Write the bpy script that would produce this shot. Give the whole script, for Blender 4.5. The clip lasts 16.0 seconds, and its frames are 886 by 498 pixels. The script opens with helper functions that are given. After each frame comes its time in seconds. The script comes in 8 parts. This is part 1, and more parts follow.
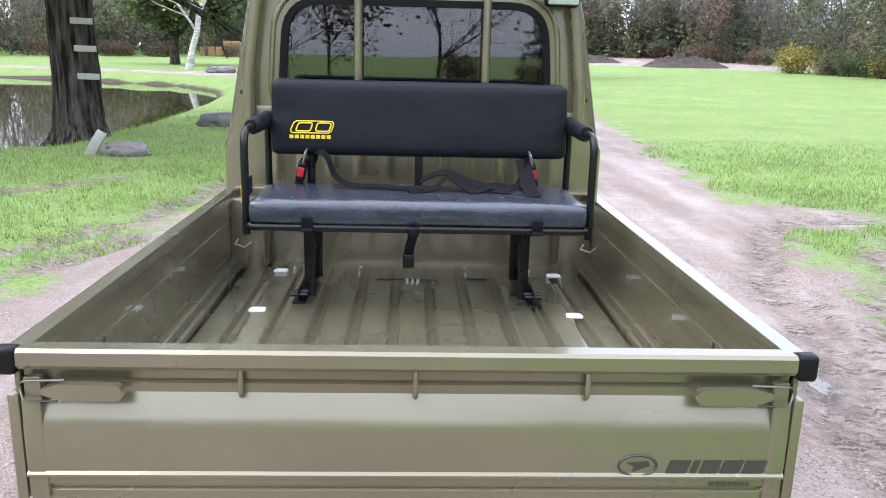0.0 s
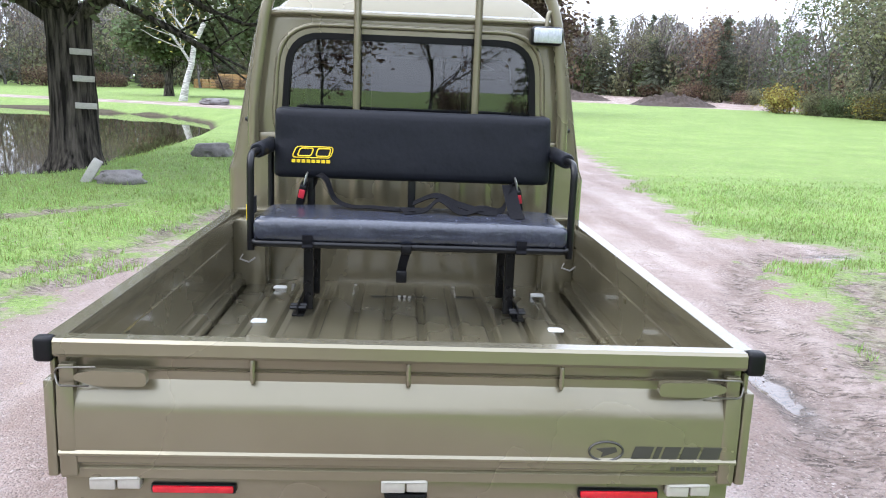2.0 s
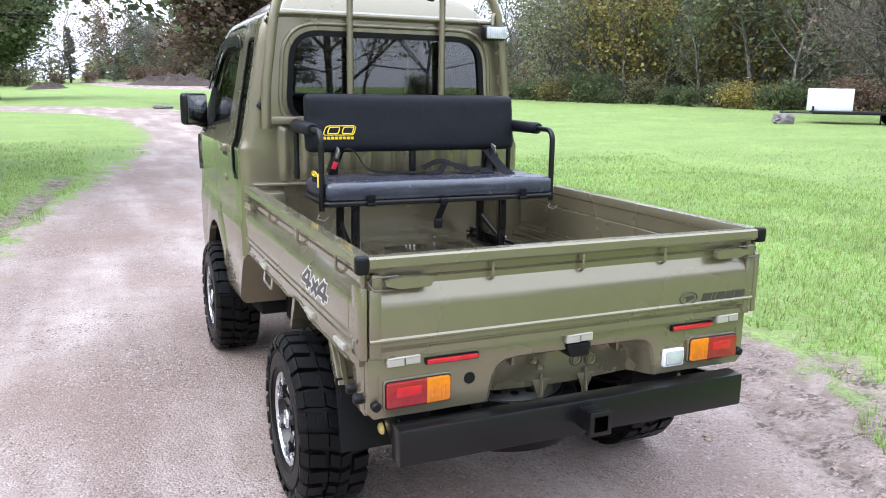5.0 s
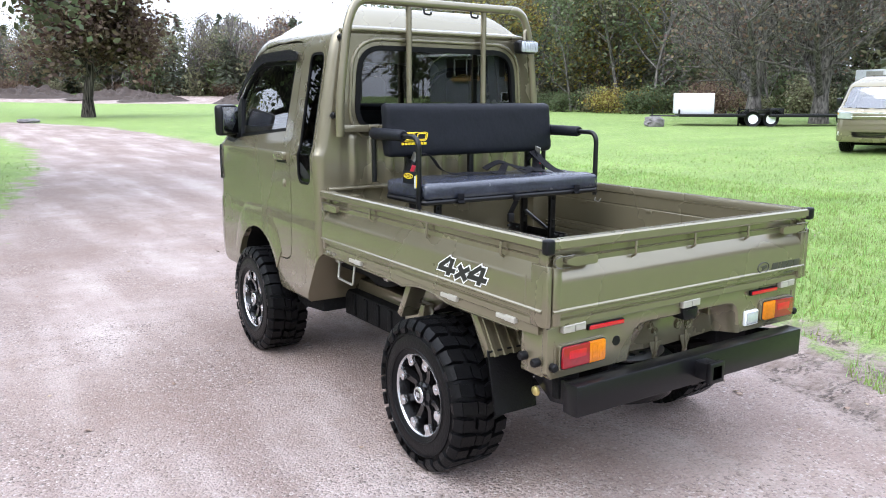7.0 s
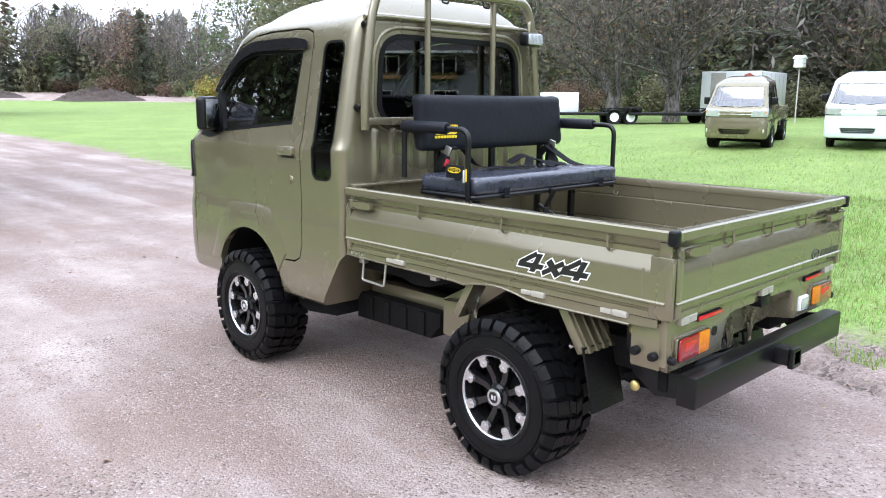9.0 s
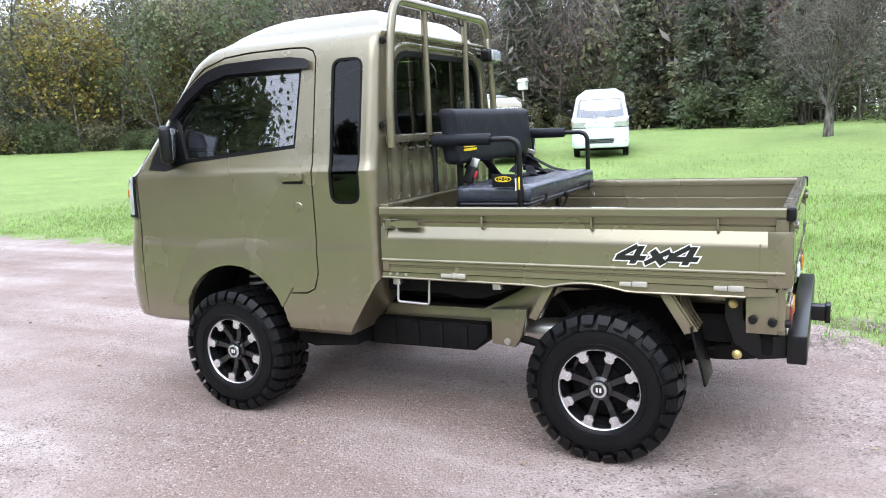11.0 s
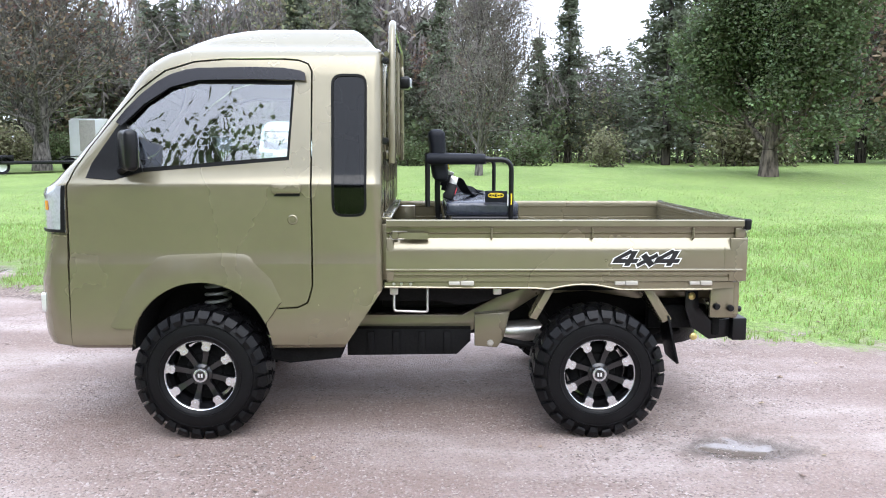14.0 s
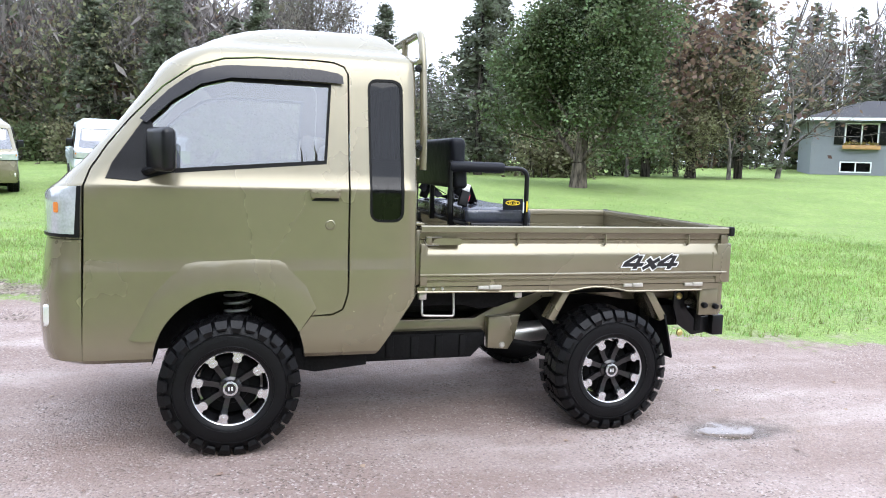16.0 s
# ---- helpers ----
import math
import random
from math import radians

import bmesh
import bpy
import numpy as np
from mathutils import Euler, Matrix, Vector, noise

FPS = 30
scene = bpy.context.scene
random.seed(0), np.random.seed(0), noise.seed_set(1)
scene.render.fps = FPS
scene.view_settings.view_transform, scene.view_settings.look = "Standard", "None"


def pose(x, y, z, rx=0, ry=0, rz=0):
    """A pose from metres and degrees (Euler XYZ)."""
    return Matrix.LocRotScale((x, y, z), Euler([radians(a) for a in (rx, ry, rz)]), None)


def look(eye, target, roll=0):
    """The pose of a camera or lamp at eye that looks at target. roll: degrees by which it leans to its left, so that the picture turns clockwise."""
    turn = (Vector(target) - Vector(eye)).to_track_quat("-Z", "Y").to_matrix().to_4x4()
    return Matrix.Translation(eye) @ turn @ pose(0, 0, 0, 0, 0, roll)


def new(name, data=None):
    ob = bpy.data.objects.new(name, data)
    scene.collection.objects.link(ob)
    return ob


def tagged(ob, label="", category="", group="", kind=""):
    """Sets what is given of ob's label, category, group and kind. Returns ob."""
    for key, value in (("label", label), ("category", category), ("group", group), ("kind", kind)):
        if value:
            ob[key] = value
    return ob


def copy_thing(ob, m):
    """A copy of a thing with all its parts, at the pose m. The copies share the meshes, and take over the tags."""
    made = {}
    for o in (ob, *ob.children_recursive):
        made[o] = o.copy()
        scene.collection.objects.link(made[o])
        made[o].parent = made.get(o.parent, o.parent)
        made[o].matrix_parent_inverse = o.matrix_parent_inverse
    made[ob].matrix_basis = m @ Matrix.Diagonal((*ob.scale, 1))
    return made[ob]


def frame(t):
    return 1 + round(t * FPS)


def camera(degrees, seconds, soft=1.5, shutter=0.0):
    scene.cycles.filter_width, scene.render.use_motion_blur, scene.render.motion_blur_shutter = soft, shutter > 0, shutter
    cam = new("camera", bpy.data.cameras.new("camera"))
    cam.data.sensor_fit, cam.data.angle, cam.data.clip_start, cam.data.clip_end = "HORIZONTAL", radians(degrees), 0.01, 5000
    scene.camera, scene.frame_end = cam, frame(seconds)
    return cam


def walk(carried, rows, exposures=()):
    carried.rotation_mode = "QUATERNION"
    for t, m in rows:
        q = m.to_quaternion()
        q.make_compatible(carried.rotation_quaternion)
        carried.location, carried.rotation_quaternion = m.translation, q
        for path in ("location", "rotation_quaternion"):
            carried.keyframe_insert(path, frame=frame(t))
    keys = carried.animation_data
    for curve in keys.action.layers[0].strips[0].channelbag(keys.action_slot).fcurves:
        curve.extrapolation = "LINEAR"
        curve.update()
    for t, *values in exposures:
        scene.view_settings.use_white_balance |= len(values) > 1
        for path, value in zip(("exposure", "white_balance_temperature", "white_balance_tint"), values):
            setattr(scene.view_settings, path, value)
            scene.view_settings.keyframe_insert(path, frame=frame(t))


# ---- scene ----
cam = camera(58.7, 16.0, soft=1.0)
PATH = [
    (0, (-0.013, -1.335, 1.568), (0.072, 0.606, 1.093), 1.5),
    (0.5, (-0.011, -1.347, 1.565), (0.062, 0.609, 1.156), 1.8),
    (1, (-0.009, -1.364, 1.562), (0.057, 0.597, 1.176), 2.1),
    (1.5, (0.015, -1.406, 1.56), (0.087, 0.556, 1.18), 2.3),
    (2, (-0.023, -1.529, 1.556), (0.086, 0.43, 1.166), 2.3),
    (2.5, (-0.204, -1.688, 1.533), (-0.026, 0.263, 1.127), 2.0),
    (3, (-0.392, -1.738, 1.526), (-0.111, 0.197, 1.106), 1.7),
    (3.5, (-0.607, -1.811, 1.53), (-0.191, 0.098, 1.107), 1.2),
    (4, (-0.885, -1.975, 1.503), (-0.324, -0.102, 1.085), 1.1),
    (4.2, (-0.976, -2.005, 1.505), (-0.36, -0.148, 1.091), 1.0),
    (6.3, (-2.035, -1.998, 1.49), (-1.03, -0.308, 1.121), 0.5),
    (6.5, (-2.125, -1.951, 1.491), (-1.096, -0.275, 1.122), 0.3),
    (7, (-2.378, -1.899, 1.495), (-1.295, -0.259, 1.124), 0.1),
    (7.5, (-2.58, -1.883, 1.497), (-1.443, -0.279, 1.13), 0.1),
    (8, (-2.663, -1.753, 1.488), (-1.463, -0.195, 1.123), 0.3),
    (8.5, (-2.758, -1.516, 1.486), (-1.483, -0.019, 1.119), 0.4),
    (9, (-2.954, -1.268, 1.459), (-1.592, 0.148, 1.086), 0.4),
    (9.2, (-3.038, -1.144, 1.454), (-1.64, 0.235, 1.076), 0.4),
    (11.3, (-3.907, 0.023, 1.401), (-2.088, 0.8, 1.104), -3.0),
    (11.5, (-3.979, 0.125, 1.415), (-2.131, 0.832, 1.124), -3.0),
    (12, (-4.197, 0.384, 1.395), (-2.293, 0.929, 1.118), -2.5),
    (12.5, (-4.326, 0.632, 1.392), (-2.382, 1.021, 1.126), -1.9),
    (13, (-4.283, 0.926, 1.387), (-2.315, 1.173, 1.128), -1.1),
    (13.5, (-4.333, 1.203, 1.372), (-2.352, 1.309, 1.12), -0.6),
    (14, (-4.435, 1.506, 1.372), (-2.45, 1.474, 1.126), 0.1),
    (14.5, (-4.41, 1.798, 1.352), (-2.432, 1.626, 1.113), 0.6),
    (15, (-4.343, 2.074, 1.366), (-2.379, 1.769, 1.138), 1.0),
    (15.5, (-4.393, 2.401, 1.366), (-2.453, 1.97, 1.144), 1.4),
    (16, (-4.358, 2.647, 1.359), (-2.447, 2.099, 1.138), 1.7),
]
walk(cam, [(t, look(eye, target, roll)) for t, eye, target, roll in PATH])

# ---- light: an overcast sky and a wide, weak sun ----
world = bpy.data.worlds.new("sky")
scene.world = world
world.use_nodes = True
wn, wl = world.node_tree.nodes, world.node_tree.links
sky = wn.new("ShaderNodeTexSky")
sky.sky_type, sky.sun_disc = "NISHITA", False
sky.sun_elevation, sky.sun_rotation = radians(49), radians(256)
sky.air_density, sky.dust_density, sky.ozone_density = 1.0, 1.0, 1.0
grey = wn.new("ShaderNodeHueSaturation")
grey.inputs["Saturation"].default_value = 0.25
cloud = wn.new("ShaderNodeMix")
cloud.data_type = "RGBA"
cloud.inputs["Factor"].default_value = 0.6
cloud.inputs["B"].default_value = (8.3, 9.35, 11.9, 1)
wl.new(sky.outputs[0], grey.inputs["Color"])
wl.new(grey.outputs[0], cloud.inputs["A"])
# an overcast sky is brightest overhead
where, parts_, rise, dome = (wn.new("ShaderNode" + k) for k in ("TexCoord", "SeparateXYZ", "MapRange", "Mix"))
rise.inputs["From Min"].default_value, rise.inputs["From Max"].default_value = 0.0, 1.0
rise.inputs["To Min"].default_value, rise.inputs["To Max"].default_value = 0.66, 1.60
dome.data_type, dome.blend_type = "RGBA", "MULTIPLY"
dome.inputs["Factor"].default_value = 1.0
wl.new(where.outputs["Generated"], parts_.inputs[0])
wl.new(parts_.outputs["Z"], rise.inputs["Value"])
wl.new(cloud.outputs["Result"], dome.inputs["A"]), wl.new(rise.outputs[0], dome.inputs["B"])
wl.new(dome.outputs["Result"], wn["Background"].inputs[0])
wn["Background"].inputs[1].default_value = 0.15
sun = new("sun", bpy.data.lights.new("sun", "SUN"))
sun.data.energy, sun.data.angle, sun.data.color = 0.75, radians(50), (1.0, 0.97, 0.92)
sun.matrix_world = look((-20, -5, 24), (0, 0, 0))
scene.view_settings.exposure = 1.12


# ---- materials ----
def mat(name, base, rough=0.6, metal=0.0, vary=0.15, scale=6.0, bump=0.0, bscale=60.0, coat=0.0, fine=90.0, second=None, island=0.0, spec=0.5):
    """A procedural surface: base colour broken up at two scales, roughness that follows, and fine relief."""
    m = bpy.data.materials.new(name)
    m.use_nodes = True
    n, l = m.node_tree.nodes, m.node_tree.links
    b = n["Principled BSDF"]
    co = n.new("ShaderNodeTexCoord")
    big, small = n.new("ShaderNodeTexNoise"), n.new("ShaderNodeTexNoise")
    for node, s in ((big, scale), (small, fine)):
        node.inputs["Scale"].default_value, node.inputs["Detail"].default_value = s, 5.0
        l.new(co.outputs["Object"], node.inputs["Vector"])
    add = n.new("ShaderNodeMath")
    add.operation = "ADD"
    l.new(big.outputs["Fac"], add.inputs[0]), l.new(small.outputs["Fac"], add.inputs[1])
    ramp = n.new("ShaderNodeMapRange")
    ramp.inputs["From Min"].default_value, ramp.inputs["From Max"].default_value = 0.65, 1.35
    l.new(add.outputs[0], ramp.inputs["Value"])
    mix = n.new("ShaderNodeMix")
    mix.data_type = "RGBA"
    lo = [c * (1 - vary) for c in base]
    hi = [min(1, c * (1 + vary)) for c in base] if second is None else second
    mix.inputs["A"].default_value, mix.inputs["B"].default_value = (*lo, 1), (*hi, 1)
    l.new(ramp.outputs[0], mix.inputs["Factor"])
    col = mix.outputs["Result"]
    if island:
        geo = n.new("ShaderNodeNewGeometry")
        hs = n.new("ShaderNodeHueSaturation")
        mr, mv = n.new("ShaderNodeMapRange"), n.new("ShaderNodeMapRange")
        mr.inputs["To Min"].default_value, mr.inputs["To Max"].default_value = 0.5 - 0.06 * island, 0.5 + 0.03 * island
        mv.inputs["To Min"].default_value, mv.inputs["To Max"].default_value = 1 - 0.6 * island, 1 + 0.5 * island
        l.new(geo.outputs["Random Per Island"], mr.inputs["Value"]), l.new(geo.outputs["Random Per Island"], mv.inputs["Value"])
        l.new(mr.outputs[0], hs.inputs["Hue"]), l.new(mv.outputs[0], hs.inputs["Value"]), l.new(col, hs.inputs["Color"])
        col = hs.outputs[0]
    l.new(col, b.inputs["Base Color"])
    b.inputs["Metallic"].default_value = metal
    b.inputs["Specular IOR Level"].default_value = spec
    rr = n.new("ShaderNodeMapRange")
    rr.inputs["To Min"].default_value, rr.inputs["To Max"].default_value = max(0.02, rough * 0.85), min(1, rough * 1.15)
    l.new(big.outputs["Fac"], rr.inputs["Value"]), l.new(rr.outputs[0], b.inputs["Roughness"])
    if coat:
        b.inputs["Coat Weight"].default_value, b.inputs["Coat Roughness"].default_value = coat, 0.06
    if bump:
        nb, bp = n.new("ShaderNodeTexNoise"), n.new("ShaderNodeBump")
        nb.inputs["Scale"].default_value, nb.inputs["Detail"].default_value = bscale, 6.0
        l.new(co.outputs["Object"], nb.inputs["Vector"])
        bp.inputs["Strength"].default_value, bp.inputs["Distance"].default_value = min(1, bump), 0.01
        l.new(nb.outputs["Fac"], bp.inputs["Height"]), l.new(bp.outputs[0], b.inputs["Normal"])
    return m


def leafy(name, base, vary=0.4, glow=0.35):
    """Leaves: two-scale colour, each leaf its own tone, some light passing through."""
    m = mat(name, base, 0.55, 0, vary, 0.5, island=0.85, fine=3, spec=0.3)
    n, l = m.node_tree.nodes, m.node_tree.links
    b, tr, mx = n["Principled BSDF"], n.new("ShaderNodeBsdfTranslucent"), n.new("ShaderNodeMixShader")
    l.new(b.inputs["Base Color"].links[0].from_socket, tr.inputs["Color"])
    mx.inputs[0].default_value = glow
    l.new(b.outputs[0], mx.inputs[1]), l.new(tr.outputs[0], mx.inputs[2])
    l.new(mx.outputs[0], n["Material Output"].inputs["Surface"])
    return m


def bark(name, dark, light, depth=0.03, around=9.0, along=1.6):
    """Furrowed bark: ridges that run up the trunk."""
    m = bpy.data.materials.new(name)
    m.use_nodes = True
    n, l = m.node_tree.nodes, m.node_tree.links
    b = n["Principled BSDF"]
    co, mp, t1, t2 = n.new("ShaderNodeTexCoord"), n.new("ShaderNodeMapping"), n.new("ShaderNodeTexNoise"), n.new("ShaderNodeTexNoise")
    mp.inputs["Scale"].default_value = (around, around, along)
    l.new(co.outputs["Object"], mp.inputs["Vector"])
    for t, k in ((t1, 1.6), (t2, 6.0)):
        t.inputs["Scale"].default_value, t.inputs["Detail"].default_value = k, 6.0
        l.new(mp.outputs[0], t.inputs["Vector"])
    rp = n.new("ShaderNodeValToRGB")
    rp.color_ramp.elements[0].position, rp.color_ramp.elements[1].position = 0.38, 0.66
    rp.color_ramp.elements[0].color, rp.color_ramp.elements[1].color = (*dark, 1), (*light, 1)
    l.new(t1.outputs["Fac"], rp.inputs[0]), l.new(rp.outputs[0], b.inputs["Base Color"])
    b.inputs["Roughness"].default_value, b.inputs["Specular IOR Level"].default_value = 0.9, 0.2
    ad, bp = n.new("ShaderNodeMath"), n.new("ShaderNodeBump")
    ad.operation = "MULTIPLY_ADD"
    ad.inputs[1].default_value = 0.4
    l.new(t2.outputs["Fac"], ad.inputs[0]), l.new(t1.outputs["Fac"], ad.inputs[2])
    bp.inputs["Strength"].default_value, bp.inputs["Distance"].default_value = 1.0, depth
    l.new(ad.outputs[0], bp.inputs["Height"]), l.new(bp.outputs[0], b.inputs["Normal"])
    return m


def glass(name, tint, gloss=1.0, ior=1.95):
    """A thin pane: clear or tinted, with a mirror gloss by Fresnel."""
    m = bpy.data.materials.new(name)
    m.use_nodes = True
    n, l = m.node_tree.nodes, m.node_tree.links
    n.remove(n["Principled BSDF"])
    tr, gl, mx, fr = (n.new("ShaderNode" + k) for k in ("BsdfTransparent", "BsdfGlossy", "MixShader", "Fresnel"))
    tr.inputs["Color"].default_value = (*tint, 1)
    gl.inputs["Roughness"].default_value = 0.01
    gl.inputs["Color"].default_value = (gloss, gloss, gloss, 1)
    fr.inputs["IOR"].default_value = ior
    l.new(fr.outputs[0], mx.inputs[0]), l.new(tr.outputs[0], mx.inputs[1]), l.new(gl.outputs[0], mx.inputs[2])
    l.new(mx.outputs[0], n["Material Output"].inputs["Surface"])
    return m


M_PAINT = mat("olive_paint", (0.218, 0.193, 0.126), 0.27, 0.55, 0.04, 1.5, coat=0.8, fine=12)
M_WPAINT = mat("white_paint", (0.72, 0.80, 0.82), 0.3, 0.0, 0.04, 2.0, coat=0.6)
M_RUBBER = mat("tyre_rubber", (0.0045, 0.0045, 0.005), 0.38, 0, 0.3, 8, 0.25, 120, spec=0.18)
M_BLACK = mat("black_plastic", (0.006, 0.006, 0.007), 0.40, 0, 0.2, 9, 0.1, 300, spec=0.22)
M_STEELBLK = mat("black_powdercoat", (0.005, 0.005, 0.006), 0.30, 0, 0.2, 9, 0.06, 400, spec=0.35)
M_UNDER = mat("underbody_black", (0.005, 0.005, 0.006), 0.7, 0, 0.5, 6, 0.3, 60, second=(0.010, 0.010, 0.010), spec=0.15)
M_CHROME = mat("polished_alloy", (0.88, 0.88, 0.89), 0.28, 0.62, 0.04, 10)
M_MACHINED = mat("machined_alloy", (0.66, 0.66, 0.67), 0.24, 0.85, 0.06, 14)
M_STEEL = mat("zinc_steel", (0.62, 0.61, 0.58), 0.34, 0.9, 0.1, 12, 0.05, 200)
M_VISOR = mat("smoked_visor", (0.010, 0.009, 0.012), 0.16, 0, 0.2, 9, spec=0.4)
M_SPRING = mat("spring_grey", (0.20, 0.21, 0.20), 0.3, 0.3, 0.1, 20)
M_PLATE = mat("hinge_paint", (0.46, 0.44, 0.39), 0.35, 0.3, 0.08, 12)
M_WIRE = mat("dull_wire", (0.17, 0.16, 0.14), 0.4, 0.8, 0.2, 20)
M_RIMBLK = mat("rim_black", (0.010, 0.010, 0.011), 0.25, 0.2, 0.2, 20, coat=0.5)
M_VINYL = mat("black_vinyl", (0.008, 0.009, 0.013), 0.5, 0, 0.2, 14, 0.22, 26, spec=0.2)
# glossy seat vinyl, base lifted and blued to carry the sky's sheen
M_VINYL2 = mat("vinyl_sky_sheen", (0.030, 0.034, 0.050), 0.26, 0, 0.3, 14, 0.5, 20, spec=0.9)
M_WEB = mat("seatbelt_web", (0.006, 0.006, 0.008), 0.7, 0, 0.2, 40, 0.3, 600, spec=0.15)
M_YELLOW = mat("yellow_print", (0.80, 0.58, 0.02), 0.5, 0, 0.05, 30)
M_GREYPRINT = mat("grey_decal", (0.045, 0.042, 0.036), 0.4, 0, 0.05, 30)
M_INKBLK = mat("black_decal", (0.012, 0.012, 0.014), 0.3, 0, 0.05, 30)
M_INKWHT = mat("white_decal", (0.78, 0.79, 0.78), 0.35, 0, 0.04, 30)
M_STOP = mat("stop_lens_red", (0.50, 0.005, 0.016), 0.10, 0, 0.2, 30, coat=0.6)
M_RED = mat("red_lens", (0.26, 0.003, 0.010), 0.08, 0, 0.2, 30, coat=0.8)
M_AMBER = mat("amber_lens", (0.62, 0.175, 0.003), 0.09, 0, 0.2, 30, coat=0.8)
M_CLEARL = mat("clear_lens", (0.56, 0.59, 0.62), 0.14, 0.45, 0.2, 14, coat=0.9)
M_TRIM = mat("window_rubber", (0.006, 0.006, 0.006), 0.5, 0, 0.2, 20, spec=0.15)
M_SEATF = mat("cab_fabric", (0.035, 0.035, 0.038), 0.85, 0, 0.2, 30, 0.2, 300)
M_MIRROR = mat("mirror_glass", (0.24, 0.25, 0.27), 0.03, 1.0, 0.0)
G_CLEAR = glass("clear_glass", (0.82, 0.88, 0.86), 1.0, 2.5)
G_REAR = glass("tinted_rear_glass", (0.46, 0.50, 0.485), 1.0, 2.0)
G_DARK = glass("privacy_glass", (0.05, 0.054, 0.06), 1.0, 1.38)
M_BARK = bark("dark_bark", (0.010, 0.008, 0.007), (0.120, 0.104, 0.090), 0.09, 9.0, 1.0)
M_GBARK = bark("grey_bark", (0.055, 0.050, 0.045), (0.20, 0.185, 0.165), 0.02, 6.0, 2.0)
M_MBARK = bark("brown_bark", (0.045, 0.037, 0.030), (0.20, 0.165, 0.135), 0.03, 7.0, 1.6)
M_WBARK = bark("birch_bark", (0.28, 0.27, 0.25), (0.68, 0.67, 0.63), 0.02, 2.0, 9.0)
# green, yellow and olive leaves: the woods' haze is put into paler bases
M_LEAF = leafy("green_leaves", (0.125, 0.160, 0.080), 0.4, 0.5)
M_LEAFD = leafy("dark_maple_leaves", (0.110, 0.150, 0.072), 0.6, 0.4)
M_LEAFY = leafy("yellowing_leaves", (0.33, 0.285, 0.085), 0.4, 0.5)
M_LEAFB = leafy("brown_leaves", (0.20, 0.145, 0.10), 0.4, 0.5)
M_LEAFO = leafy("olive_leaves", (0.215, 0.215, 0.125), 0.4, 0.5)
M_LEAFR = leafy("russet_leaves", (0.12, 0.085, 0.06), 0.4, 0.4)
M_LEAFG = leafy("withered_leaves", (0.13, 0.108, 0.09), 0.4, 0.4)
M_NEEDLE = leafy("spruce_needles", (0.135, 0.155, 0.108), 0.4, 0.4)
M_TWIG = leafy("bare_twigs", (0.18, 0.162, 0.148), 0.3, 0.2)
M_ROCK = mat("field_stone", (0.11, 0.10, 0.10), 0.85, 0, 0.35, 4, 0.6, 18, second=(0.27, 0.25, 0.245))
M_TIMBER = mat("sawn_timber", (0.42, 0.25, 0.11), 0.75, 0, 0.3, 5, 0.3, 30)
M_BOARD = mat("weathered_board", (0.42, 0.40, 0.37), 0.8, 0, 0.2, 12, 0.3, 40)
M_WHITE = mat("white_sheet", (0.78, 0.80, 0.82), 0.35, 0, 0.05, 3)
M_REDSHED = mat("faded_red", (0.50, 0.12, 0.11), 0.6, 0, 0.2, 3)
M_SIDING = mat("grey_siding", (0.20, 0.22, 0.24), 0.7, 0, 0.06, 3)
M_ROOF = mat("dark_shingles", (0.035, 0.035, 0.038), 0.85, 0, 0.3, 4, 0.3, 30)
M_SOIL = mat("dug_soil", (0.062, 0.046, 0.038), 0.95, 0, 0.4, 3, 0.8, 8)


# ---- mesh tools ----
def part(name, bm, material, parent=None, label="", smooth=35):
    me = bpy.data.meshes.new(name)
    bm.normal_update()
    bm.to_mesh(me)
    bm.free()
    me.materials.append(material)
    if smooth:
        me.polygons.foreach_set("use_smooth", [True] * len(me.polygons))
        me.set_sharp_from_angle(angle=radians(smooth))
    ob = new(name, me)
    if parent:
        ob.parent = parent
    if label:
        tagged(ob, label)
    return ob


def thing(name, label, category, group="", kind="", at=None):
    ob = tagged(new(name), label, category, group, kind)
    if at is not None:
        ob.matrix_world = at
    return ob


def box(bm, x0, x1, y0, y1, z0, z1, bevel=0.0, seg=2):
    m = Matrix.LocRotScale(((x0 + x1) / 2, (y0 + y1) / 2, (z0 + z1) / 2), None, (abs(x1 - x0), abs(y1 - y0), abs(z1 - z0)))
    vs = bmesh.ops.create_cube(bm, size=1, matrix=m)["verts"]
    if bevel:
        es = list({e for v in vs for e in v.link_edges})
        bmesh.ops.bevel(bm, geom=es, offset=bevel, segments=seg, affect="EDGES", profile=0.5)
    return bm


def B():
    return bmesh.new()


def prism(bm, poly, axis, a0, a1, bevel=0.0):
    """Extrudes a 2D polygon along an axis: x takes (y, z), y takes (x, z), z takes (x, y)."""
    put = {"x": lambda p, a: (a, p[0], p[1]), "y": lambda p, a: (p[0], a, p[1]), "z": lambda p, a: (p[0], p[1], a)}[axis]
    va, vb = [bm.verts.new(put(p, a0)) for p in poly], [bm.verts.new(put(p, a1)) for p in poly]
    fs = [bm.faces.new(va[::-1]), bm.faces.new(vb)]
    k = len(poly)
    for i in range(k):
        fs.append(bm.faces.new((va[i], va[(i + 1) % k], vb[(i + 1) % k], vb[i])))
    bmesh.ops.recalc_face_normals(bm, faces=fs)
    if bevel:
        es = [e for f in fs[:2] for e in f.edges]
        bmesh.ops.bevel(bm, geom=es, offset=bevel, segments=2, affect="EDGES", profile=0.5)
    return bm


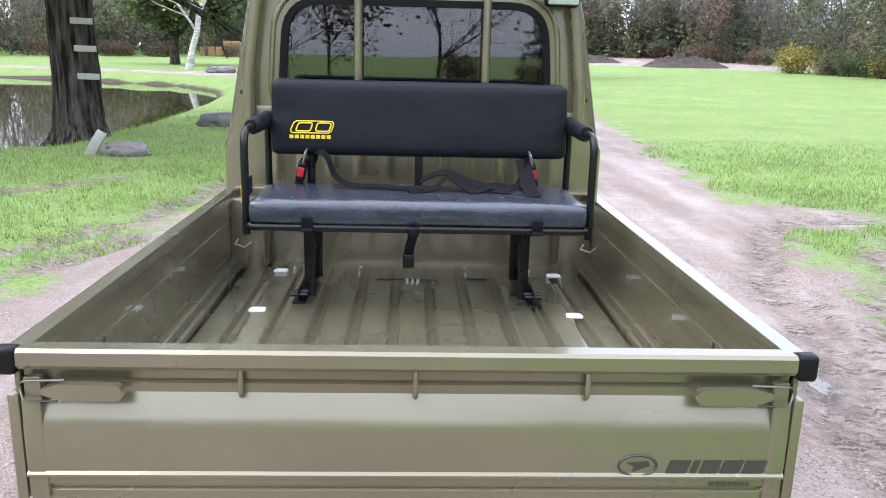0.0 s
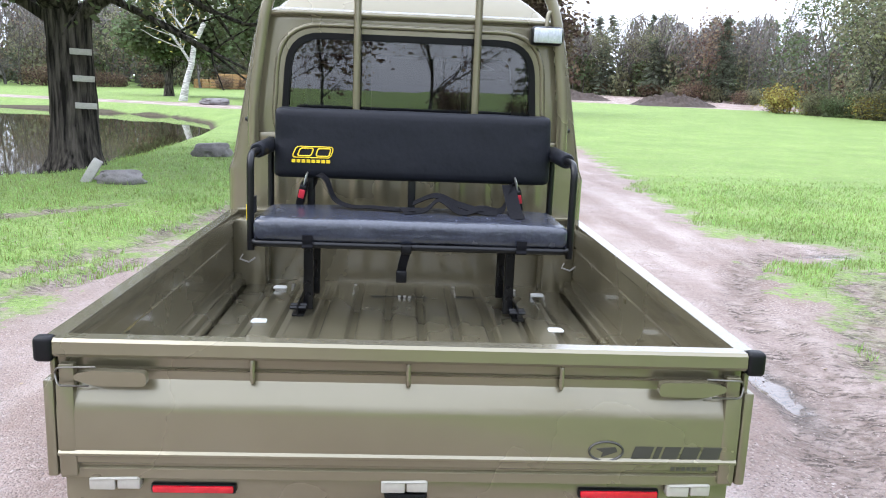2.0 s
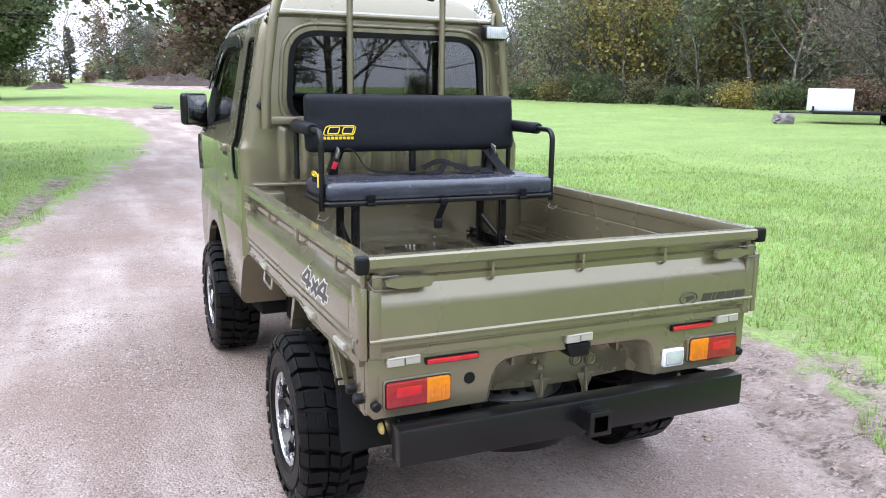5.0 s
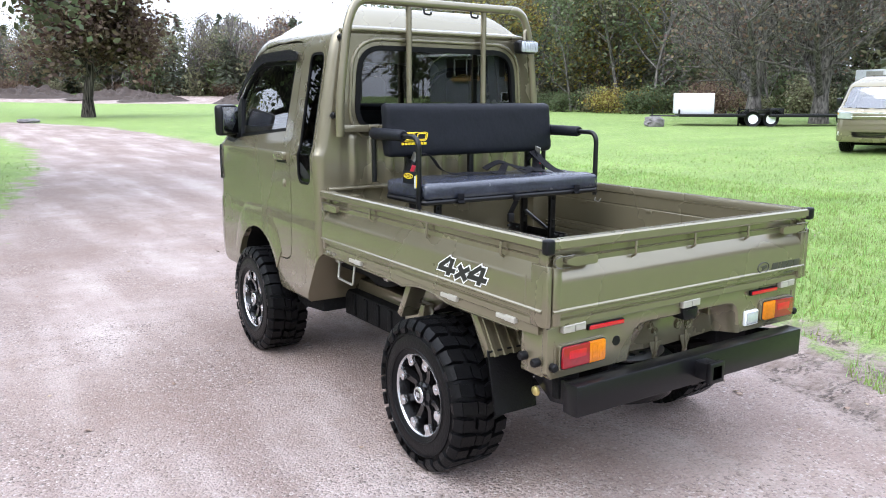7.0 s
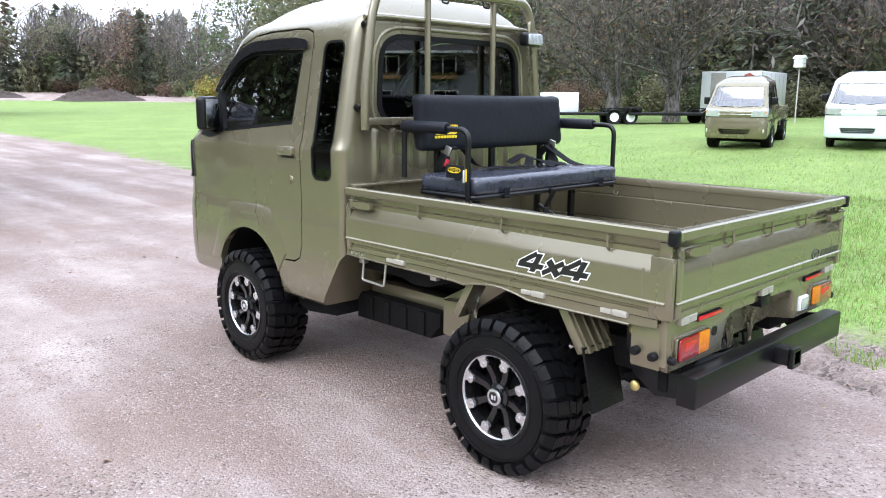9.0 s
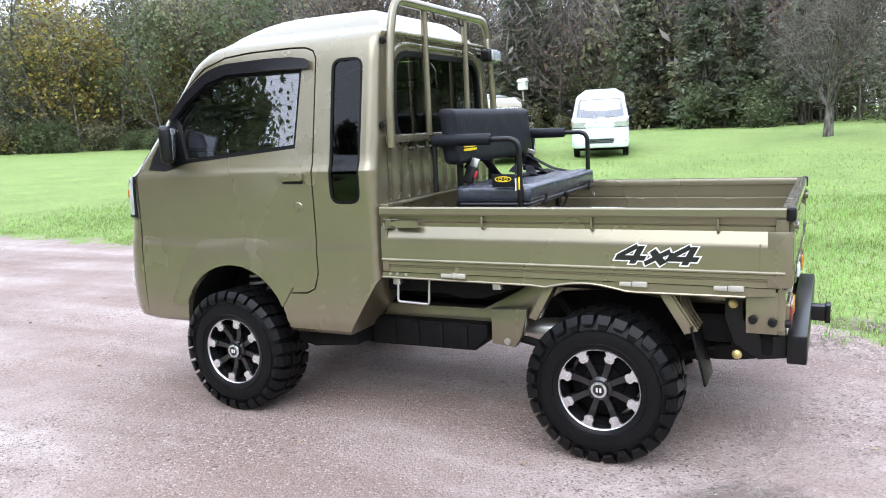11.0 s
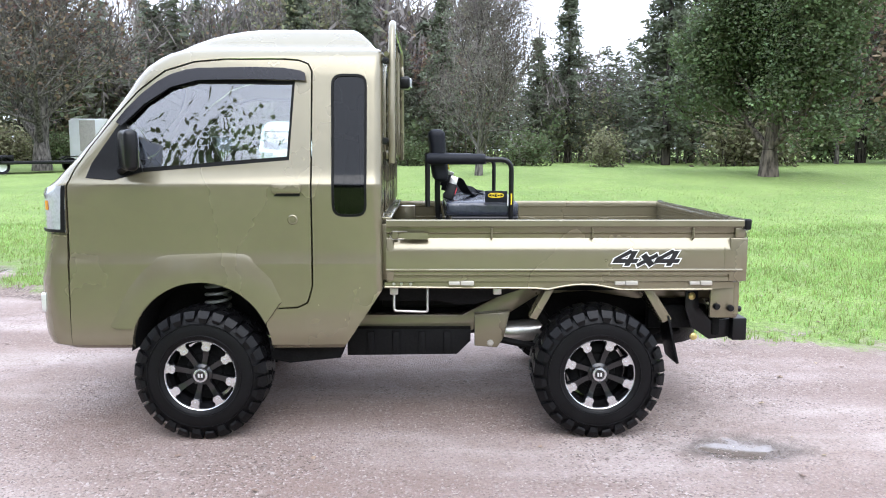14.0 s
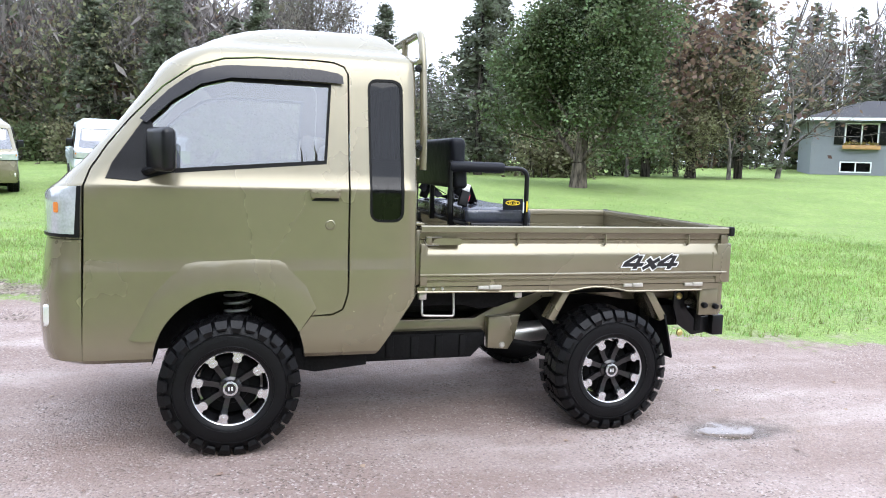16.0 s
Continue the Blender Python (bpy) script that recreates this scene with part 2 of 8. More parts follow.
def rounded(poly, r, n=5):
    """Rounds a polygon's corners; r is one radius or a list."""
    out, k = [], len(poly)
    rs = r if isinstance(r, (list, tuple)) else [r] * k
    for i, p in enumerate(poly):
        a, b, c = Vector(poly[i - 1]), Vector(p), Vector(poly[(i + 1) % k])
        u, v = (a - b), (c - b)
        q = min(rs[i], u.length * 0.48, v.length * 0.48)
        if q < 1e-4:
            out.append(tuple(b))
            continue
        s, e = b + u.normalized() * q, b + v.normalized() * q
        for j in range(n + 1):
            t = j / n
            w = s * (1 - t) ** 2 + b * 2 * t * (1 - t) + e * t * t
            out.append((w.x, w.y))
    return out


def tube(bm, pts, r, n=8, closed=False, cap=True):
    pts = [Vector(p) for p in pts]
    k = len(pts)
    rs = r if isinstance(r, (list, tuple)) else [r] * k
    rings, up = [], None
    for i, p in enumerate(pts):
        if closed:
            d = (pts[(i + 1) % k] - pts[i - 1]).normalized()
        else:
            d = (pts[min(i + 1, k - 1)] - pts[max(i - 1, 0)]).normalized()
        if up is None:
            up = Vector((0, 0, 1)) if abs(d.z) < 0.9 else Vector((1, 0, 0))
        a = d.cross(up).normalized()
        b = a.cross(d)
        up = b
        rings.append([bm.verts.new(p + rs[i] * (a * math.cos(t) + b * math.sin(t))) for t in (2 * math.pi * j / n for j in range(n))])
    fs = []
    for i in range(k if closed else k - 1):
        A, C = rings[i], rings[(i + 1) % k]
        fs += [bm.faces.new((A[j], A[(j + 1) % n], C[(j + 1) % n], C[j])) for j in range(n)]
    if cap and not closed:
        fs += [bm.faces.new(rings[0][::-1]), bm.faces.new(rings[-1])]
    bmesh.ops.recalc_face_normals(bm, faces=fs)
    return bm


def bend(pts, r, n=5):
    """Rounds the corners of an open 3D path."""
    out = [Vector(pts[0])]
    for i in range(1, len(pts) - 1):
        a, b, c = Vector(pts[i - 1]), Vector(pts[i]), Vector(pts[i + 1])
        q = min(r, (a - b).length * 0.48, (c - b).length * 0.48)
        s, e = b + (a - b).normalized() * q, b + (c - b).normalized() * q
        out += [s * (1 - t) ** 2 + b * 2 * t * (1 - t) + e * t * t for t in (j / n for j in range(n + 1))]
    return out + [Vector(pts[-1])]


def lathe(bm, prof, cx, cy, cz, axis="x", n=32, sweep=1.0):
    """Turns a profile of (radius, along) round an axis through the point."""
    rings = []
    for i in range(n):
        t = 2 * math.pi * i / n
        ring = []
        for r, a in prof:
            u, v = r * math.cos(t), r * math.sin(t)
            ring.append(bm.verts.new({"x": (cx + a, cy + u, cz + v), "y": (cx + u, cy + a, cz + v), "z": (cx + u, cy + v, cz + a)}[axis]))
        rings.append(ring)
    fs = []
    for i in range(n):
        A, C = rings[i], rings[(i + 1) % n]
        for j in range(len(prof) - 1):
            fs.append(bm.faces.new((A[j], A[j + 1], C[j + 1], C[j])))
    bmesh.ops.remove_doubles(bm, verts=[v for r in rings for v in r], dist=1e-5)
    bmesh.ops.recalc_face_normals(bm, faces=[f for f in fs if f.is_valid])
    return bm


def carve(bm, steps):
    """Boolean steps on a closed mesh: a list of ('DIFFERENCE' or 'INTERSECT', bmesh). Returns a new bmesh."""
    obs = []
    for b in (bm, *[s[1] for s in steps]):
        me = bpy.data.meshes.new("tool")
        b.to_mesh(me)
        b.free()
        obs.append(new("tool", me))
    for (op, _), o in zip(steps, obs[1:]):
        mod = obs[0].modifiers.new("cut", "BOOLEAN")
        mod.operation, mod.object, mod.solver = op, o, "EXACT"
    dg = bpy.context.evaluated_depsgraph_get()
    dg.update()
    me = bpy.data.meshes.new_from_object(obs[0].evaluated_get(dg))
    out = bmesh.new()
    out.from_mesh(me)
    for o in obs:
        d = o.data
        bpy.data.objects.remove(o)
        bpy.data.meshes.remove(d)
    bpy.data.meshes.remove(me)
    return out


def sheet(bm, way):
    """Keeps the outer face of a pane: the faces whose normals point that way."""
    bm.normal_update()
    w = Vector(way)
    bmesh.ops.delete(bm, geom=[f for f in bm.faces if f.normal.dot(w) < 0.3], context="FACES")
    return bm


# ---- ground ----
def soft(v, k=4.0):
    v = np.maximum(v, 0.0)
    return v * v / (v + k)


def height(x, y):
    """The lie of the land: level round the truck, rising to the lawn's bank and gently ahead."""
    x, y = np.asarray(x, float), np.asarray(y, float)
    bank = ease((x - 10) / 13)
    z = 0.68 * bank * (1 - 0.72 * ease((y - 6) / 14)) + 0.012 * soft(np.clip(x, -60, 60) - 22)
    z = z + 0.020 * bank * soft(np.clip(-y, -60, 60) - 8) + (0.006 + 0.006 * ease((x + 12) / 14)) * soft(y - 8)
    return z + 0.020 * soft(np.minimum(y, 130) - 72)


def ease(t):
    t = np.clip(t, 0, 1)
    return t * t * (3 - 2 * t)


def inside(px, py, poly):
    """Signed distance to a polygon (positive inside), for arrays of points."""
    px, py = np.asarray(px, float), np.asarray(py, float)
    d, odd = np.full(px.shape, 1e9), np.zeros(px.shape, bool)
    for i in range(len(poly)):
        (ax, ay), (bx, by) = poly[i - 1], poly[i]
        ex, ey = bx - ax, by - ay
        t = np.clip(((px - ax) * ex + (py - ay) * ey) / (ex * ex + ey * ey), 0, 1)
        d = np.minimum(d, np.hypot(px - ax - t * ex, py - ay - t * ey))
        if ay != by:
            odd ^= ((ay > py) != (by > py)) & (px < (bx - ax) * (py - ay) / (by - ay) + ax)
    return np.where(odd, d, -d)


ROAD = [(-30, -9), (-9, -2.2), (-4.6, 0.4), (-3.0, 2.4), (-2.55, 4.0), (-2.3, 6.0), (-1.9, 8.5), (-1.2, 12.0), (-0.4, 16), (0.2, 22), (0.0, 30), (-1.5, 36), (-6, 41), (-14, 45.5),
        (-30, 50), (-60, 56), (-60, 60), (-30, 54.5), (-13, 50.5), (-4, 47), (2.0, 42), (4.6, 36), (5.2, 28), (5.0, 20), (4.4, 14), (3.9, 9.5), (3.6, 6.5), (3.25, 4.2), (2.7, 2.2),
        (2.0, 0.35), (1.25, -0.6), (0.85, -1.8), (0.4, -3.0), (-1.5, -6), (-8, -12), (-30, -20)]
POND = [(-6.2, 11.9), (-6.1, 16), (-6.5, 23), (-7.3, 30), (-8.6, 35), (-12, 40.5), (-20, 45), (-30, 46), (-29, 34), (-24, 20), (-18, 12.5), (-13, 10.2), (-9, 10.4), (-7.2, 11)]
DIRT = [(2, 92), (14, 84), (24, 77), (36, 70), (44, 76), (40, 100), (20, 116), (-4, 116)]
PUDDLES = [(-0.92, 0.08, 0.14, 0.24), (2.10, 2.62, 0.11, 0.50), (4.55, 6.50, 0.26, 0.12), (-4.6, 3.2, 0.5, 0.6)]


# wheel ruts in the soft verges: a line of places, its half width and depth
RUTS = [([(4.35, 5.5), (4.0, 4.75), (3.6, 3.9), (3.2, 3.1), (2.75, 2.45)], 0.30, 0.02), ([(2.9, 3.0), (2.55, 2.5), (2.2, 2.0), (1.9, 1.5)], 0.22, 0.02),
        ([(4.7, 6.75), (3.9, 6.45), (3.2, 5.6), (2.72, 4.40), (2.40, 3.25), (2.17, 2.35), (1.88, 1.42), (1.55, 0.5), (1.1, -0.6)], 0.15, 0.035), ([(2.75, 3.75), (2.62, 3.45), (2.46, 2.65), (2.30, 2.0), (2.12, 1.2), (1.8, 0.2)], 0.12, 0.028),
        ([(-3.4, 4.3), (-2.92, 5.0), (-2.55, 6.1), (-2.30, 7.6), (-2.1, 9.3), (-1.8, 12.0)], 0.15, 0.045), ([(-3.6, 2.6), (-2.95, 3.7), (-2.6, 4.5), (-2.35, 5.3)], 0.13, 0.035), ([(-5.6, 6.6), (-4.3, 7.2), (-3.5, 8.4)], 0.14, 0.03),
        ([(2.5, 1.1), (2.1, 0.3), (1.75, -0.4), (1.4, -1.3)], 0.10, 0.03)]
MUD = [(3.3, 7.9), (4.2, 7.3), (4.95, 6.9), (4.8, 6.35), (4.3, 6.05), (3.6, 6.1), (3.0, 6.3)]


def along(px, py, pts):
    """Distance from many points to a line of places."""
    d = np.full(px.shape, 1e9)
    for (ax, ay), (bx, by) in zip(pts[:-1], pts[1:]):
        ex, ey = bx - ax, by - ay
        t = np.clip(((px - ax) * ex + (py - ay) * ey) / (ex * ex + ey * ey), 0, 1)
        d = np.minimum(d, np.hypot(px - ax - t * ex, py - ay - t * ey))
    return d


def spaced(lo, hi, fine, grow, far):
    a = list(np.arange(lo, hi + fine / 2, fine))
    s, v = fine, hi
    while v < far:
        s *= grow
        v += s
        a.append(v)
    s, v = fine, lo
    while v > -far:
        s *= grow
        v -= s
        a.insert(0, v)
    return np.array(a)


def fbm(x, y, f, seed=0.0):
    return np.array([noise.fractal(Vector((a * f, b * f, seed)), 1.0, 2.0, 3) for a, b in zip(x, y)])


def build_ground():
    gx, gy = spaced(-7, 7, 0.10, 1.07, 700), spaced(-4, 18, 0.11, 1.07, 700)
    X, Y = np.meshgrid(gx, gy)
    x, y = X.ravel(), Y.ravel()
    road, pond = np.maximum(inside(x, y, ROAD), inside(x, y, DIRT)), inside(x, y, POND)
    road = np.maximum(road, inside(x, y, MUD))
    z = height(x, y)
    near = np.abs(x) + np.abs(y) < 60
    rough = np.zeros_like(x)
    rough[near] = fbm(x[near], y[near], 1.3)
    mid = np.zeros_like(x)
    mid[near] = fbm(x[near], y[near], 0.35, 7.0)
    z += np.where(near, 0.010 * rough + 0.02 * mid * np.clip(-road + 0.3, 0, 1), 0)
    z += 0.035 * np.clip(-road / 0.8, 0, 1)
    rutted = np.zeros_like(x)
    for pts, wide, deep in RUTS:
        d = along(x, y, pts) / wide
        rutted = np.maximum(rutted, np.exp(-d ** 2) * np.clip(0.75 + rough, 0.2, 1))
        z += deep * (-np.exp(-d ** 2) + 0.45 * np.exp(-((d - 1.7) / 0.5) ** 2)) * np.clip(0.8 + rough, 0.2, 1.2)
    # worn hollows along the verges
    rut = np.exp(-((road + 0.25) / 0.16) ** 2) + 0.8 * np.exp(-((road - 0.55) / 0.2) ** 2)
    z -= np.where(near, 0.018 * rut * np.clip(0.5 + rough, 0, 1), 0)
    z -= 0.75 * np.clip((pond + 0.9) / 1.6, 0, 1) ** 1.5
    wet = np.zeros_like(x)
    for cx, cy, ax, ay in PUDDLES:
        d = np.hypot((x - cx) / ax, (y - cy) / ay) + 0.35 * rough
        dip = np.clip(1.5 - d, 0, 1)
        z -= 0.022 * dip
        wet = np.maximum(wet, np.clip(1.9 - d, 0, 1.9))
    # wheels stand on level ground
    flat = np.zeros_like(x)
    for wx in (-0.7, 0.7):
        for wy in (0.70, 2.60):
            flat = np.maximum(flat, np.clip(1.8 - np.hypot(x - wx, y - wy) / 0.25, 0, 1))
    z = np.where(flat > 0, z * (1 - flat) + 0.0 * flat, z)
    ny, nx = X.shape
    idx = np.arange(nx * ny).reshape(ny, nx)
    quads = np.stack([idx[:-1, :-1], idx[:-1, 1:], idx[1:, 1:], idx[1:, :-1]], -1).reshape(-1, 4)
    me = bpy.data.meshes.new("ground")
    me.from_pydata(np.stack([x, y, z], 1).tolist(), [], quads.tolist())
    for nm, val in (("gravel", np.clip(road, -3, 3)), ("wet", wet), ("shore", np.clip(pond, -3, 3)), ("rut", rutted)):
        me.attributes.new(nm, "FLOAT", "POINT").data.foreach_set("value", val.astype(np.float32))
    me.polygons.foreach_set("use_smooth", [True] * len(me.polygons))
    me.materials.append(ground_material())
    ob = new("ground", me)
    tagged(ob, "gravel track between mown green lawns with muddy verges", "ground", kind="structure")
    return ob


def ground_material():
    m = bpy.data.materials.new("gravel_and_lawn")
    m.use_nodes = True
    n, l = m.node_tree.nodes, m.node_tree.links
    b = n["Principled BSDF"]
    geo = n.new("ShaderNodeNewGeometry")

    def att(k):
        a = n.new("ShaderNodeAttribute")
        a.attribute_name = k
        return a.outputs["Fac"]

    def tex(s, detail=6.0, rough=0.6):
        t = n.new("ShaderNodeTexNoise")
        t.inputs["Scale"].default_value, t.inputs["Detail"].default_value, t.inputs["Roughness"].default_value = s, detail, rough
        l.new(geo.outputs["Position"], t.inputs["Vector"])
        return t.outputs["Fac"]

    def rng(v, a, c, d=0.0, e=1.0):
        r = n.new("ShaderNodeMapRange")
        for k, q in zip(("From Min", "From Max", "To Min", "To Max"), (a, c, d, e)):
            r.inputs[k].default_value = q
        l.new(v, r.inputs["Value"])
        return r.outputs[0]

    def blend(f, a, c):
        x = n.new("ShaderNodeMix")
        x.data_type = "RGBA"
        l.new(f, x.inputs["Factor"])
        for k, v in (("A", a), ("B", c)):
            if isinstance(v, tuple):
                x.inputs[k].default_value = (*v, 1)
            else:
                l.new(v, x.inputs[k])
        return x.outputs["Result"]

    def op(kind, a, c):
        x = n.new("ShaderNodeMath")
        x.operation = kind
        for i, v in enumerate((a, c)):
            if isinstance(v, (int, float)):
                x.inputs[i].default_value = v
            else:
                l.new(v, x.inputs[i])
        return x.outputs[0]

    # gravel: pinkish grey fines with small pale and dark stones
    vor = n.new("ShaderNodeTexVoronoi")
    vor.inputs["Scale"].default_value = 95
    l.new(geo.outputs["Position"], vor.inputs["Vector"])
    vor2 = n.new("ShaderNodeTexVoronoi")
    vor2.inputs["Scale"].default_value = 24
    l.new(geo.outputs["Position"], vor2.inputs["Vector"])
    fines = blend(rng(tex(0.7), 0.35, 0.65), (0.305, 0.225, 0.190), (0.500, 0.420, 0.392))
    fines = blend(rng(tex(5.0), 0.45, 0.75), fines, (0.33, 0.258, 0.224))
    mp = n.new("ShaderNodeMapping")
    mp.inputs["Scale"].default_value = (2.2, 0.35, 1)
    mp.inputs["Rotation"].default_value = (0, 0, 0.12)
    l.new(geo.outputs["Position"], mp.inputs["Vector"])
    lane = n.new("ShaderNodeTexNoise")
    lane.inputs["Scale"].default_value, lane.inputs["Detail"].default_value = 0.8, 4.0
    l.new(mp.outputs[0], lane.inputs["Vector"])
    fines = blend(rng(lane.outputs["Fac"], 0.40, 0.62, 0, 0.75), fines, (0.245, 0.178, 0.152))
    fines = blend(rng(lane.outputs["Fac"], 0.44, 0.30, 0, 0.55), fines, (0.50, 0.436, 0.400))
    sep = n.new("ShaderNodeSeparateColor")
    l.new(vor.outputs["Color"], sep.inputs[0])
    patch = rng(tex(1.1, 5, 0.65), 0.44, 0.62, 0.35, 1.0)
    stones = blend(op("MULTIPLY", rng(sep.outputs[0], 0.80, 0.98, 0, 0.75), patch), fines, (0.54, 0.48, 0.45))
    stones = blend(op("MULTIPLY", rng(sep.outputs[1], 0.80, 0.97, 0, 0.8), patch), stones, (0.085, 0.066, 0.058))
    stones = blend(rng(tex(60, 5, 0.8), 0.46, 0.74, 0, 0.5), stones, (0.10, 0.085, 0.075))
    mud = blend(rng(tex(9), 0.4, 0.7), (0.205, 0.155, 0.130), (0.40, 0.325, 0.288))
    # lawn: fresh green with yellow and bare spots
    lawn = blend(rng(tex(0.5), 0.35, 0.65), (0.178, 0.280, 0.070), (0.268, 0.385, 0.106))
    lawn = blend(rng(tex(2.2, 8, 0.8), 0.48, 0.70, 0, 0.7), lawn, (0.32, 0.385, 0.145))
    lawn = blend(rng(tex(26, 6, 0.85), 0.45, 0.60, 0, 0.85), lawn, (0.070, 0.112, 0.030))
    lawn = blend(rng(tex(7.0, 7, 0.8), 0.50, 0.66, 0, 0.55), lawn, (0.105, 0.150, 0.045))
    lawn = blend(rng(tex(110, 4, 0.8), 0.45, 0.70, 0, 0.6), lawn, (0.35, 0.44, 0.165))
    lawn = blend(rng(tex(1.6, 6, 0.75), 0.58, 0.72, 0, 0.45), lawn, (0.15, 0.135, 0.065))
    g = op("ADD", att("gravel"), rng(tex(2.2), 0.3, 0.7, -0.35, 0.35))
    g = op("ADD", g, rng(tex(17), 0.3, 0.7, -0.14, 0.14))
    is_gravel = rng(g, -0.05, 0.08)
    edge = op("MULTIPLY", rng(g, -0.35, 0.0), rng(g, 0.45, 0.05))
    base = blend(is_gravel, lawn, stones)
    base = blend(op("MULTIPLY", edge, rng(tex(1.4), 0.40, 0.62, 0.0, 0.75)), base, mud)
    worn = rng(op("ADD", att("rut"), rng(tex(9, 6, 0.75), 0.3, 0.7, -0.5, 0.5)), 0.18, 0.52)
    base = blend(op("MULTIPLY", worn, rng(tex(2.5), 0.35, 0.6, 0.6, 1.0)), base, mud)
    # tread marks pressed into the soft verge: mud chips, groove shade put into colour
    wave = n.new("ShaderNodeTexWave")
    wave.inputs["Scale"].default_value, wave.inputs["Distortion"].default_value, wave.inputs["Detail"].default_value, wave.inputs["Detail Scale"].default_value = 5.6, 11.0, 4.0, 2.2
    wave.bands_direction = "Y"
    l.new(geo.outputs["Position"], wave.inputs["Vector"])
    shaded_chips = op("MULTIPLY", op("MULTIPLY", rng(wave.outputs["Fac"], 0.62, 0.42), rng(tex(6, 6, 0.8), 0.46, 0.60)), rng(att("rut"), 0.05, 0.32, 0, 0.80))
    base = blend(shaded_chips, base, (0.060, 0.047, 0.038))
    base = blend(rng(att("shore"), -0.12, 0.12), base, (0.07, 0.055, 0.035))
    wet = att("wet")
    pool = rng(op("ADD", wet, rng(tex(8, 5, 0.6), 0.3, 0.7, -0.28, 0.28)), 0.86, 1.14)
    base = blend(op("MULTIPLY", rng(op("ADD", wet, rng(tex(5, 5, 0.7), 0.3, 0.7, -0.4, 0.3)), 0.25, 0.9), 0.65), base, (0.075, 0.058, 0.046))
    l.new(base, b.inputs["Base Color"])
    rough = op("SUBTRACT", rng(tex(3), 0.3, 0.7, 0.82, 0.98), rng(wet, 0.2, 0.8, 0, 0.40))
    rough = op("SUBTRACT", rough, op("MULTIPLY", edge, rng(tex(4), 0.4, 0.65, 0, 0.25)))
    dry = op("SUBTRACT", 1.0, pool)
    l.new(op("MAXIMUM", op("MULTIPLY", rough, dry), 0.03), b.inputs["Roughness"])
    l.new(rng(pool, 0, 1, 0.25, 0.8), b.inputs["Specular IOR Level"])
    tread = op("MULTIPLY", op("MULTIPLY", wave.outputs["Fac"], worn), rng(tex(0.9), 0.38, 0.6, 0.5, 2.4))
    hgt = op("ADD", op("MULTIPLY", vor.outputs["Distance"], -0.7), op("MULTIPLY", vor2.outputs["Distance"], -0.4))
    hgt = op("ADD", hgt, tex(30, 6, 0.7))
    hgt = op("ADD", op("ADD", hgt, tread), op("MULTIPLY", tex(7, 5, 0.7), 1.2))
    hgt = op("MULTIPLY", hgt, dry)
    bp = n.new("ShaderNodeBump")
    bp.inputs["Strength"].default_value, bp.inputs["Distance"].default_value = 0.7, 0.020
    l.new(hgt, bp.inputs["Height"]), l.new(bp.outputs[0], b.inputs["Normal"])
    return m


def water_material(name, deep):
    m = bpy.data.materials.new(name)
    m.use_nodes = True
    n, l = m.node_tree.nodes, m.node_tree.links
    b = n["Principled BSDF"]
    b.inputs["Base Color"].default_value = (*deep, 1)
    b.inputs["Roughness"].default_value, b.inputs["IOR"].default_value = 0.03, 1.33
    t, bp = n.new("ShaderNodeTexNoise"), n.new("ShaderNodeBump")
    t.inputs["Scale"].default_value = 1.6
    bp.inputs["Strength"].default_value, bp.inputs["Distance"].default_value = 0.12, 0.02
    l.new(t.outputs["Fac"], bp.inputs["Height"]), l.new(bp.outputs[0], b.inputs["Normal"])
    return m


build_ground()
M_POND = water_material("pond_water", (0.045, 0.038, 0.020))


def build_pond():
    bm = B()
    cx, cy = -17, 27
    vs = []
    for px, py in POND:
        qx, qy = px + (px - cx) * 0.03 + 0.2, py + (py - cy) * 0.03
        vs.append(bm.verts.new((qx, qy, float(height(qx, qy)) - 0.42)))
    bm.faces.new(vs)
    bmesh.ops.triangulate(bm, faces=bm.faces[:])
    bmesh.ops.recalc_face_normals(bm, faces=bm.faces[:])
    ob = part("pond_water", bm, M_POND, smooth=180)
    if ob.data.polygons[0].normal.z < 0:
        ob.data.flip_normals()
    tagged(ob, "still brown pond water mirroring the trees", "water", kind="structure")


build_pond()


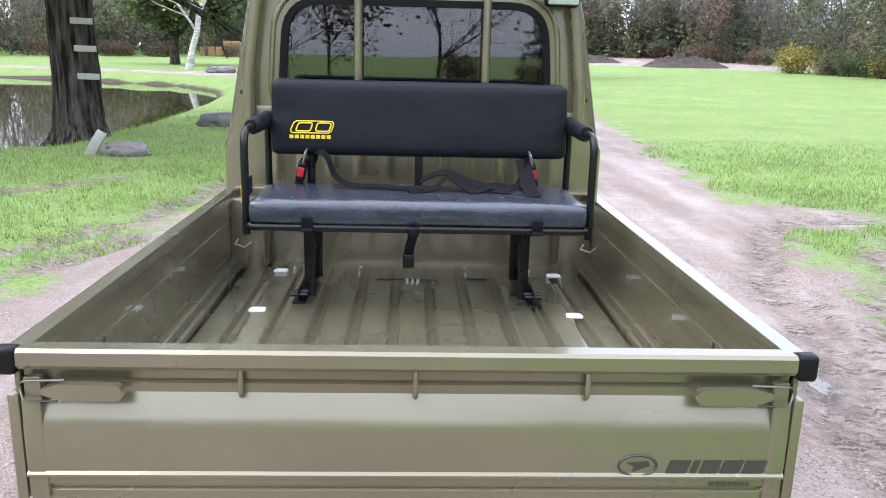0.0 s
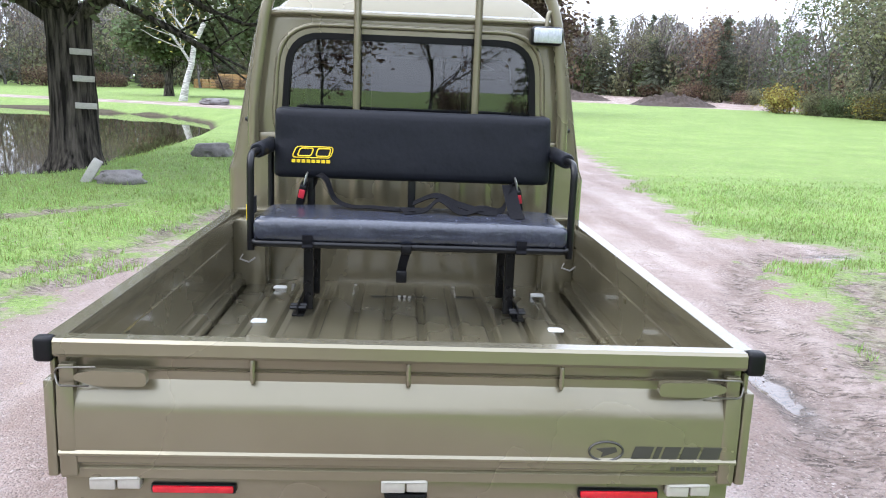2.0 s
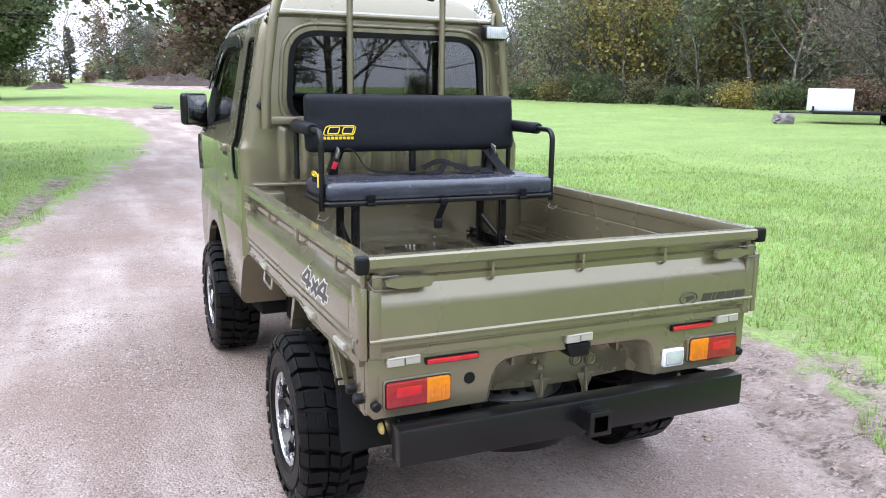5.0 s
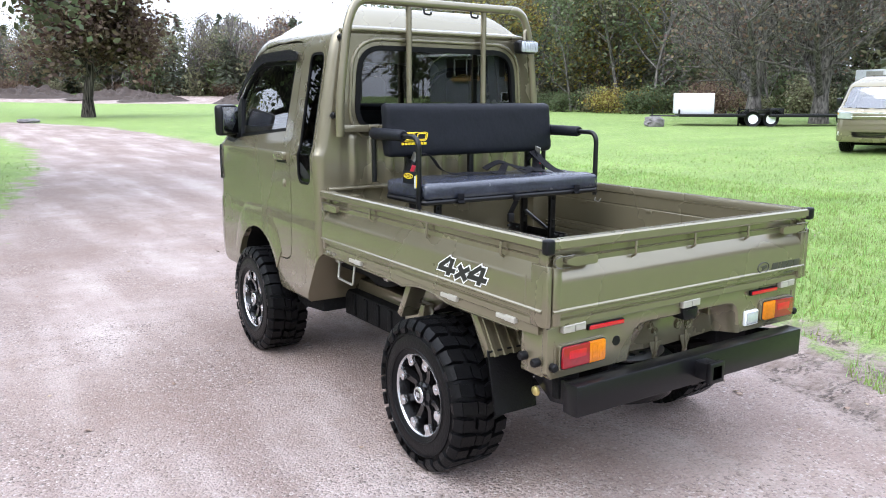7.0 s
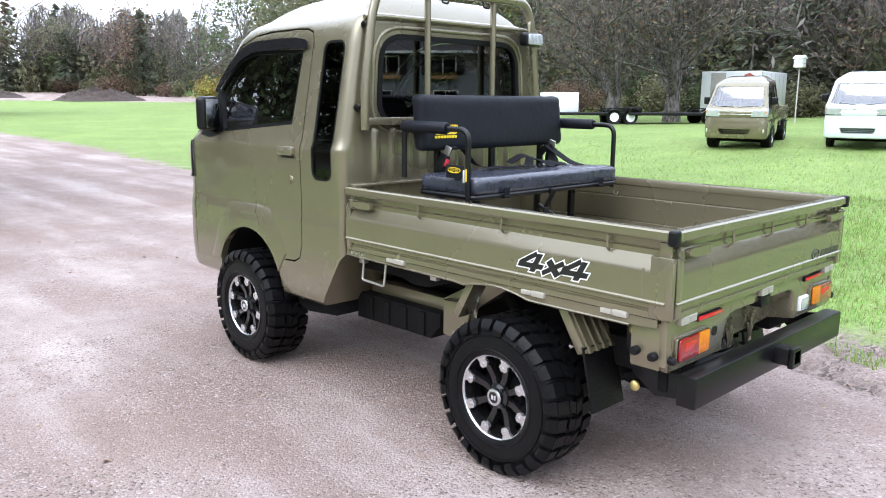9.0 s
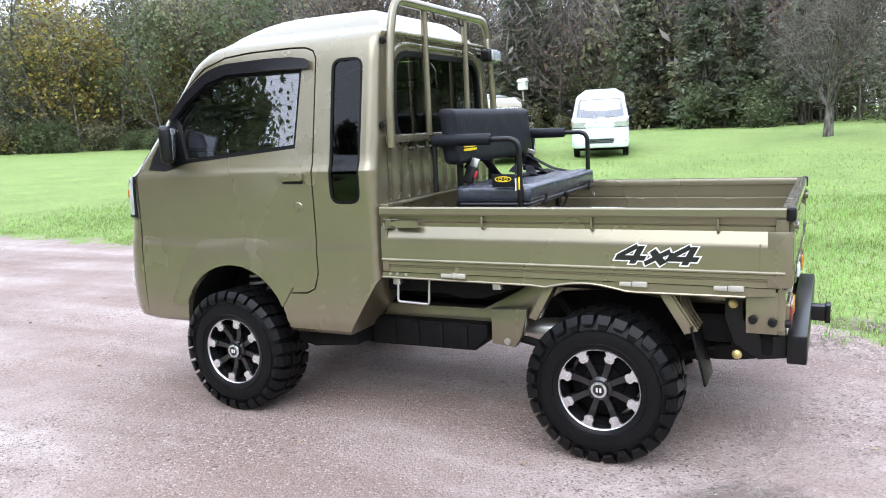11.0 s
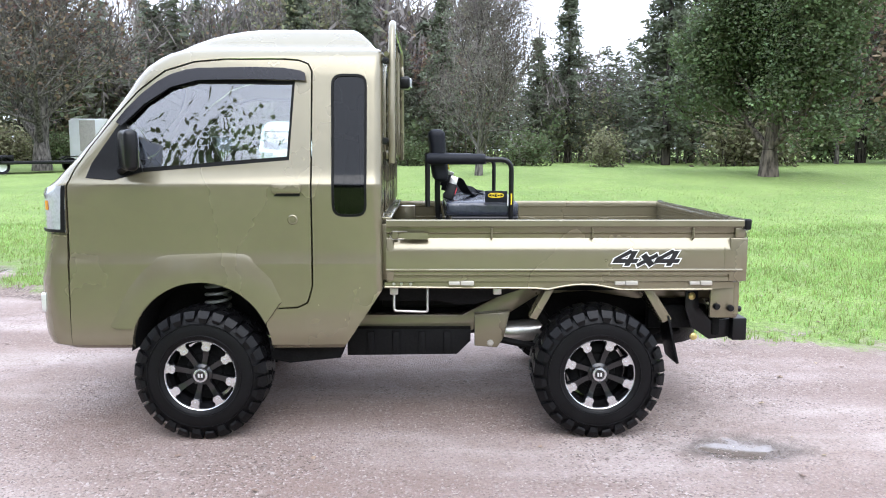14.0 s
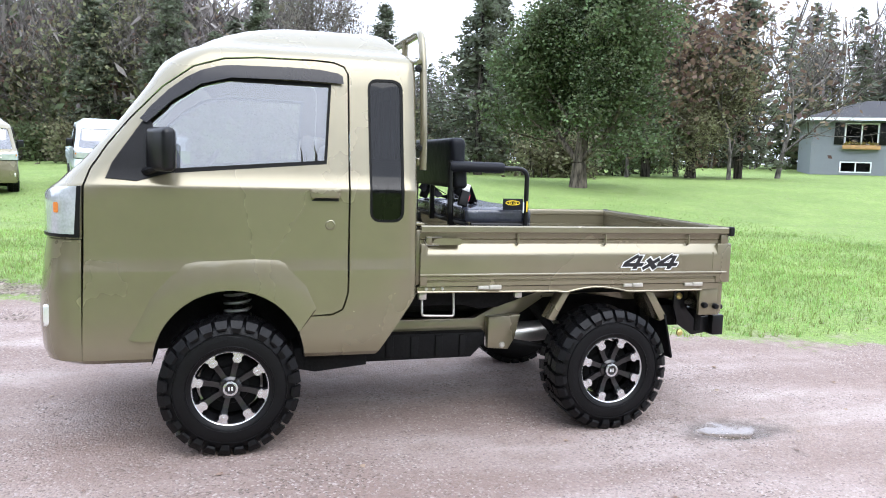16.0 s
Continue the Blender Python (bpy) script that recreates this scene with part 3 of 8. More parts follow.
# ---- trees ----
def grow(rng, base, height_, radius, spread, levels, kids, lean=0.1, first=0.35, droop=0.0, bow=0.12, way=None):
    """Limbs of a tree as tapered segments, with the twig tips."""
    segs, tips = [], []

    def limb(p, d, ln, r, lv):
        k = 5 if lv == 0 else 3
        for i in range(k):
            q = p + d * ln / k
            r2 = r * (0.82 if lv else 0.90)
            segs.append((p.copy(), q.copy(), r, r2))
            if lv < levels and (i + 1) / k > (first if lv == 0 else 0.25):
                for _ in range(kids[lv]):
                    if rng.random() < 0.8:
                        side = Vector((rng.gauss(0, 1), rng.gauss(0, 1), rng.gauss(0.1, 0.5))).normalized()
                        side = (side - d * side.dot(d)).normalized()
                        nd = (d * (1 - spread) + side * spread + Vector((0, 0, 0.18 - droop))).normalized()
                        limb(q.copy(), nd, ln * rng.uniform(0.42, 0.68) * (1.15 - 0.5 * (i / k)), r2 * 0.55, lv + 1)
            p, r = q, r2
            d = (d + Vector((rng.gauss(0, bow), rng.gauss(0, bow), rng.gauss(0.03 - droop * 0.2, bow * 0.6)))).normalized()
            if lv >= levels - 1:
                tips.append((p.copy(), lv))
        if lv < levels:
            for _ in range(2):
                side = Vector((rng.gauss(0, 1), rng.gauss(0, 1), 0.4)).normalized()
                limb(p.copy(), (d + side * 0.5).normalized(), ln * 0.5, r * 0.8, lv + 1)

    limb(Vector(base), Vector(way).normalized() if way else Vector((rng.gauss(0, lean), rng.gauss(0, lean), 1)).normalized(), height_, radius, 0)
    return segs, tips


def wood_mesh(name, segs, material, n=6, flare=1.0, least=0.0):
    V, F = [], []
    for k, (p, q, r, r2) in enumerate(segs):
        if r < least:
            continue
        d = (q - p).normalized()
        up = Vector((0, 0, 1)) if abs(d.z) < 0.9 else Vector((1, 0, 0))
        a = d.cross(up).normalized()
        b = a.cross(d)
        nn = n * 2 if r > 0.15 else (5 if r > 0.045 else 3)
        o = len(V)
        ra = r * (flare if k == 0 else 1)
        for c, rr in ((p, ra), (q, r2)):
            for j in range(nn):
                t = 2 * math.pi * j / nn
                V.append(c + rr * (a * math.cos(t) + b * math.sin(t)))
        F += [(o + j, o + (j + 1) % nn, o + nn + (j + 1) % nn, o + nn + j) for j in range(nn)]
    me = bpy.data.meshes.new(name)
    me.from_pydata([tuple(v) for v in V], [], F)
    me.polygons.foreach_set("use_smooth", [True] * len(F))
    me.materials.append(material)
    return me


def leaf_mesh(name, centres, per, spread, size, material, rs, flat=0.5, long=1.5):
    """Many small leaves (two triangles each, bent) scattered round the given centres."""
    c = np.repeat(np.array([tuple(p) for p in centres]), per, 0)
    k = len(c)
    off = rs.normal(0, 1, (k, 3)) * np.array([1, 1, 0.8]) * spread
    c = c + off
    a = rs.normal(0, 1, (k, 3))
    a[:, 2] *= flat
    a /= np.linalg.norm(a, axis=1)[:, None]
    w = np.cross(a, rs.normal(0, 1, (k, 3)))
    w /= np.linalg.norm(w, axis=1)[:, None] + 1e-9
    s = size * rs.uniform(0.6, 1.4, (k, 1))
    v = np.stack([c - a * s * long * 0.5, c + w * s * 0.5, c + a * s * long * 0.5, c - w * s * 0.5], 1).reshape(-1, 3)
    f = np.arange(4 * k).reshape(-1, 4)
    me = bpy.data.meshes.new(name)
    me.from_pydata(v.tolist(), [], f.tolist())
    me.materials.append(material)
    return me


def tree(label, segs, tips, bark, leaf, per, spread, size, seed, flare=1.0, long=1.5, group="", name="tree", least=0.0, most=0, twigs=0):
    root = thing(name, label, "shrub" if name == "shrub" else "tree", group)
    if most and len(tips) * per > most:
        tips = random.Random(seed).sample(tips, most // per)
    t = new("trunk", wood_mesh("trunk", segs, bark, flare=flare, least=least))
    t.parent = root
    if name == "shrub":
        t.name = "stems"
        tagged(t, kind="stuff")
    if per:
        c = new("crown", leaf_mesh("crown", [p for p, _ in tips], per, spread, size, leaf, np.random.RandomState(seed), long=long))
        c.parent = root
    if twigs:
        w = new("twig_mass", leaf_mesh("twig_mass", [p for p, _ in (tips if len(tips) < 420 else random.Random(seed).sample(tips, 420))], twigs * 2, 0.40, 0.013, M_TWIG, np.random.RandomState(seed + 1), flat=1.0, long=46))
        w.parent = root
        tagged(w, kind="stuff")
    return root


def spruce(label, seed, h, bark, needles, width, sparse=1.0, base=0.12):
    rng, rs = random.Random(seed), np.random.RandomState(seed)
    segs = [(Vector((0, 0, h * i / 8)), Vector((0, 0, h * (i + 1) / 8)), 0.022 * h * (1 - i / 8.3), 0.022 * h * (1 - (i + 1) / 8.3)) for i in range(8)]
    tips = []
    z = h * base
    while z < h * 0.98:
        k = 1 - z / h
        for _ in range(5):
            if rng.random() > sparse:
                continue
            t = rng.uniform(0, 2 * math.pi)
            ln = width * (k ** 0.8) * rng.uniform(0.6, 1.15) + 0.25
            p = Vector((0, 0, z))
            d = Vector((math.cos(t), math.sin(t), 0.12))
            for i in range(4):
                q = p + d * ln / 4
                segs.append((p.copy(), q.copy(), 0.03 * k + 0.008, 0.02 * k + 0.006))
                p = q
                d = Vector((d.x, d.y, d.z - 0.14))
                tips.append((p.copy() - Vector((0, 0, 0.05)), i))
        z += h * 0.028
    return tree(label, segs, tips, bark, needles, 15, 0.17 * width / 2.2, 0.12, seed, long=3.0, group="woods at the lawn edge")


def place(src, x, y, rot, s=1.0, sz=None):
    """Stands a copy of a tree on the land."""
    m = Matrix.LocRotScale((x, y, float(height(x, y)) - 0.08), Euler((0, 0, rot)), None)
    c = copy_thing(src, m)
    c.scale = (s, s, sz or s)
    return c


def build_woods():
    rng = random.Random(5)
    kinds = []
    # templates of the woods, first placed far behind the rest
    def deciduous(label, seed, h, leaf, per, size, spread=0.7, bark=M_GBARK, first=0.15, kids=(2, 2, 1), least=0.02, most=2400, twigs=0):
        r = random.Random(seed)
        s, t = grow(r, (0, 0, 0), h * 0.62, 0.0105 * h, 0.62, 2, kids, first=first, bow=0.14)
        return tree(label, s, t, bark, leaf, per, spread, size, seed, 1.3, group="woods at the lawn edge", least=least, most=most, twigs=twigs)
    t_green = deciduous("tall deciduous tree with dull green leaves", 11, 13, M_LEAF, 28, 0.20, most=2500)
    t_olive = deciduous("tall deciduous tree with thinning olive leaves", 12, 12, M_LEAFO, 20, 0.16, most=2200)
    t_yellow = deciduous("deciduous tree with yellowing autumn leaves", 13, 9, M_LEAFY, 26, 0.18, most=2400)
    t_bare = deciduous("nearly bare grey deciduous tree", 14, 12, M_LEAFB, 1, 0.16, kids=(3, 3, 1), least=0.012, most=300, twigs=5)
    t_bare2 = deciduous("nearly bare grey tree with thin twigs", 18, 10, M_LEAFB, 1, 0.16, kids=(3, 2, 1), least=0.010, most=300, twigs=5)
    t_brown = deciduous("tree with sparse brown autumn leaves", 15, 9, M_LEAFB, 10, 0.20, kids=(3, 2, 1), most=1400, twigs=3)
    t_spr = spruce("tall dark spruce with drooping boughs", 16, 13, M_BARK, M_NEEDLE, 2.4, 0.8, base=0.16)
    t_spr2 = spruce("thin grey spruce with ragged boughs", 17, 10, M_BARK, M_NEEDLE, 1.8, 0.6, base=0.1)
    # undergrowth
    def shrub(label, seed, leaf, h=2.4):
        r = random.Random(seed)
        segs, tips = [], []
        for _ in range(7):
            s, t = grow(r, (r.uniform(-0.8, 0.8), r.uniform(-0.8, 0.8), 0), h * 0.5, 0.03, 0.6, 1, (2, 1), lean=0.4, first=0.1)
            segs += s
            tips += t
        return tree(label, segs, tips, M_BARK, leaf, 40, 0.36, 0.115, seed, group="undergrowth at the lawn edge", name="shrub", least=0.016, most=1900)
    s_green, s_olive, s_yell, s_brown = (shrub("dense green shrub at the wood edge", 31, M_LEAF), shrub("tangled olive shrub at the wood edge", 32, M_LEAFO),
                                        shrub("yellow-leaved autumn shrub at the wood edge", 33, M_LEAFY), shrub("brown bramble thicket at the wood edge", 34, M_LEAFB))
    for i, t in enumerate((t_green, t_olive, t_yellow, t_bare, t_bare2, t_brown, t_spr, t_spr2, s_green, s_olive, s_yell, s_brown)):
        x, y = 52 + 3.5 * i, 66 + (i % 3) * 5
        t.matrix_world = Matrix.Translation((x, y, float(height(x, y)) - 0.1))

    def row(pts, step, choice, depth, shrubs, sw=1.0, big=1.0):
        """Fills a strip behind a line with trees, and shrubs along its front."""
        for (ax, ay), (bx, by) in zip(pts[:-1], pts[1:]):
            ln = math.hypot(bx - ax, by - ay)
            nx, ny = (by - ay) / ln, -(bx - ax) / ln
            for i in range(max(1, int(ln / step))):
                for dp in depth:
                    u = (i + rng.random()) * step / ln
                    off = dp + rng.uniform(-1, 1) * 1.2
                    s = rng.uniform(0.8, 1.2) * big
                    place(rng.choice(choice), ax + (bx - ax) * u + nx * off, ay + (by - ay) * u + ny * off, rng.uniform(0, 6.28), s, s * rng.uniform(0.9, 1.15))
            for i in range(int(ln / 1.9 * sw)):
                u = (i + rng.random()) * 1.9 / ln / sw
                off = rng.uniform(-0.3, 2.2)
                place(rng.choice(shrubs), ax + (bx - ax) * u + nx * off, ay + (by - ay) * u + ny * off, rng.uniform(0, 6.28), rng.uniform(0.6, 1.25))

    # far woods ahead, across the rough ground
    row([(40, 84), (26, 112), (0, 112), (-24, 90), (-45, 76), (-75, 62)], 3.4, [t_bare, t_olive, t_bare2, t_brown, t_spr2, t_bare], (2,), [s_brown, s_olive, s_brown], 0.5, 0.9)
    # thick bushes and woods beyond the lawn
    row([(37, 33), (36, 41), (33, 52), (31, 66)], 3.6, [t_olive, t_olive, t_yellow, t_green, t_yellow], (2, 6), [s_green, s_yell, s_olive, s_green], 1.6)
    row([(29, 3), (33, 8), (43, 13), (46, 24), (37, 33)], 3.6, [t_bare, t_olive, t_bare2, t_spr, t_brown, t_bare], (2,), [s_green, s_olive, s_brown, s_olive], 1.0, 0.78)
    row([(36, -24), (31, -18), (28, -11), (28.5, -4), (29, 3)], 6.5, [t_spr, t_spr2, t_bare2, t_bare, t_brown, t_spr2, t_bare], (5,), [s_green, s_green, s_green, s_olive, s_brown], 0.55, 0.47)
    # ragged conifers along the edge of the lawn
    for x, y, k in ((30.5, -8.9, 0.95), (30.7, 1.0, 0.56), (31.6, 2.8, 0.55), (31.0, 4.7, 0.78), (33.5, -3.6, 0.60), (32.0, -13.6, 0.80), (29.8, -17.2, 0.86), (28.3, -21.3, 0.95), (35.0, 8.0, 0.85), (34.4, -5.2, 0.62), (33.0, -10.8, 0.62)):
        place(rng.choice((t_spr, t_spr2)), x, y, rng.uniform(0, 6.28), k, k * rng.uniform(1.0, 1.15))
    # conifers and bare trees past the pond's near end, mirrored in the side glass
    for n in range(17):
        y = -14 + 2.8 * n
        x, k = -30 + rng.uniform(-3, 2), (0.86 if y < 9 else 1.08) * rng.uniform(0.85, 1.1)
        place(rng.choice((t_spr, t_green, t_spr)), x, y, rng.uniform(0, 6.28), k)
    # woods behind the camera, seen in the glass only
    row([(-24, -38), (5, -42), (30, -48)], 4.5, [t_olive, t_brown, t_bare2, t_spr], (2,), [s_brown, s_olive], 0.2, 1.0)
    place(t_bare, 5, -17, 1.0, 0.9)
    place(t_bare2, -4, -21, 2.6, 1.0)
    # brown-leaved trees between the maple and the house
    for i, (x, y, k) in enumerate(((28.9, -15.7, 0.93), (30.3, -19.2, 1.00), (26.5, -19.5, 0.95), (28.4, -23.6, 0.90))):
        place((t_brown, t_bare)[i % 2], x, y, 1.3 * i, k)


build_woods()


def woods_mass(label, line, near, far, count, low, high, per, size, seed, bushes):
    """The deep of a wood: many stems with fine twigs and leaves, past counting."""
    rs = np.random.RandomState(seed)
    ends = np.array(line, float)
    ln = np.hypot(*np.diff(ends, axis=0).T)
    total = count + bushes
    k = rs.choice(len(ln), total, p=ln / ln.sum())
    u, off = rs.rand(total, 1), rs.uniform(near, far, (total, 1))
    d = (ends[k + 1] - ends[k]) / ln[k, None]
    base = ends[k] + (ends[k + 1] - ends[k]) * u + np.stack([d[:, 1], -d[:, 0]], 1) * off
    tall = np.where(np.arange(total) < count, rs.uniform(low, high, total), rs.uniform(1.8, 4.2, total))
    V, F, M = [], [], []
    o = 0
    for i in range(total):
        x, y = base[i]
        z, h = float(height(x, y)), tall[i]
        bush, pine = i >= count, rs.rand() < 0.35
        tone = rs.choice(4, p=(0.34, 0.30, 0.12, 0.24)) if not pine else 4
        if not bush:
            r = 0.009 * h
            ang = np.arange(4) * np.pi / 2
            foot = np.stack([x + r * np.cos(ang), y + r * np.sin(ang), np.full(4, z - 0.1)], 1)
            sway = rs.normal(0, 0.03 * h, 2)
            V += [foot, np.array([[x + sway[0], y + sway[1], z + h * 0.97]])]
            F += [(o + j, o + (j + 1) % 4, o + 4) for j in range(4)]
            M += [5] * 4
            o += 5
        n = int(per * (0.45 if bush else 1) * rs.uniform(0.6, 1.3) * (0.5 if tone == 3 else 1.0))
        t = rs.rand(n)
        zz = t * h if bush else h * (0.16 + 0.84 * t)
        wide = (1.0 - t) * 0.20 * h + 0.2 if pine else (1.5 if bush else 0.20 * h) * np.sqrt(np.clip(1 - (1.7 * t - 0.75) ** 2, 0.05, 1))
        a, q = rs.uniform(0, 2 * np.pi, n), np.sqrt(rs.rand(n))
        c = np.stack([x + wide * q * np.cos(a), y + wide * q * np.sin(a), z + zz + rs.normal(0, 0.15, n)], 1)
        high_up = (t > 0.55) & (rs.rand(n) < 0.85) if not (bush or pine) else np.zeros(n, bool)
        thin = np.where(high_up, 8.0, 3.6 if tone >= 3 else 2.2)[:, None]
        kind = np.where(high_up, 3, tone)
        w = rs.normal(0, 1, (n, 3))
        w /= np.linalg.norm(w, axis=1)[:, None]
        if pine:
            w = np.stack([np.cos(a), np.sin(a), np.full(n, -0.25)], 1) + 0.3 * w
        v = np.cross(w, rs.normal(0, 1, (n, 3)))
        v /= np.linalg.norm(v, axis=1)[:, None]
        w[high_up, 2] = np.abs(w[high_up, 2]) + 0.5
        sc = size * rs.uniform(0.5, 1.5, (n, 1)) / np.sqrt(thin)
        V.append(np.stack([c - w * sc * thin, c + v * sc, c + w * sc * thin, c - v * sc], 1).reshape(-1, 3) * 1.0)
        F += [(o + 4 * j, o + 4 * j + 1, o + 4 * j + 2, o + 4 * j + 3) for j in range(n)]
        M += kind.tolist()
        o += 4 * n
    me = bpy.data.meshes.new("far_woods")
    me.from_pydata(np.concatenate(V).tolist(), [], F)
    for m in (M_LEAF, M_LEAFO, M_LEAFB, M_TWIG, M_NEEDLE, M_GBARK):
        me.materials.append(m)
    me.polygons.foreach_set("material_index", M)
    return tagged(new("far_woods", me), label, "woods", kind="stuff")


woods_mass("hazy mixed woods beyond the rough field", [(44, 70), (40, 84), (26, 112), (0, 112), (-24, 90), (-45, 76), (-80, 60)], 4, 22, 320, 6, 11, 330, 0.17, 3, 140)
woods_mass("dense mixed woods behind the lawn", [(38, 11), (43, 13), (46, 24), (38, 33), (36, 41), (34, 62), (40, 80)], 4, 17, 130, 9, 14, 420, 0.145, 4, 100)
woods_mass("depths of the woods beyond the rough field", [(44, 70), (40, 84), (26, 112), (0, 112), (-24, 90), (-45, 76), (-80, 60)], 20, 38, 170, 6, 11, 220, 0.30, 8, 220)
woods_mass("depths of the woods behind the lawn", [(42, 14), (43, 16), (46, 24), (38, 33), (36, 41), (34, 62)], 14, 28, 120, 9, 15, 260, 0.28, 9, 120)
woods_mass("mixed woods behind the parked trailers", [(31, 6), (33, 8), (43, 13), (46, 24)], 2, 10, 80, 6, 9.5, 400, 0.18, 16, 50)
woods_mass("tall woods beyond the far side of the pond", [(-80, 60), (-58, 40), (-51, 12), (-40, -10), (-24, -36)], 1, 12, 130, 12, 18, 400, 0.19, 21, 40)
woods_mass("mixed woods past the cargo trailer", [(38, 7.5), (43, 12), (51, 20)], 0.5, 9, 60, 7, 11, 400, 0.16, 22, 30)
woods_mass("woods at the corner behind the trailers", [(47, 18), (50, 31)], -1, 9, 50, 8, 12, 380, 0.17, 23, 30)
woods_mass("woods at the far corner of the field", [(40, 97), (12, 124)], -3, 12, 90, 6, 11, 300, 0.24, 24, 80)
woods_mass("low dark woods behind the maple", [(33, -20), (31, -18), (28, -11), (28.5, -4), (29, 3)], 3, 20, 120, 3.4, 6.0, 430, 0.078, 6, 110)
woods_mass("brown autumn woods behind the house", [(34, -56), (57, -26)], -3, 9, 95, 8, 13, 360, 0.20, 18, 40)


# ---- the pickup ----
# height, front, rear, half width, front corner, rear corner
CAB = [(0.43, 3.33, 1.735, 0.700, 0.16, 0.03), (0.45, 3.385, 1.732, 0.722, 0.16, 0.03), (0.49, 3.402, 1.732, 0.733, 0.17, 0.03), (0.60, 3.416, 1.732, 0.738, 0.18, 0.03),
       (0.76, 3.410, 1.732, 0.740, 0.18, 0.035), (0.838, 3.398, 1.732, 0.7420, 0.18, 0.035), (0.850, 3.397, 1.732, 0.7412, 0.18, 0.035), (0.876, 3.396, 1.732, 0.7355, 0.18, 0.035), (0.99, 3.378, 1.732, 0.736, 0.18, 0.04),
       (1.10, 3.378, 1.732, 0.7385, 0.18, 0.045), (1.17, 3.376, 1.732, 0.7395, 0.18, 0.05), (1.20, 3.360, 1.732, 0.7398, 0.18, 0.05), (1.216, 3.335, 1.732, 0.7398, 0.17, 0.05), (1.224, 3.325, 1.732, 0.7375, 0.17, 0.05), (1.232, 3.318, 1.732, 0.7330, 0.17, 0.05),
       (1.264, 3.288, 1.732, 0.722, 0.16, 0.05), (1.333, 3.220, 1.732, 0.709, 0.15, 0.05), (1.444, 3.125, 1.732, 0.689, 0.14, 0.05), (1.567, 3.030, 1.732, 0.667, 0.13, 0.05),
       (1.65, 2.970, 1.732, 0.652, 0.13, 0.05), (1.72, 2.925, 1.732, 0.640, 0.13, 0.05), (1.772, 2.885, 1.732, 0.629, 0.14, 0.05), (1.815, 2.830, 1.732, 0.614, 0.15, 0.05),
       (1.838, 2.795, 1.732, 0.596, 0.16, 0.05), (1.850, 2.770, 1.738, 0.575, 0.17, 0.05), (1.862, 2.745, 1.755, 0.556, 0.16, 0.04), (1.867, 2.735, 1.772, 0.540, 0.15, 0.03),
       # the raised roof cap: flat top, sloping cheeks and a bevelled back
       (1.890, 2.695, 1.790, 0.516, 0.14, 0.025), (1.920, 2.620, 1.818, 0.480, 0.12, 0.025), (1.945, 2.540, 1.844, 0.446, 0.10, 0.025), (1.961, 2.460, 1.864, 0.422, 0.09, 0.025),
       (1.970, 2.370, 1.880, 0.400, 0.06, 0.025), (1.975, 2.230, 1.892, 0.372, 0.05, 0.025)]


def cab_loft(inset=0.0, z0=None, z1=None):
    """The cab's outer skin as a closed solid, or one drawn in by some metres."""
    rows = []
    for a, b in zip(CAB[:-1], CAB[1:]):
        k = max(1, int((b[0] - a[0]) / 0.03))
        rows += [[a[i] + (b[i] - a[i]) * j / k for i in range(6)] for j in range(k)]
    rows.append(list(CAB[-1]))
    if z0 is not None:
        lo = [r for r in rows if z0 < r[0] < z1]
        def at_z(z):
            for a, b in zip(rows[:-1], rows[1:]):
                if a[0] <= z <= b[0]:
                    t = (z - a[0]) / (b[0] - a[0])
                    return [p + (q - p) * t for p, q in zip(a, b)]
        rows = [at_z(z0), *lo, at_z(z1)]
    bm = B()
    rings = []
    for z, yf, yr, w, rf, rr in rows:
        yf, yr, w = yf - inset, yr + inset, w - inset
        half = [(0, yr), (w * 0.3, yr), (w * 0.62, yr)]
        for j in range(6):
            t = -math.pi / 2 + math.pi / 2 * j / 5
            half.append((w - rr + rr * math.cos(t), yr + rr + rr * math.sin(t)))
        a, b = yr + rr, yf - rf
        half += [(w + 0.006 * math.sin(math.pi * j / 9), a + (b - a) * j / 9) for j in range(1, 9)]
        for j in range(7):
            t = math.pi / 2 * j / 6
            half.append((w - rf * 1.25 + rf * 1.25 * math.cos(t), yf - rf + rf * math.sin(t) - 0.03 * (1 - math.sin(t)) * 0))
        half += [(w * 0.55, yf + 0.012), (w * 0.28, yf + 0.02), (0, yf + 0.022)]
        full = half + [(-x, y) for x, y in half[-2:0:-1]]
        rings.append([bm.verts.new((x, y, z)) for x, y in full])
    n = len(rings[0])
    for A, C in zip(rings[:-1], rings[1:]):
        for j in range(n):
            bm.faces.new((A[j], A[(j + 1) % n], C[(j + 1) % n], C[j]))
    bm.faces.new(rings[0][::-1])
    bm.faces.new(rings[-1])
    bmesh.ops.recalc_face_normals(bm, faces=bm.faces[:])
    return bm


DOOR = [(2.060, 0.735), (2.060, 1.745), (2.080, 1.785), (2.130, 1.803), (2.215, 1.808), (2.471, 1.806), (2.620, 1.793), (2.754, 1.750), (2.886, 1.652), (3.020, 1.508), (3.110, 1.395), (3.178, 1.285),
        (3.203, 1.21), (3.210, 0.874), (3.222, 0.40), (2.50, 0.40), (2.285, 0.40), (2.285, 0.624), (2.136, 0.630), (2.085, 0.655)]
WINDOW = [(2.143, 1.700), (2.168, 1.330), (2.860, 1.272), (2.985, 1.236), (3.112, 1.246), (3.084, 1.315), (2.959, 1.503), (2.853, 1.603), (2.740, 1.680), (2.600, 1.708)]
QUARTER = rounded([(1.805, 1.066), (1.805, 1.735), (1.975, 1.735), (1.968, 1.066)], 0.055, 6)
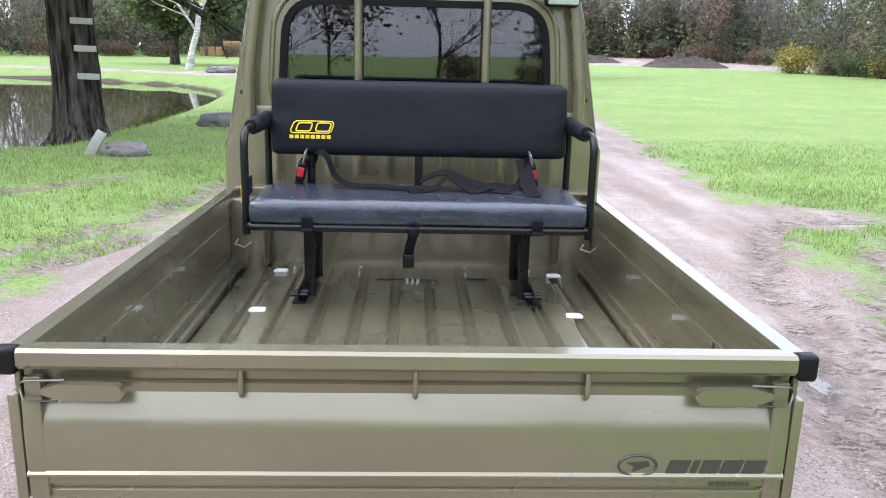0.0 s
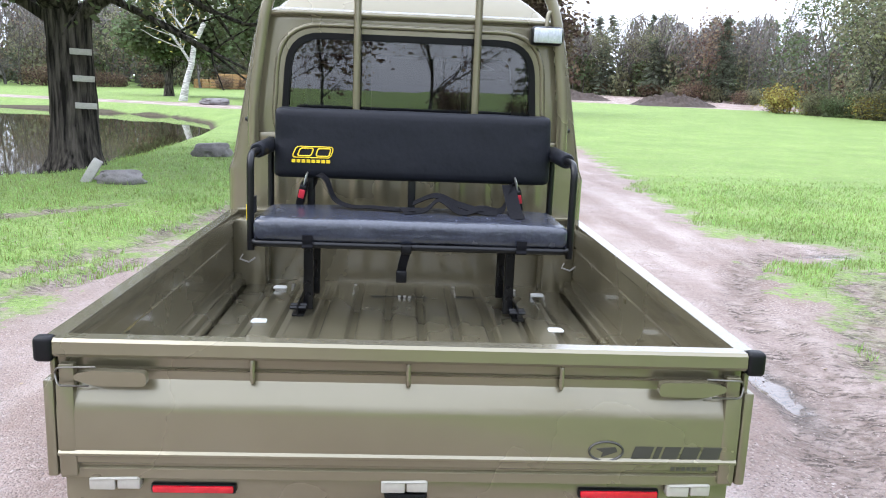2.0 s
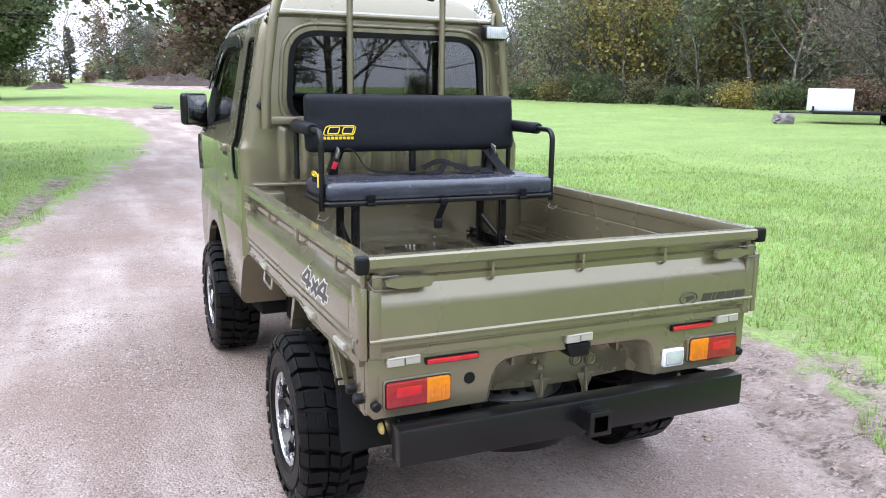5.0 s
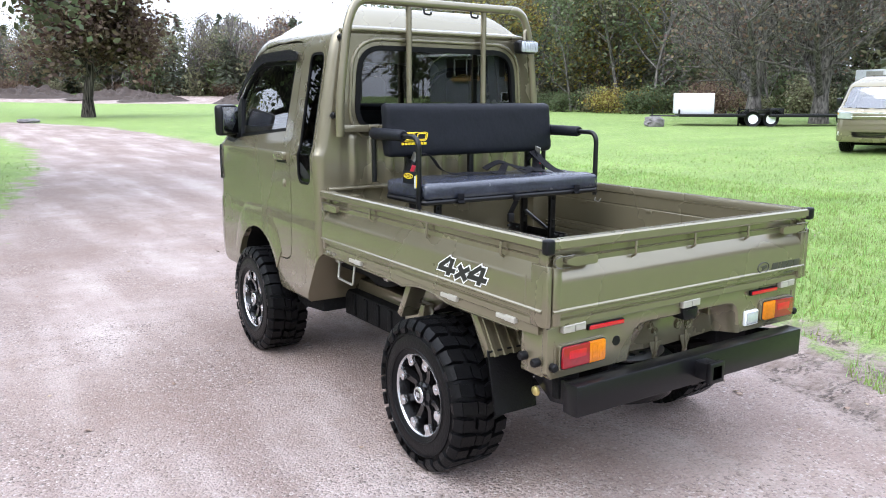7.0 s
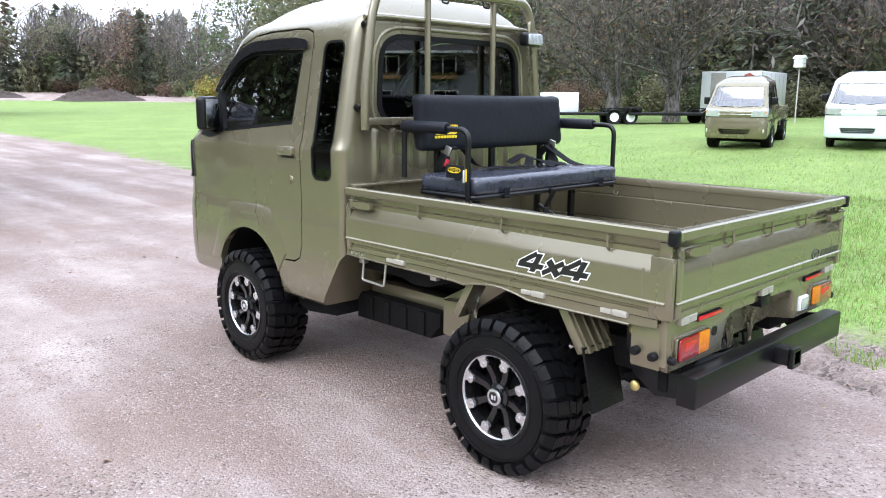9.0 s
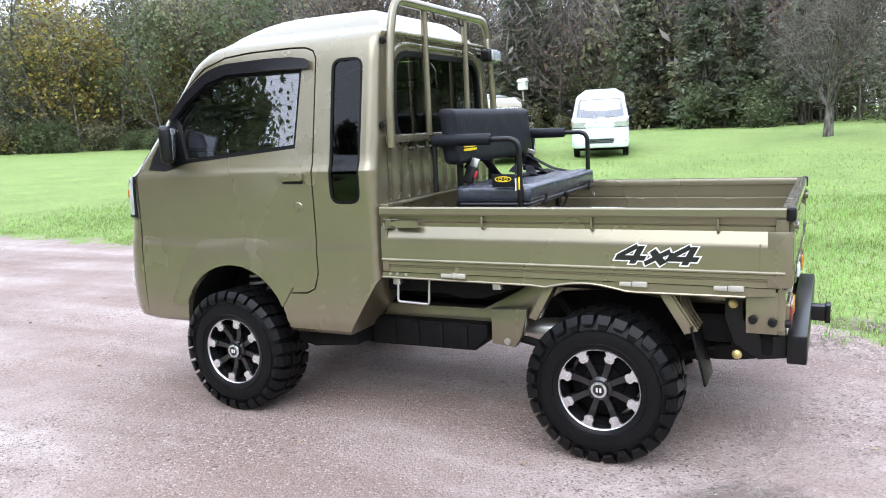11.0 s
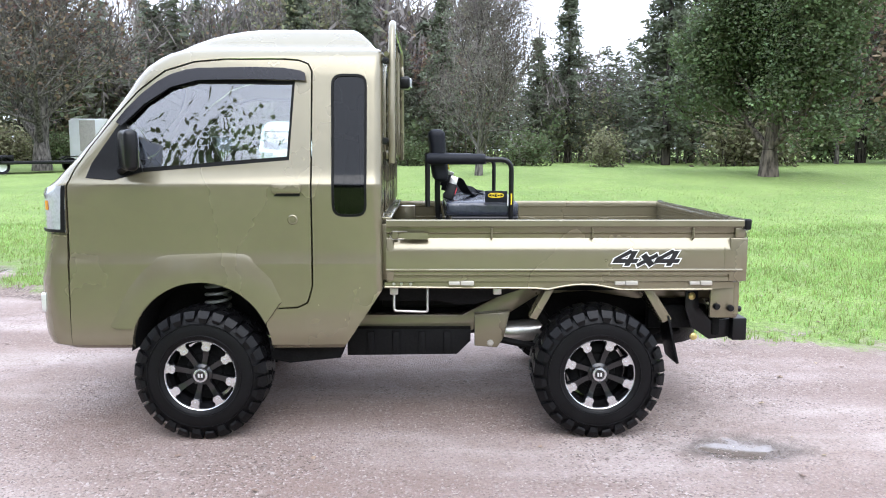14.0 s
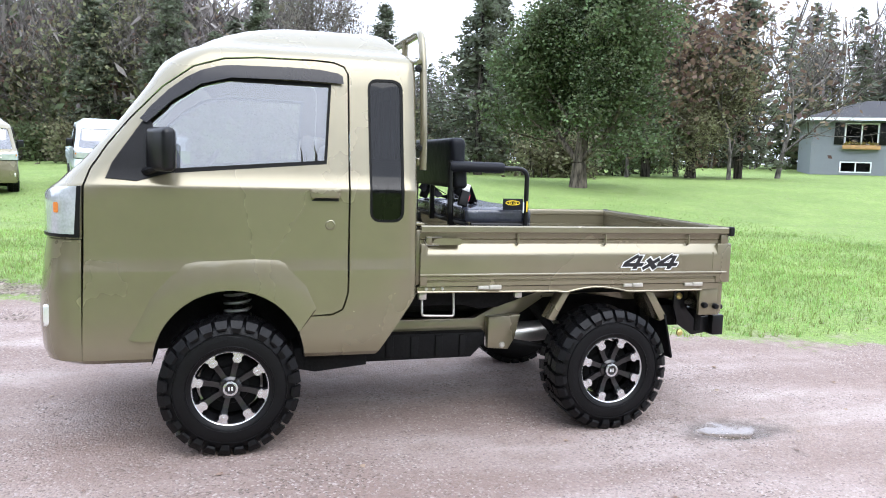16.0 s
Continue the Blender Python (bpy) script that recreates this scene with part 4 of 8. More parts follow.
REARWIN = rounded([(-0.515, 1.345), (0.515, 1.345), (0.485, 1.760), (-0.485, 1.760)], 0.13, 7)
SCREEN = rounded([(-0.630, 1.262), (0.630, 1.262), (0.545, 1.745), (-0.545, 1.745)], 0.06, 5)


def shrink(poly, d):
    cx, cy = sum(p[0] for p in poly) / len(poly), sum(p[1] for p in poly) / len(poly)
    out = []
    for i, p in enumerate(poly):
        a, b = Vector(poly[i - 1]), Vector(poly[(i + 1) % len(poly)])
        t = (b - a).normalized()
        nrm = Vector((t.y, -t.x))
        if nrm.dot(Vector((p[0] - cx, p[1] - cy))) < 0:
            nrm = -nrm
        out.append((p[0] - nrm.x * d, p[1] - nrm.y * d))
    return out


def solid(poly, axis, a0, a1):
    return prism(B(), poly, axis, a0, a1)


def cyl(bm, cx, cy, cz, r, a0, a1, axis="x", n=40):
    return lathe(bm, [(0, a0), (r, a0), (r, a1), (0, a1)], cx, cy, cz, axis, n)


def build_cab(root, paint, lifted=True):
    wedge = [(1.60, 0.30), (1.60, 0.745), (1.72, 0.745), (1.738, 0.712), (1.922, 0.432), (1.93, 0.30)]
    arch = lambda sx: cyl(B(), 0, 2.597, 0.42, 0.335, sx * 0.40, sx * 0.95)
    hollow = cab_loft(0.028, 0.80, 1.915)
    door_l, door_r = solid(DOOR, "x", -0.95, -0.45), solid(DOOR, "x", 0.45, 0.95)
    bump = [(3.213, 0.20), (3.203, 0.985), (3.60, 0.985), (3.60, 0.20)]
    cuts = [("DIFFERENCE", hollow), ("DIFFERENCE", solid(WINDOW, "x", -0.95, 0.95)), ("DIFFERENCE", solid(QUARTER, "x", -0.95, 0.95)),
            ("DIFFERENCE", solid(REARWIN, "y", 1.6, 1.9)), ("DIFFERENCE", solid(SCREEN, "y", 2.80, 3.6)), ("DIFFERENCE", solid(wedge, "x", -1, 1)),
            ("DIFFERENCE", arch(-1)), ("DIFFERENCE", arch(1))]
    body = carve(cab_loft(), cuts + [("DIFFERENCE", door_l), ("DIFFERENCE", door_r), ("DIFFERENCE", solid(bump, "x", -1, 1))])
    cab = part("cab_body", body, paint, root, smooth=28)
    for sx in (-1, 1):
        a, b = sorted((sx * 0.45, sx * 0.95))
        d = carve(cab_loft(0.001), [("DIFFERENCE", cab_loft(0.032, 0.45, 1.90)), ("DIFFERENCE", solid(WINDOW, "x", -0.95, 0.95)), ("DIFFERENCE", arch(sx)), ("INTERSECT", solid(shrink(DOOR, 0.0085), "x", a, b))])
        door = part("door", d, paint, root, smooth=28)
        s = sx
        # pressed flare over the arch
        outer = [(3.035, 0.545), (2.950, 0.741), (2.866, 0.848), (2.810, 0.884), (2.744, 0.901), (2.484, 0.913), (2.375, 0.905), (2.310, 0.872), (2.238, 0.790), (2.190, 0.675)]
        inner = [(2.597 + 0.336 * math.cos(t), 0.42 + 0.336 * math.sin(t)) for t in (radians(156 - 136 * j / 18) for j in range(19))]
        fl = prism(B(), outer + inner, "x", s * 0.7345, s * 0.7480)
        bmesh.ops.triangulate(fl, faces=[f for f in fl.faces if len(f.verts) > 4])
        for v in fl.verts:
            if abs(v.co.x) > 0.74:
                k = Vector((v.co.y - 2.597, v.co.z - 0.42))
                if k.length > 0.38:
                    k *= 1 - 0.040 / k.length
                    v.co.y, v.co.z = 2.597 + k.x, 0.42 + k.y
        part("arch_flare", fl, paint, door, smooth=30)
        # grip in its pressed cup, and the lock
        cup = prism(B(), rounded([(2.106, 1.134), (2.248, 1.134), (2.248, 1.196), (2.106, 1.196)], 0.02), "x", s * 0.728, s * 0.7415, 0.002)
        part("handle_cup", cup, paint, door, smooth=40)
        hb = prism(B(), rounded([(2.108, 1.176), (2.246, 1.176), (2.246, 1.221), (2.108, 1.221)], 0.014), "x", s * 0.735, s * 0.764, 0.005)
        part("door_handle", hb, paint, door, smooth=40)
        # black strip stands for the shade in the hollow below the grip
        gap = prism(B(), rounded([(2.115, 1.162), (2.240, 1.162), (2.240, 1.178), (2.115, 1.178)], 0.006), "x", s * 0.736, s * 0.7435)
        part("handle_gap", gap, M_BLACK, door)
        lock = lathe(B(), [(0, 0.0), (0.0, s * 0.006), (0.011, s * 0.006), (0.012, s * 0.002), (0.020, s * 0.003), (0.024, 0), (0.024, -s * 0.01)], s * 0.7425, 2.152, 1.052, "x", 20)
        part("lock_cylinder", lock, paint, door)
        # side glass with its rubber edge, the black mirror triangle and the rain visor
        pane = carve(cab_loft(0.010), [("DIFFERENCE", cab_loft(0.014, 0.5, 1.95)), ("INTERSECT", solid(shrink(WINDOW, 0.004), "x", a, b))])
        part("side_window", sheet(pane, (s, 0, 0.2)), G_CLEAR, door, smooth=60)
        seal = carve(cab_loft(0.003), [("DIFFERENCE", cab_loft(0.020, 0.5, 1.95)), ("INTERSECT", solid(shrink(WINDOW, 0.0005), "x", a, b)), ("DIFFERENCE", solid(shrink(WINDOW, 0.020), "x", -1, 1))])
        part("window_seal", seal, M_TRIM, door, smooth=40)
        tri = [(2.845, 1.276), (2.985, 1.238), (3.110, 1.248), (3.084, 1.315), (2.952, 1.512), (2.930, 1.50)]
        cover = carve(cab_loft(-0.004), [("DIFFERENCE", cab_loft(0.016, 0.5, 1.95)), ("INTERSECT", solid(tri, "x", a, b))])
        part("mirror_base", cover, M_BLACK, door, smooth=40)
        vis = [(2.972, 1.505), (2.925, 1.565), (2.851, 1.640), (2.780, 1.695), (2.72, 1.728), (2.65, 1.750), (2.592, 1.758), (2.338, 1.763), (2.20, 1.760), (2.115, 1.748), (2.093, 1.735), (2.090, 1.700),
               (2.150, 1.703), (2.338, 1.706), (2.592, 1.702), (2.72, 1.668), (2.84, 1.590), (2.945, 1.488)]
        visor = carve(cab_loft(-0.022), [("DIFFERENCE", cab_loft(-0.017, 0.5, 1.955)), ("INTERSECT", solid(vis, "x", a, b))])
        part("rain_visor", visor, M_VISOR, door, smooth=40)
        # mirror: arm, shell and glass
        turned = Matrix.Translation((s * 0.800, 2.877, 1.375)) @ Euler((0, 0, -s * radians(32))).to_matrix().to_4x4()
        sh = box(B(), -0.084, 0.084, -0.026, 0.036, -0.093, 0.093, 0.024, 3)
        sh.transform(turned)
        mir = part("mirror", sh, M_STEELBLK, door, smooth=50)
        g = box(B(), -0.068, 0.068, -0.030, -0.024, -0.078, 0.078, 0.002)
        g.transform(turned)
        part("mirror_glass", g, M_MIRROR, mir)
        arm = tube(B(), bend([(s * 0.70, 2.96, 1.275), (s * 0.76, 2.93, 1.285), (s * 0.80, 2.89, 1.30)], 0.03), 0.018)
        part("mirror_arm", arm, M_BLACK, door)
        # quarter glass
        q = carve(cab_loft(0.008), [("DIFFERENCE", cab_loft(0.012, 0.5, 1.95)), ("INTERSECT", solid(shrink(QUARTER, 0.004), "x", a, b))])
        part("quarter_window", sheet(q, (s, 0, 0.2)), G_DARK, root, smooth=60)
        qs = carve(cab_loft(0.002), [("DIFFERENCE", cab_loft(0.022, 0.5, 1.95)), ("INTERSECT", solid(shrink(QUARTER, 0.0005), "x", a, b)), ("DIFFERENCE", solid(shrink(QUARTER, 0.012), "x", -1, 1))])
        part("quarter_seal", qs, M_TRIM, root, smooth=40)
        # headlamp on the corner
        hl = [(3.205, 1.212), (3.30, 1.205), (3.50, 1.16), (3.50, 0.992), (3.215, 0.992)]
        a2, b2 = sorted((s * 0.36, s * 0.95))
        lens = carve(cab_loft(-0.006), [("DIFFERENCE", cab_loft(0.002, 0.5, 1.95)), ("INTERSECT", solid(hl, "x", a2, b2))])
        lamp = part("headlamp", lens, M_CLEARL, root, smooth=40)
        edge = carve(cab_loft(-0.009), [("DIFFERENCE", cab_loft(0.002, 0.5, 1.95)), ("INTERSECT", solid([(3.205, 1.212), (3.222, 1.212), (3.236, 1.006), (3.50, 1.006), (3.50, 0.992), (3.215, 0.992)], "x", a2, b2))])
        part("lamp_bezel", edge, M_BLACK, lamp)
        am = carve(cab_loft(-0.009), [("DIFFERENCE", cab_loft(0.002, 0.5, 1.95)), ("INTERSECT", solid(rounded([(3.300, 1.095), (3.322, 1.095), (3.322, 1.14), (3.300, 1.14)], 0.008), "x", *sorted((s * 0.60, s * 0.95))))])
        part("turn_lamp", am, M_AMBER, lamp)
        # wheel well lining
        well = lathe(B(), [(0.337, s * 0.728), (0.331, s * 0.60), (0.331, s * 0.405), (0.02, s * 0.405)], 0, 2.597, 0.42, "x", 40)
        bmesh.ops.delete(well, geom=[v for v in well.verts if v.co.z < 0.412], context="VERTS")
        part("wheel_well", well, M_UNDER, root)
    rw = carve(cab_loft(0.010), [("DIFFERENCE", cab_loft(0.014, 0.5, 1.95)), ("INTERSECT", solid(shrink(REARWIN, 0.004), "y", 1.6, 1.9))])
    rear = part("rear_window", sheet(rw, (0, -1, 0)), G_REAR, root, smooth=60)
    rs_ = carve(cab_loft(-0.006), [("DIFFERENCE", cab_loft(0.018, 0.5, 1.95)), ("INTERSECT", solid(shrink(REARWIN, -0.010), "y", 1.6, 1.9)), ("DIFFERENCE", solid(shrink(REARWIN, 0.016), "y", 1.6, 1.95))])
    part("window_seal", rs_, M_TRIM, rear, smooth=40)
    for x in (-0.165, 0.225):
        bar = B()
        prism(bar, [(x - 0.012, 1.36), (x + 0.012, 1.36), (x + 0.002, 1.75), (x - 0.022, 1.75)], "y", 1.752, 1.764)
        part("glass_divider", bar, M_TRIM, rear)
    ws = carve(cab_loft(0.006), [("DIFFERENCE", cab_loft(0.010, 0.5, 1.95)), ("INTERSECT", solid(SCREEN, "y", 2.80, 3.6))])
    part("windscreen", sheet(ws, (0, 0.8, 0.5)), G_CLEAR, root, smooth=60)
    # front: bumper, grille, fog lamp trim, wipers
    bp = carve(cab_loft(0.001), [("DIFFERENCE", cab_loft(0.04, 0.46, 1.9)), ("INTERSECT", solid(shrink(bump, 0.008), "x", -1, 1)), ("DIFFERENCE", solid(rounded([(-0.33, 0.56), (0.33, 0.56), (0.38, 0.70), (-0.38, 0.70)], 0.03), "y", 3.2, 3.6))])
    bumper = part("front_bumper", bp, paint, root, smooth=28)
    g = B()
    for z in (0.585, 0.625, 0.665):
        box(g, -0.35, 0.35, 3.375, 3.39, z - 0.006, z + 0.006, 0.003)
    part("lower_grille", g, M_BLACK, bumper)
    gr = B()
    box(gr, -0.40, 0.40, 3.385, 3.412, 1.135, 1.158, 0.008)
    box(gr, -0.40, 0.40, 3.385, 3.410, 1.06, 1.075, 0.005)
    part("chrome_grille_bar", gr, M_CHROME, root, "chrome grille bars")
    gd = B()
    box(gd, -0.37, 0.37, 3.380, 3.406, 1.00, 1.125, 0.01)
    part("grille_panel", gd, paint, root)
    for sx in (-1, 1):
        f = B()
        prism(f, rounded([(sx * 0.56, 0.66), (sx * 0.68, 0.70), (sx * 0.68, 0.60), (sx * 0.60, 0.58)], 0.02), "y", 3.25, 3.375, 0.004)
        part("fog_lamp_trim", f, M_CHROME, bumper, "chrome fog lamp surround")
        w = tube(B(), [(sx * 0.05, 3.335, 1.245), (sx * 0.30, 3.315, 1.262), (sx * 0.52, 3.28, 1.262)], 0.008, 6)
        part("wiper", w, M_BLACK, root)
    # cabin: floor, dash, seats, wheel
    fl = B()
    box(fl, -0.68, 0.68, 1.77, 3.2, 0.80, 0.83, 0.0)
    part("cab_floor", fl, M_BLACK, root)
    da = prism(B(), [(3.22, 1.23), (2.98, 1.235), (2.90, 1.18), (2.94, 0.98), (3.08, 0.83), (3.24, 0.83)], "x", -0.66, 0.66, 0.02)
    part("dashboard", da, M_BLACK, root)
    for x in (-0.33, 0.33):
        st = B()
        box(st, x - 0.23, x + 0.23, 2.12, 2.58, 0.86, 1.02, 0.05, 3)
        seat = part("cab_seat", st, M_SEATF, root)
        bk = B()
        box(bk, x - 0.22, x + 0.22, 2.02, 2.14, 0.98, 1.44, 0.05, 3)
        for v in bk.verts:
            v.co.y -= (v.co.z - 0.98) * 0.18
        part("seat_back", bk, M_SEATF, seat)
        hr = B()
        box(hr, x - 0.12, x + 0.12, 1.93, 2.02, 1.46, 1.62, 0.04, 3)
        part("headrest", hr, M_SEATF, seat)
    rim = [(0.33 + 0.165 * math.cos(t), 2.74 - 0.09 * math.sin(t), 1.24 + 0.14 * math.sin(t)) for t in (2 * math.pi * j / 28 for j in range(28))]
    sw = tube(B(), rim, 0.014, 8, closed=True)
    tube(sw, [(0.33, 2.78, 1.20), (0.33, 3.0, 1.08)], 0.022, 8)
    tube(sw, [(0.18, 2.74, 1.24), (0.33, 2.76, 1.23), (0.48, 2.74, 1.24)], 0.012, 6)
    part("steering_wheel", sw, M_BLACK, root)
    return cab


GATE = [(-0.034, 1.040), (-0.030, 1.051), (0.006, 1.052), (0.013, 1.046), (0.014, 1.022), (0.009, 1.015), (-0.014, 1.012), (-0.016, 0.989), (-0.010, 0.986), (-0.016, 0.980), (-0.017, 0.962), (-0.014, 0.957),
        (0.004, 0.922), (0.008, 0.912), (0.010, 0.898), (0.010, 0.817), (0.0155, 0.812), (0.0155, 0.807), (0.008, 0.802), (0.008, 0.790), (-0.003, 0.783), (-0.003, 0.779), (0.003, 0.774), (0.003, 0.754), (-0.008, 0.752),
        (-0.028, 0.752), (-0.028, 0.82), (-0.024, 0.824), (-0.028, 0.828), (-0.028, 0.948), (-0.024, 0.952), (-0.024, 0.955), (-0.028, 0.958), (-0.028, 1.012), (-0.034, 1.018)]


def gate_bar(bm, along0, along1, turn, prof=GATE):
    """Extrudes the gate's section: turn maps (along, out, z) to a place."""
    va, vb = [bm.verts.new(turn(along0, u, z)) for u, z in prof], [bm.verts.new(turn(along1, u, z)) for u, z in prof]
    k = len(prof)
    fs = [bm.faces.new(va), bm.faces.new(vb[::-1])] + [bm.faces.new((va[i], vb[i], vb[(i + 1) % k], va[(i + 1) % k])) for i in range(k)]
    bmesh.ops.recalc_face_normals(bm, faces=fs)
    return bm


def rope_hook(turn, a, parent, paint):
    h = tube(B(), bend([turn(a, -0.014, 1.014), turn(a, 0.001, 1.012), turn(a, 0.002, 0.966), turn(a, -0.014, 0.956)], 0.010), 0.0050, 6)
    part("rope_hook", h, paint, parent, smooth=60)


def latch(turn, a, d, parent, paint):
    """A spring latch: base plate, lever and wire loop; d is the way it points."""
    b = B()
    for q in ((a, a + d * 0.03),):
        box(b, *[f(*[turn(q[0], -0.008, 0.955)[i], turn(q[1], 0.010, 1.000)[i]]) for i in range(3) for f in (min, max)], 0.003)
    base = part("latch", b, paint, parent)
    lv = B()
    prof = rounded([(a + d * 0.035, 0.972), (a + d * 0.075, 0.960), (a + d * 0.175, 0.960), (a + d * 0.175, 0.990), (a + d * 0.07, 0.992), (a + d * 0.035, 0.984)], 0.012, 4)
    va, vb = [lv.verts.new(turn(s, 0.006, z)) for s, z in prof], [lv.verts.new(turn(s, 0.024, z)) for s, z in prof]
    k = len(prof)
    fs = [lv.faces.new(va), lv.faces.new(vb[::-1])] + [lv.faces.new((va[i], vb[i], vb[(i + 1) % k], va[(i + 1) % k])) for i in range(k)]
    bmesh.ops.recalc_face_normals(lv, faces=fs)
    part("latch_lever", lv, paint, base)
    w = tube(B(), bend([turn(a + d * 0.075, 0.016, 0.997), turn(a + d * 0.002, 0.020, 0.996), turn(a - d * 0.010, 0.004, 0.980), turn(a + d * 0.002, 0.020, 0.958), turn(a + d * 0.06, 0.016, 0.957)], 0.010), 0.0021, 6)
    part("latch_wire", w, M_WIRE, base, smooth=60)


def build_bed(root, paint):
    left, right = (lambda a, u, z: (-0.716 - u, a, z)), (lambda a, u, z: (0.716 + u, a, z))
    back = lambda a, u, z: (a, -0.002 - u, z)
    # floor of pressed ribs
    prof, x = [], -0.682
    prof.append((x, 0.757))
    k = 11
    step = 1.30 / k
    for i in range(k):
        c = -0.65 + step * (i + 0.5)
        wide = 0.038
        prof += [(c - wide - 0.011, 0.747), (c - wide - 0.002, 0.764), (c - wide + 0.006, 0.767), (c + wide - 0.006, 0.767), (c + wide + 0.002, 0.764), (c + wide + 0.011, 0.747)]
    prof.append((0.682, 0.757))
    fl = B()
    rows = []
    for y, s in ((0.035, 0), (0.10, 0), (0.13, 1), (1.02, 1), (1.05, 1), (1.62, 1), (1.65, 0), (1.735, 0)):
        rows.append([fl.verts.new((px, y, 0.757 + (pz - 0.757) * s)) for px, pz in prof])
    for a, b in zip(rows[:-1], rows[1:]):
        for j in range(len(prof) - 1):
            fl.faces.new((a[j], a[j + 1], b[j + 1], b[j]))
    bot = [fl.verts.new(p) for p in ((-0.682, 0.035, 0.735), (0.682, 0.035, 0.735), (0.682, 1.735, 0.735), (-0.682, 1.735, 0.735))]
    fl.faces.new(bot[::-1])
    bmesh.ops.recalc_face_normals(fl, faces=fl.faces[:])
    floor = part("bed_floor", fl, paint, root, smooth=20)
    for y0, xs in ((1.45, (-0.13, 0.09)), (1.47, (0.20, 0.30))):
        part("floor_slot", box(B(), xs[0], xs[1], y0, y0 + 0.006, 0.766, 0.769), M_BLACK, floor)
    # small white patches, slightly raised on the floor
    for px, py in ((-0.495, 1.555), (0.535, 1.535), (-0.495, 1.085), (0.520, 1.060)):
        pl = prism(B(), rounded([(px - 0.028, py - 0.022), (px + 0.028, py - 0.022), (px + 0.024, py + 0.022), (px - 0.024, py + 0.022)], 0.01), "z", 0.764, 0.7705, 0.002)
        part("floor_plug", pl, M_INKWHT, floor, "small white patch on the bed floor")
    for px, py in ((-0.02, 1.455), (0.0, 1.455), (0.02, 1.45), (0.2, 1.62), (-0.2, 1.62), (0.45, 1.60), (-0.45, 1.60)):
        part("floor_bolt", lathe(B(), [(0, 0.006), (0.006, 0.005), (0.007, 0)], px, py, 0.767, "z", 10), M_STEEL, floor)
    # sills along the floor's sides
    for sx in (-1, 1):
        si = B()
        box(si, *sorted((sx * 0.640, sx * 0.684)), 0.05, 1.70, 0.752, 0.785, 0.006)
        box(si, *sorted((sx * 0.655, sx * 0.690)), 0.05, 1.70, 0.780, 0.812, 0.005)
        part("floor_sill", si, paint, floor)
        post = B()
        box(post, *sorted((sx * 0.560, sx * 0.690)), 1.60, 1.735, 0.757, 1.030, 0.008)
        for z in (0.80, 0.90, 0.99):
            lathe(post, [(0, 0.0), (0.006, 0), (0.007, 0.01)], sx * 0.66, 1.596, z, "y", 8)
        part("corner_post", post, paint, floor)
    # side gates
    for turn, sx in ((left, -1), (right, 1)):
        g = gate_bar(B(), 0.013, 1.715, turn)
        gate = part("side_gate", g, paint, root, smooth=25)
        for a0, a1, uo, z0, z1 in ((-0.010, 0.075, 0.0095, 0.757, 0.965), (0.004, 0.05, 0.0, 0.96, 1.012), (1.680, 1.715, 0.0095, 0.76, 0.965)):
            q = [turn(a0, -0.012, z0), turn(a1, uo, z1)]
            e = box(B(), *[f(q[0][i], q[1][i]) for i in range(3) for f in (min, max)], 0.005)
            part("gate_end", e, paint, gate)
        cr = tube(B(), [turn(0.10, 0.0085, 0.92), turn(0.10, 0.0095, 0.812)], 0.0022, 5)
        part("gate_crease", cr, paint, gate)
        for a in (1.315, 0.840, 0.365):
            pts = [turn(a - 0.020, -0.0285, 0.930), turn(a + 0.020, -0.0335, 0.946)]
            part("inner_boss", box(B(), *[f(pts[0][i], pts[1][i]) for i in range(3) for f in (min, max)], 0.002), paint, gate)
        for a in (1.215, 0.735, 0.250):
            rope_hook(turn, a, gate, paint)
        latch(turn, 1.690, -1, gate, paint)
    g = gate_bar(B(), -0.700, 0.700, back)
    tail = part("tailgate", g, paint, root, smooth=25)
    for a0, a1 in ((-0.700, -0.664), (0.664, 0.700)):
        part("gate_end", box(B(), a0, a1, -0.0135, 0.026, 0.760, 0.960, 0.005), paint, tail)
    for a in (-0.313, 0.002, 0.318):
        rope_hook(back, a, tail, paint)
    latch(back, -0.692, 1, tail, paint)
    latch(back, 0.692, -1, tail, paint)
    for sx in (-1, 1):
        c = B()
        box(c, *sorted((sx * 0.700, sx * 0.738)), -0.020, 0.012, 1.004, 1.056, 0.009, 3)
        part("corner_cap", c, M_BLACK, tail, "black rubber corner cap")
    # the rail under the gates, with arches over the wheels
    for sx in (-1, 1):
        pts = [(1.725, 0.750), (0.045, 0.750), (0.045, 0.722), (0.150, 0.716), (0.560, 0.714)] + [(0.60 + 0.34 * j / 10, 0.716 + 0.024 * math.sin(math.pi * j / 10)) for j in range(11)] + [(1.0, 0.722), (1.725, 0.728)]
        r = prism(B(), pts, "x", sx * 0.655, sx * 0.712)
        rail = part("bed_rail", r, paint, root)
        lip = B()
        tube(lip, [(sx * 0.712, y, z - 0.001) for y, z in pts[3:]], 0.0055, 6)
        part("rail_lip", lip, paint, rail)
        for y0, y1 in ((1.298, 1.418), (0.512, 0.622), (0.154, 0.262)):
            h = B()
            q = (y1 - y0) * 0.55
            box(h, *sorted((sx * 0.705, sx * 0.729)), y0, y0 + q - 0.002, 0.737, 0.758, 0.003)
            box(h, *sorted((sx * 0.705, sx * 0.727)), y0 + q, y1, 0.738, 0.755, 0.003)
            part("gate_hinge", h, M_PLATE, rail, "pale painted hinge")
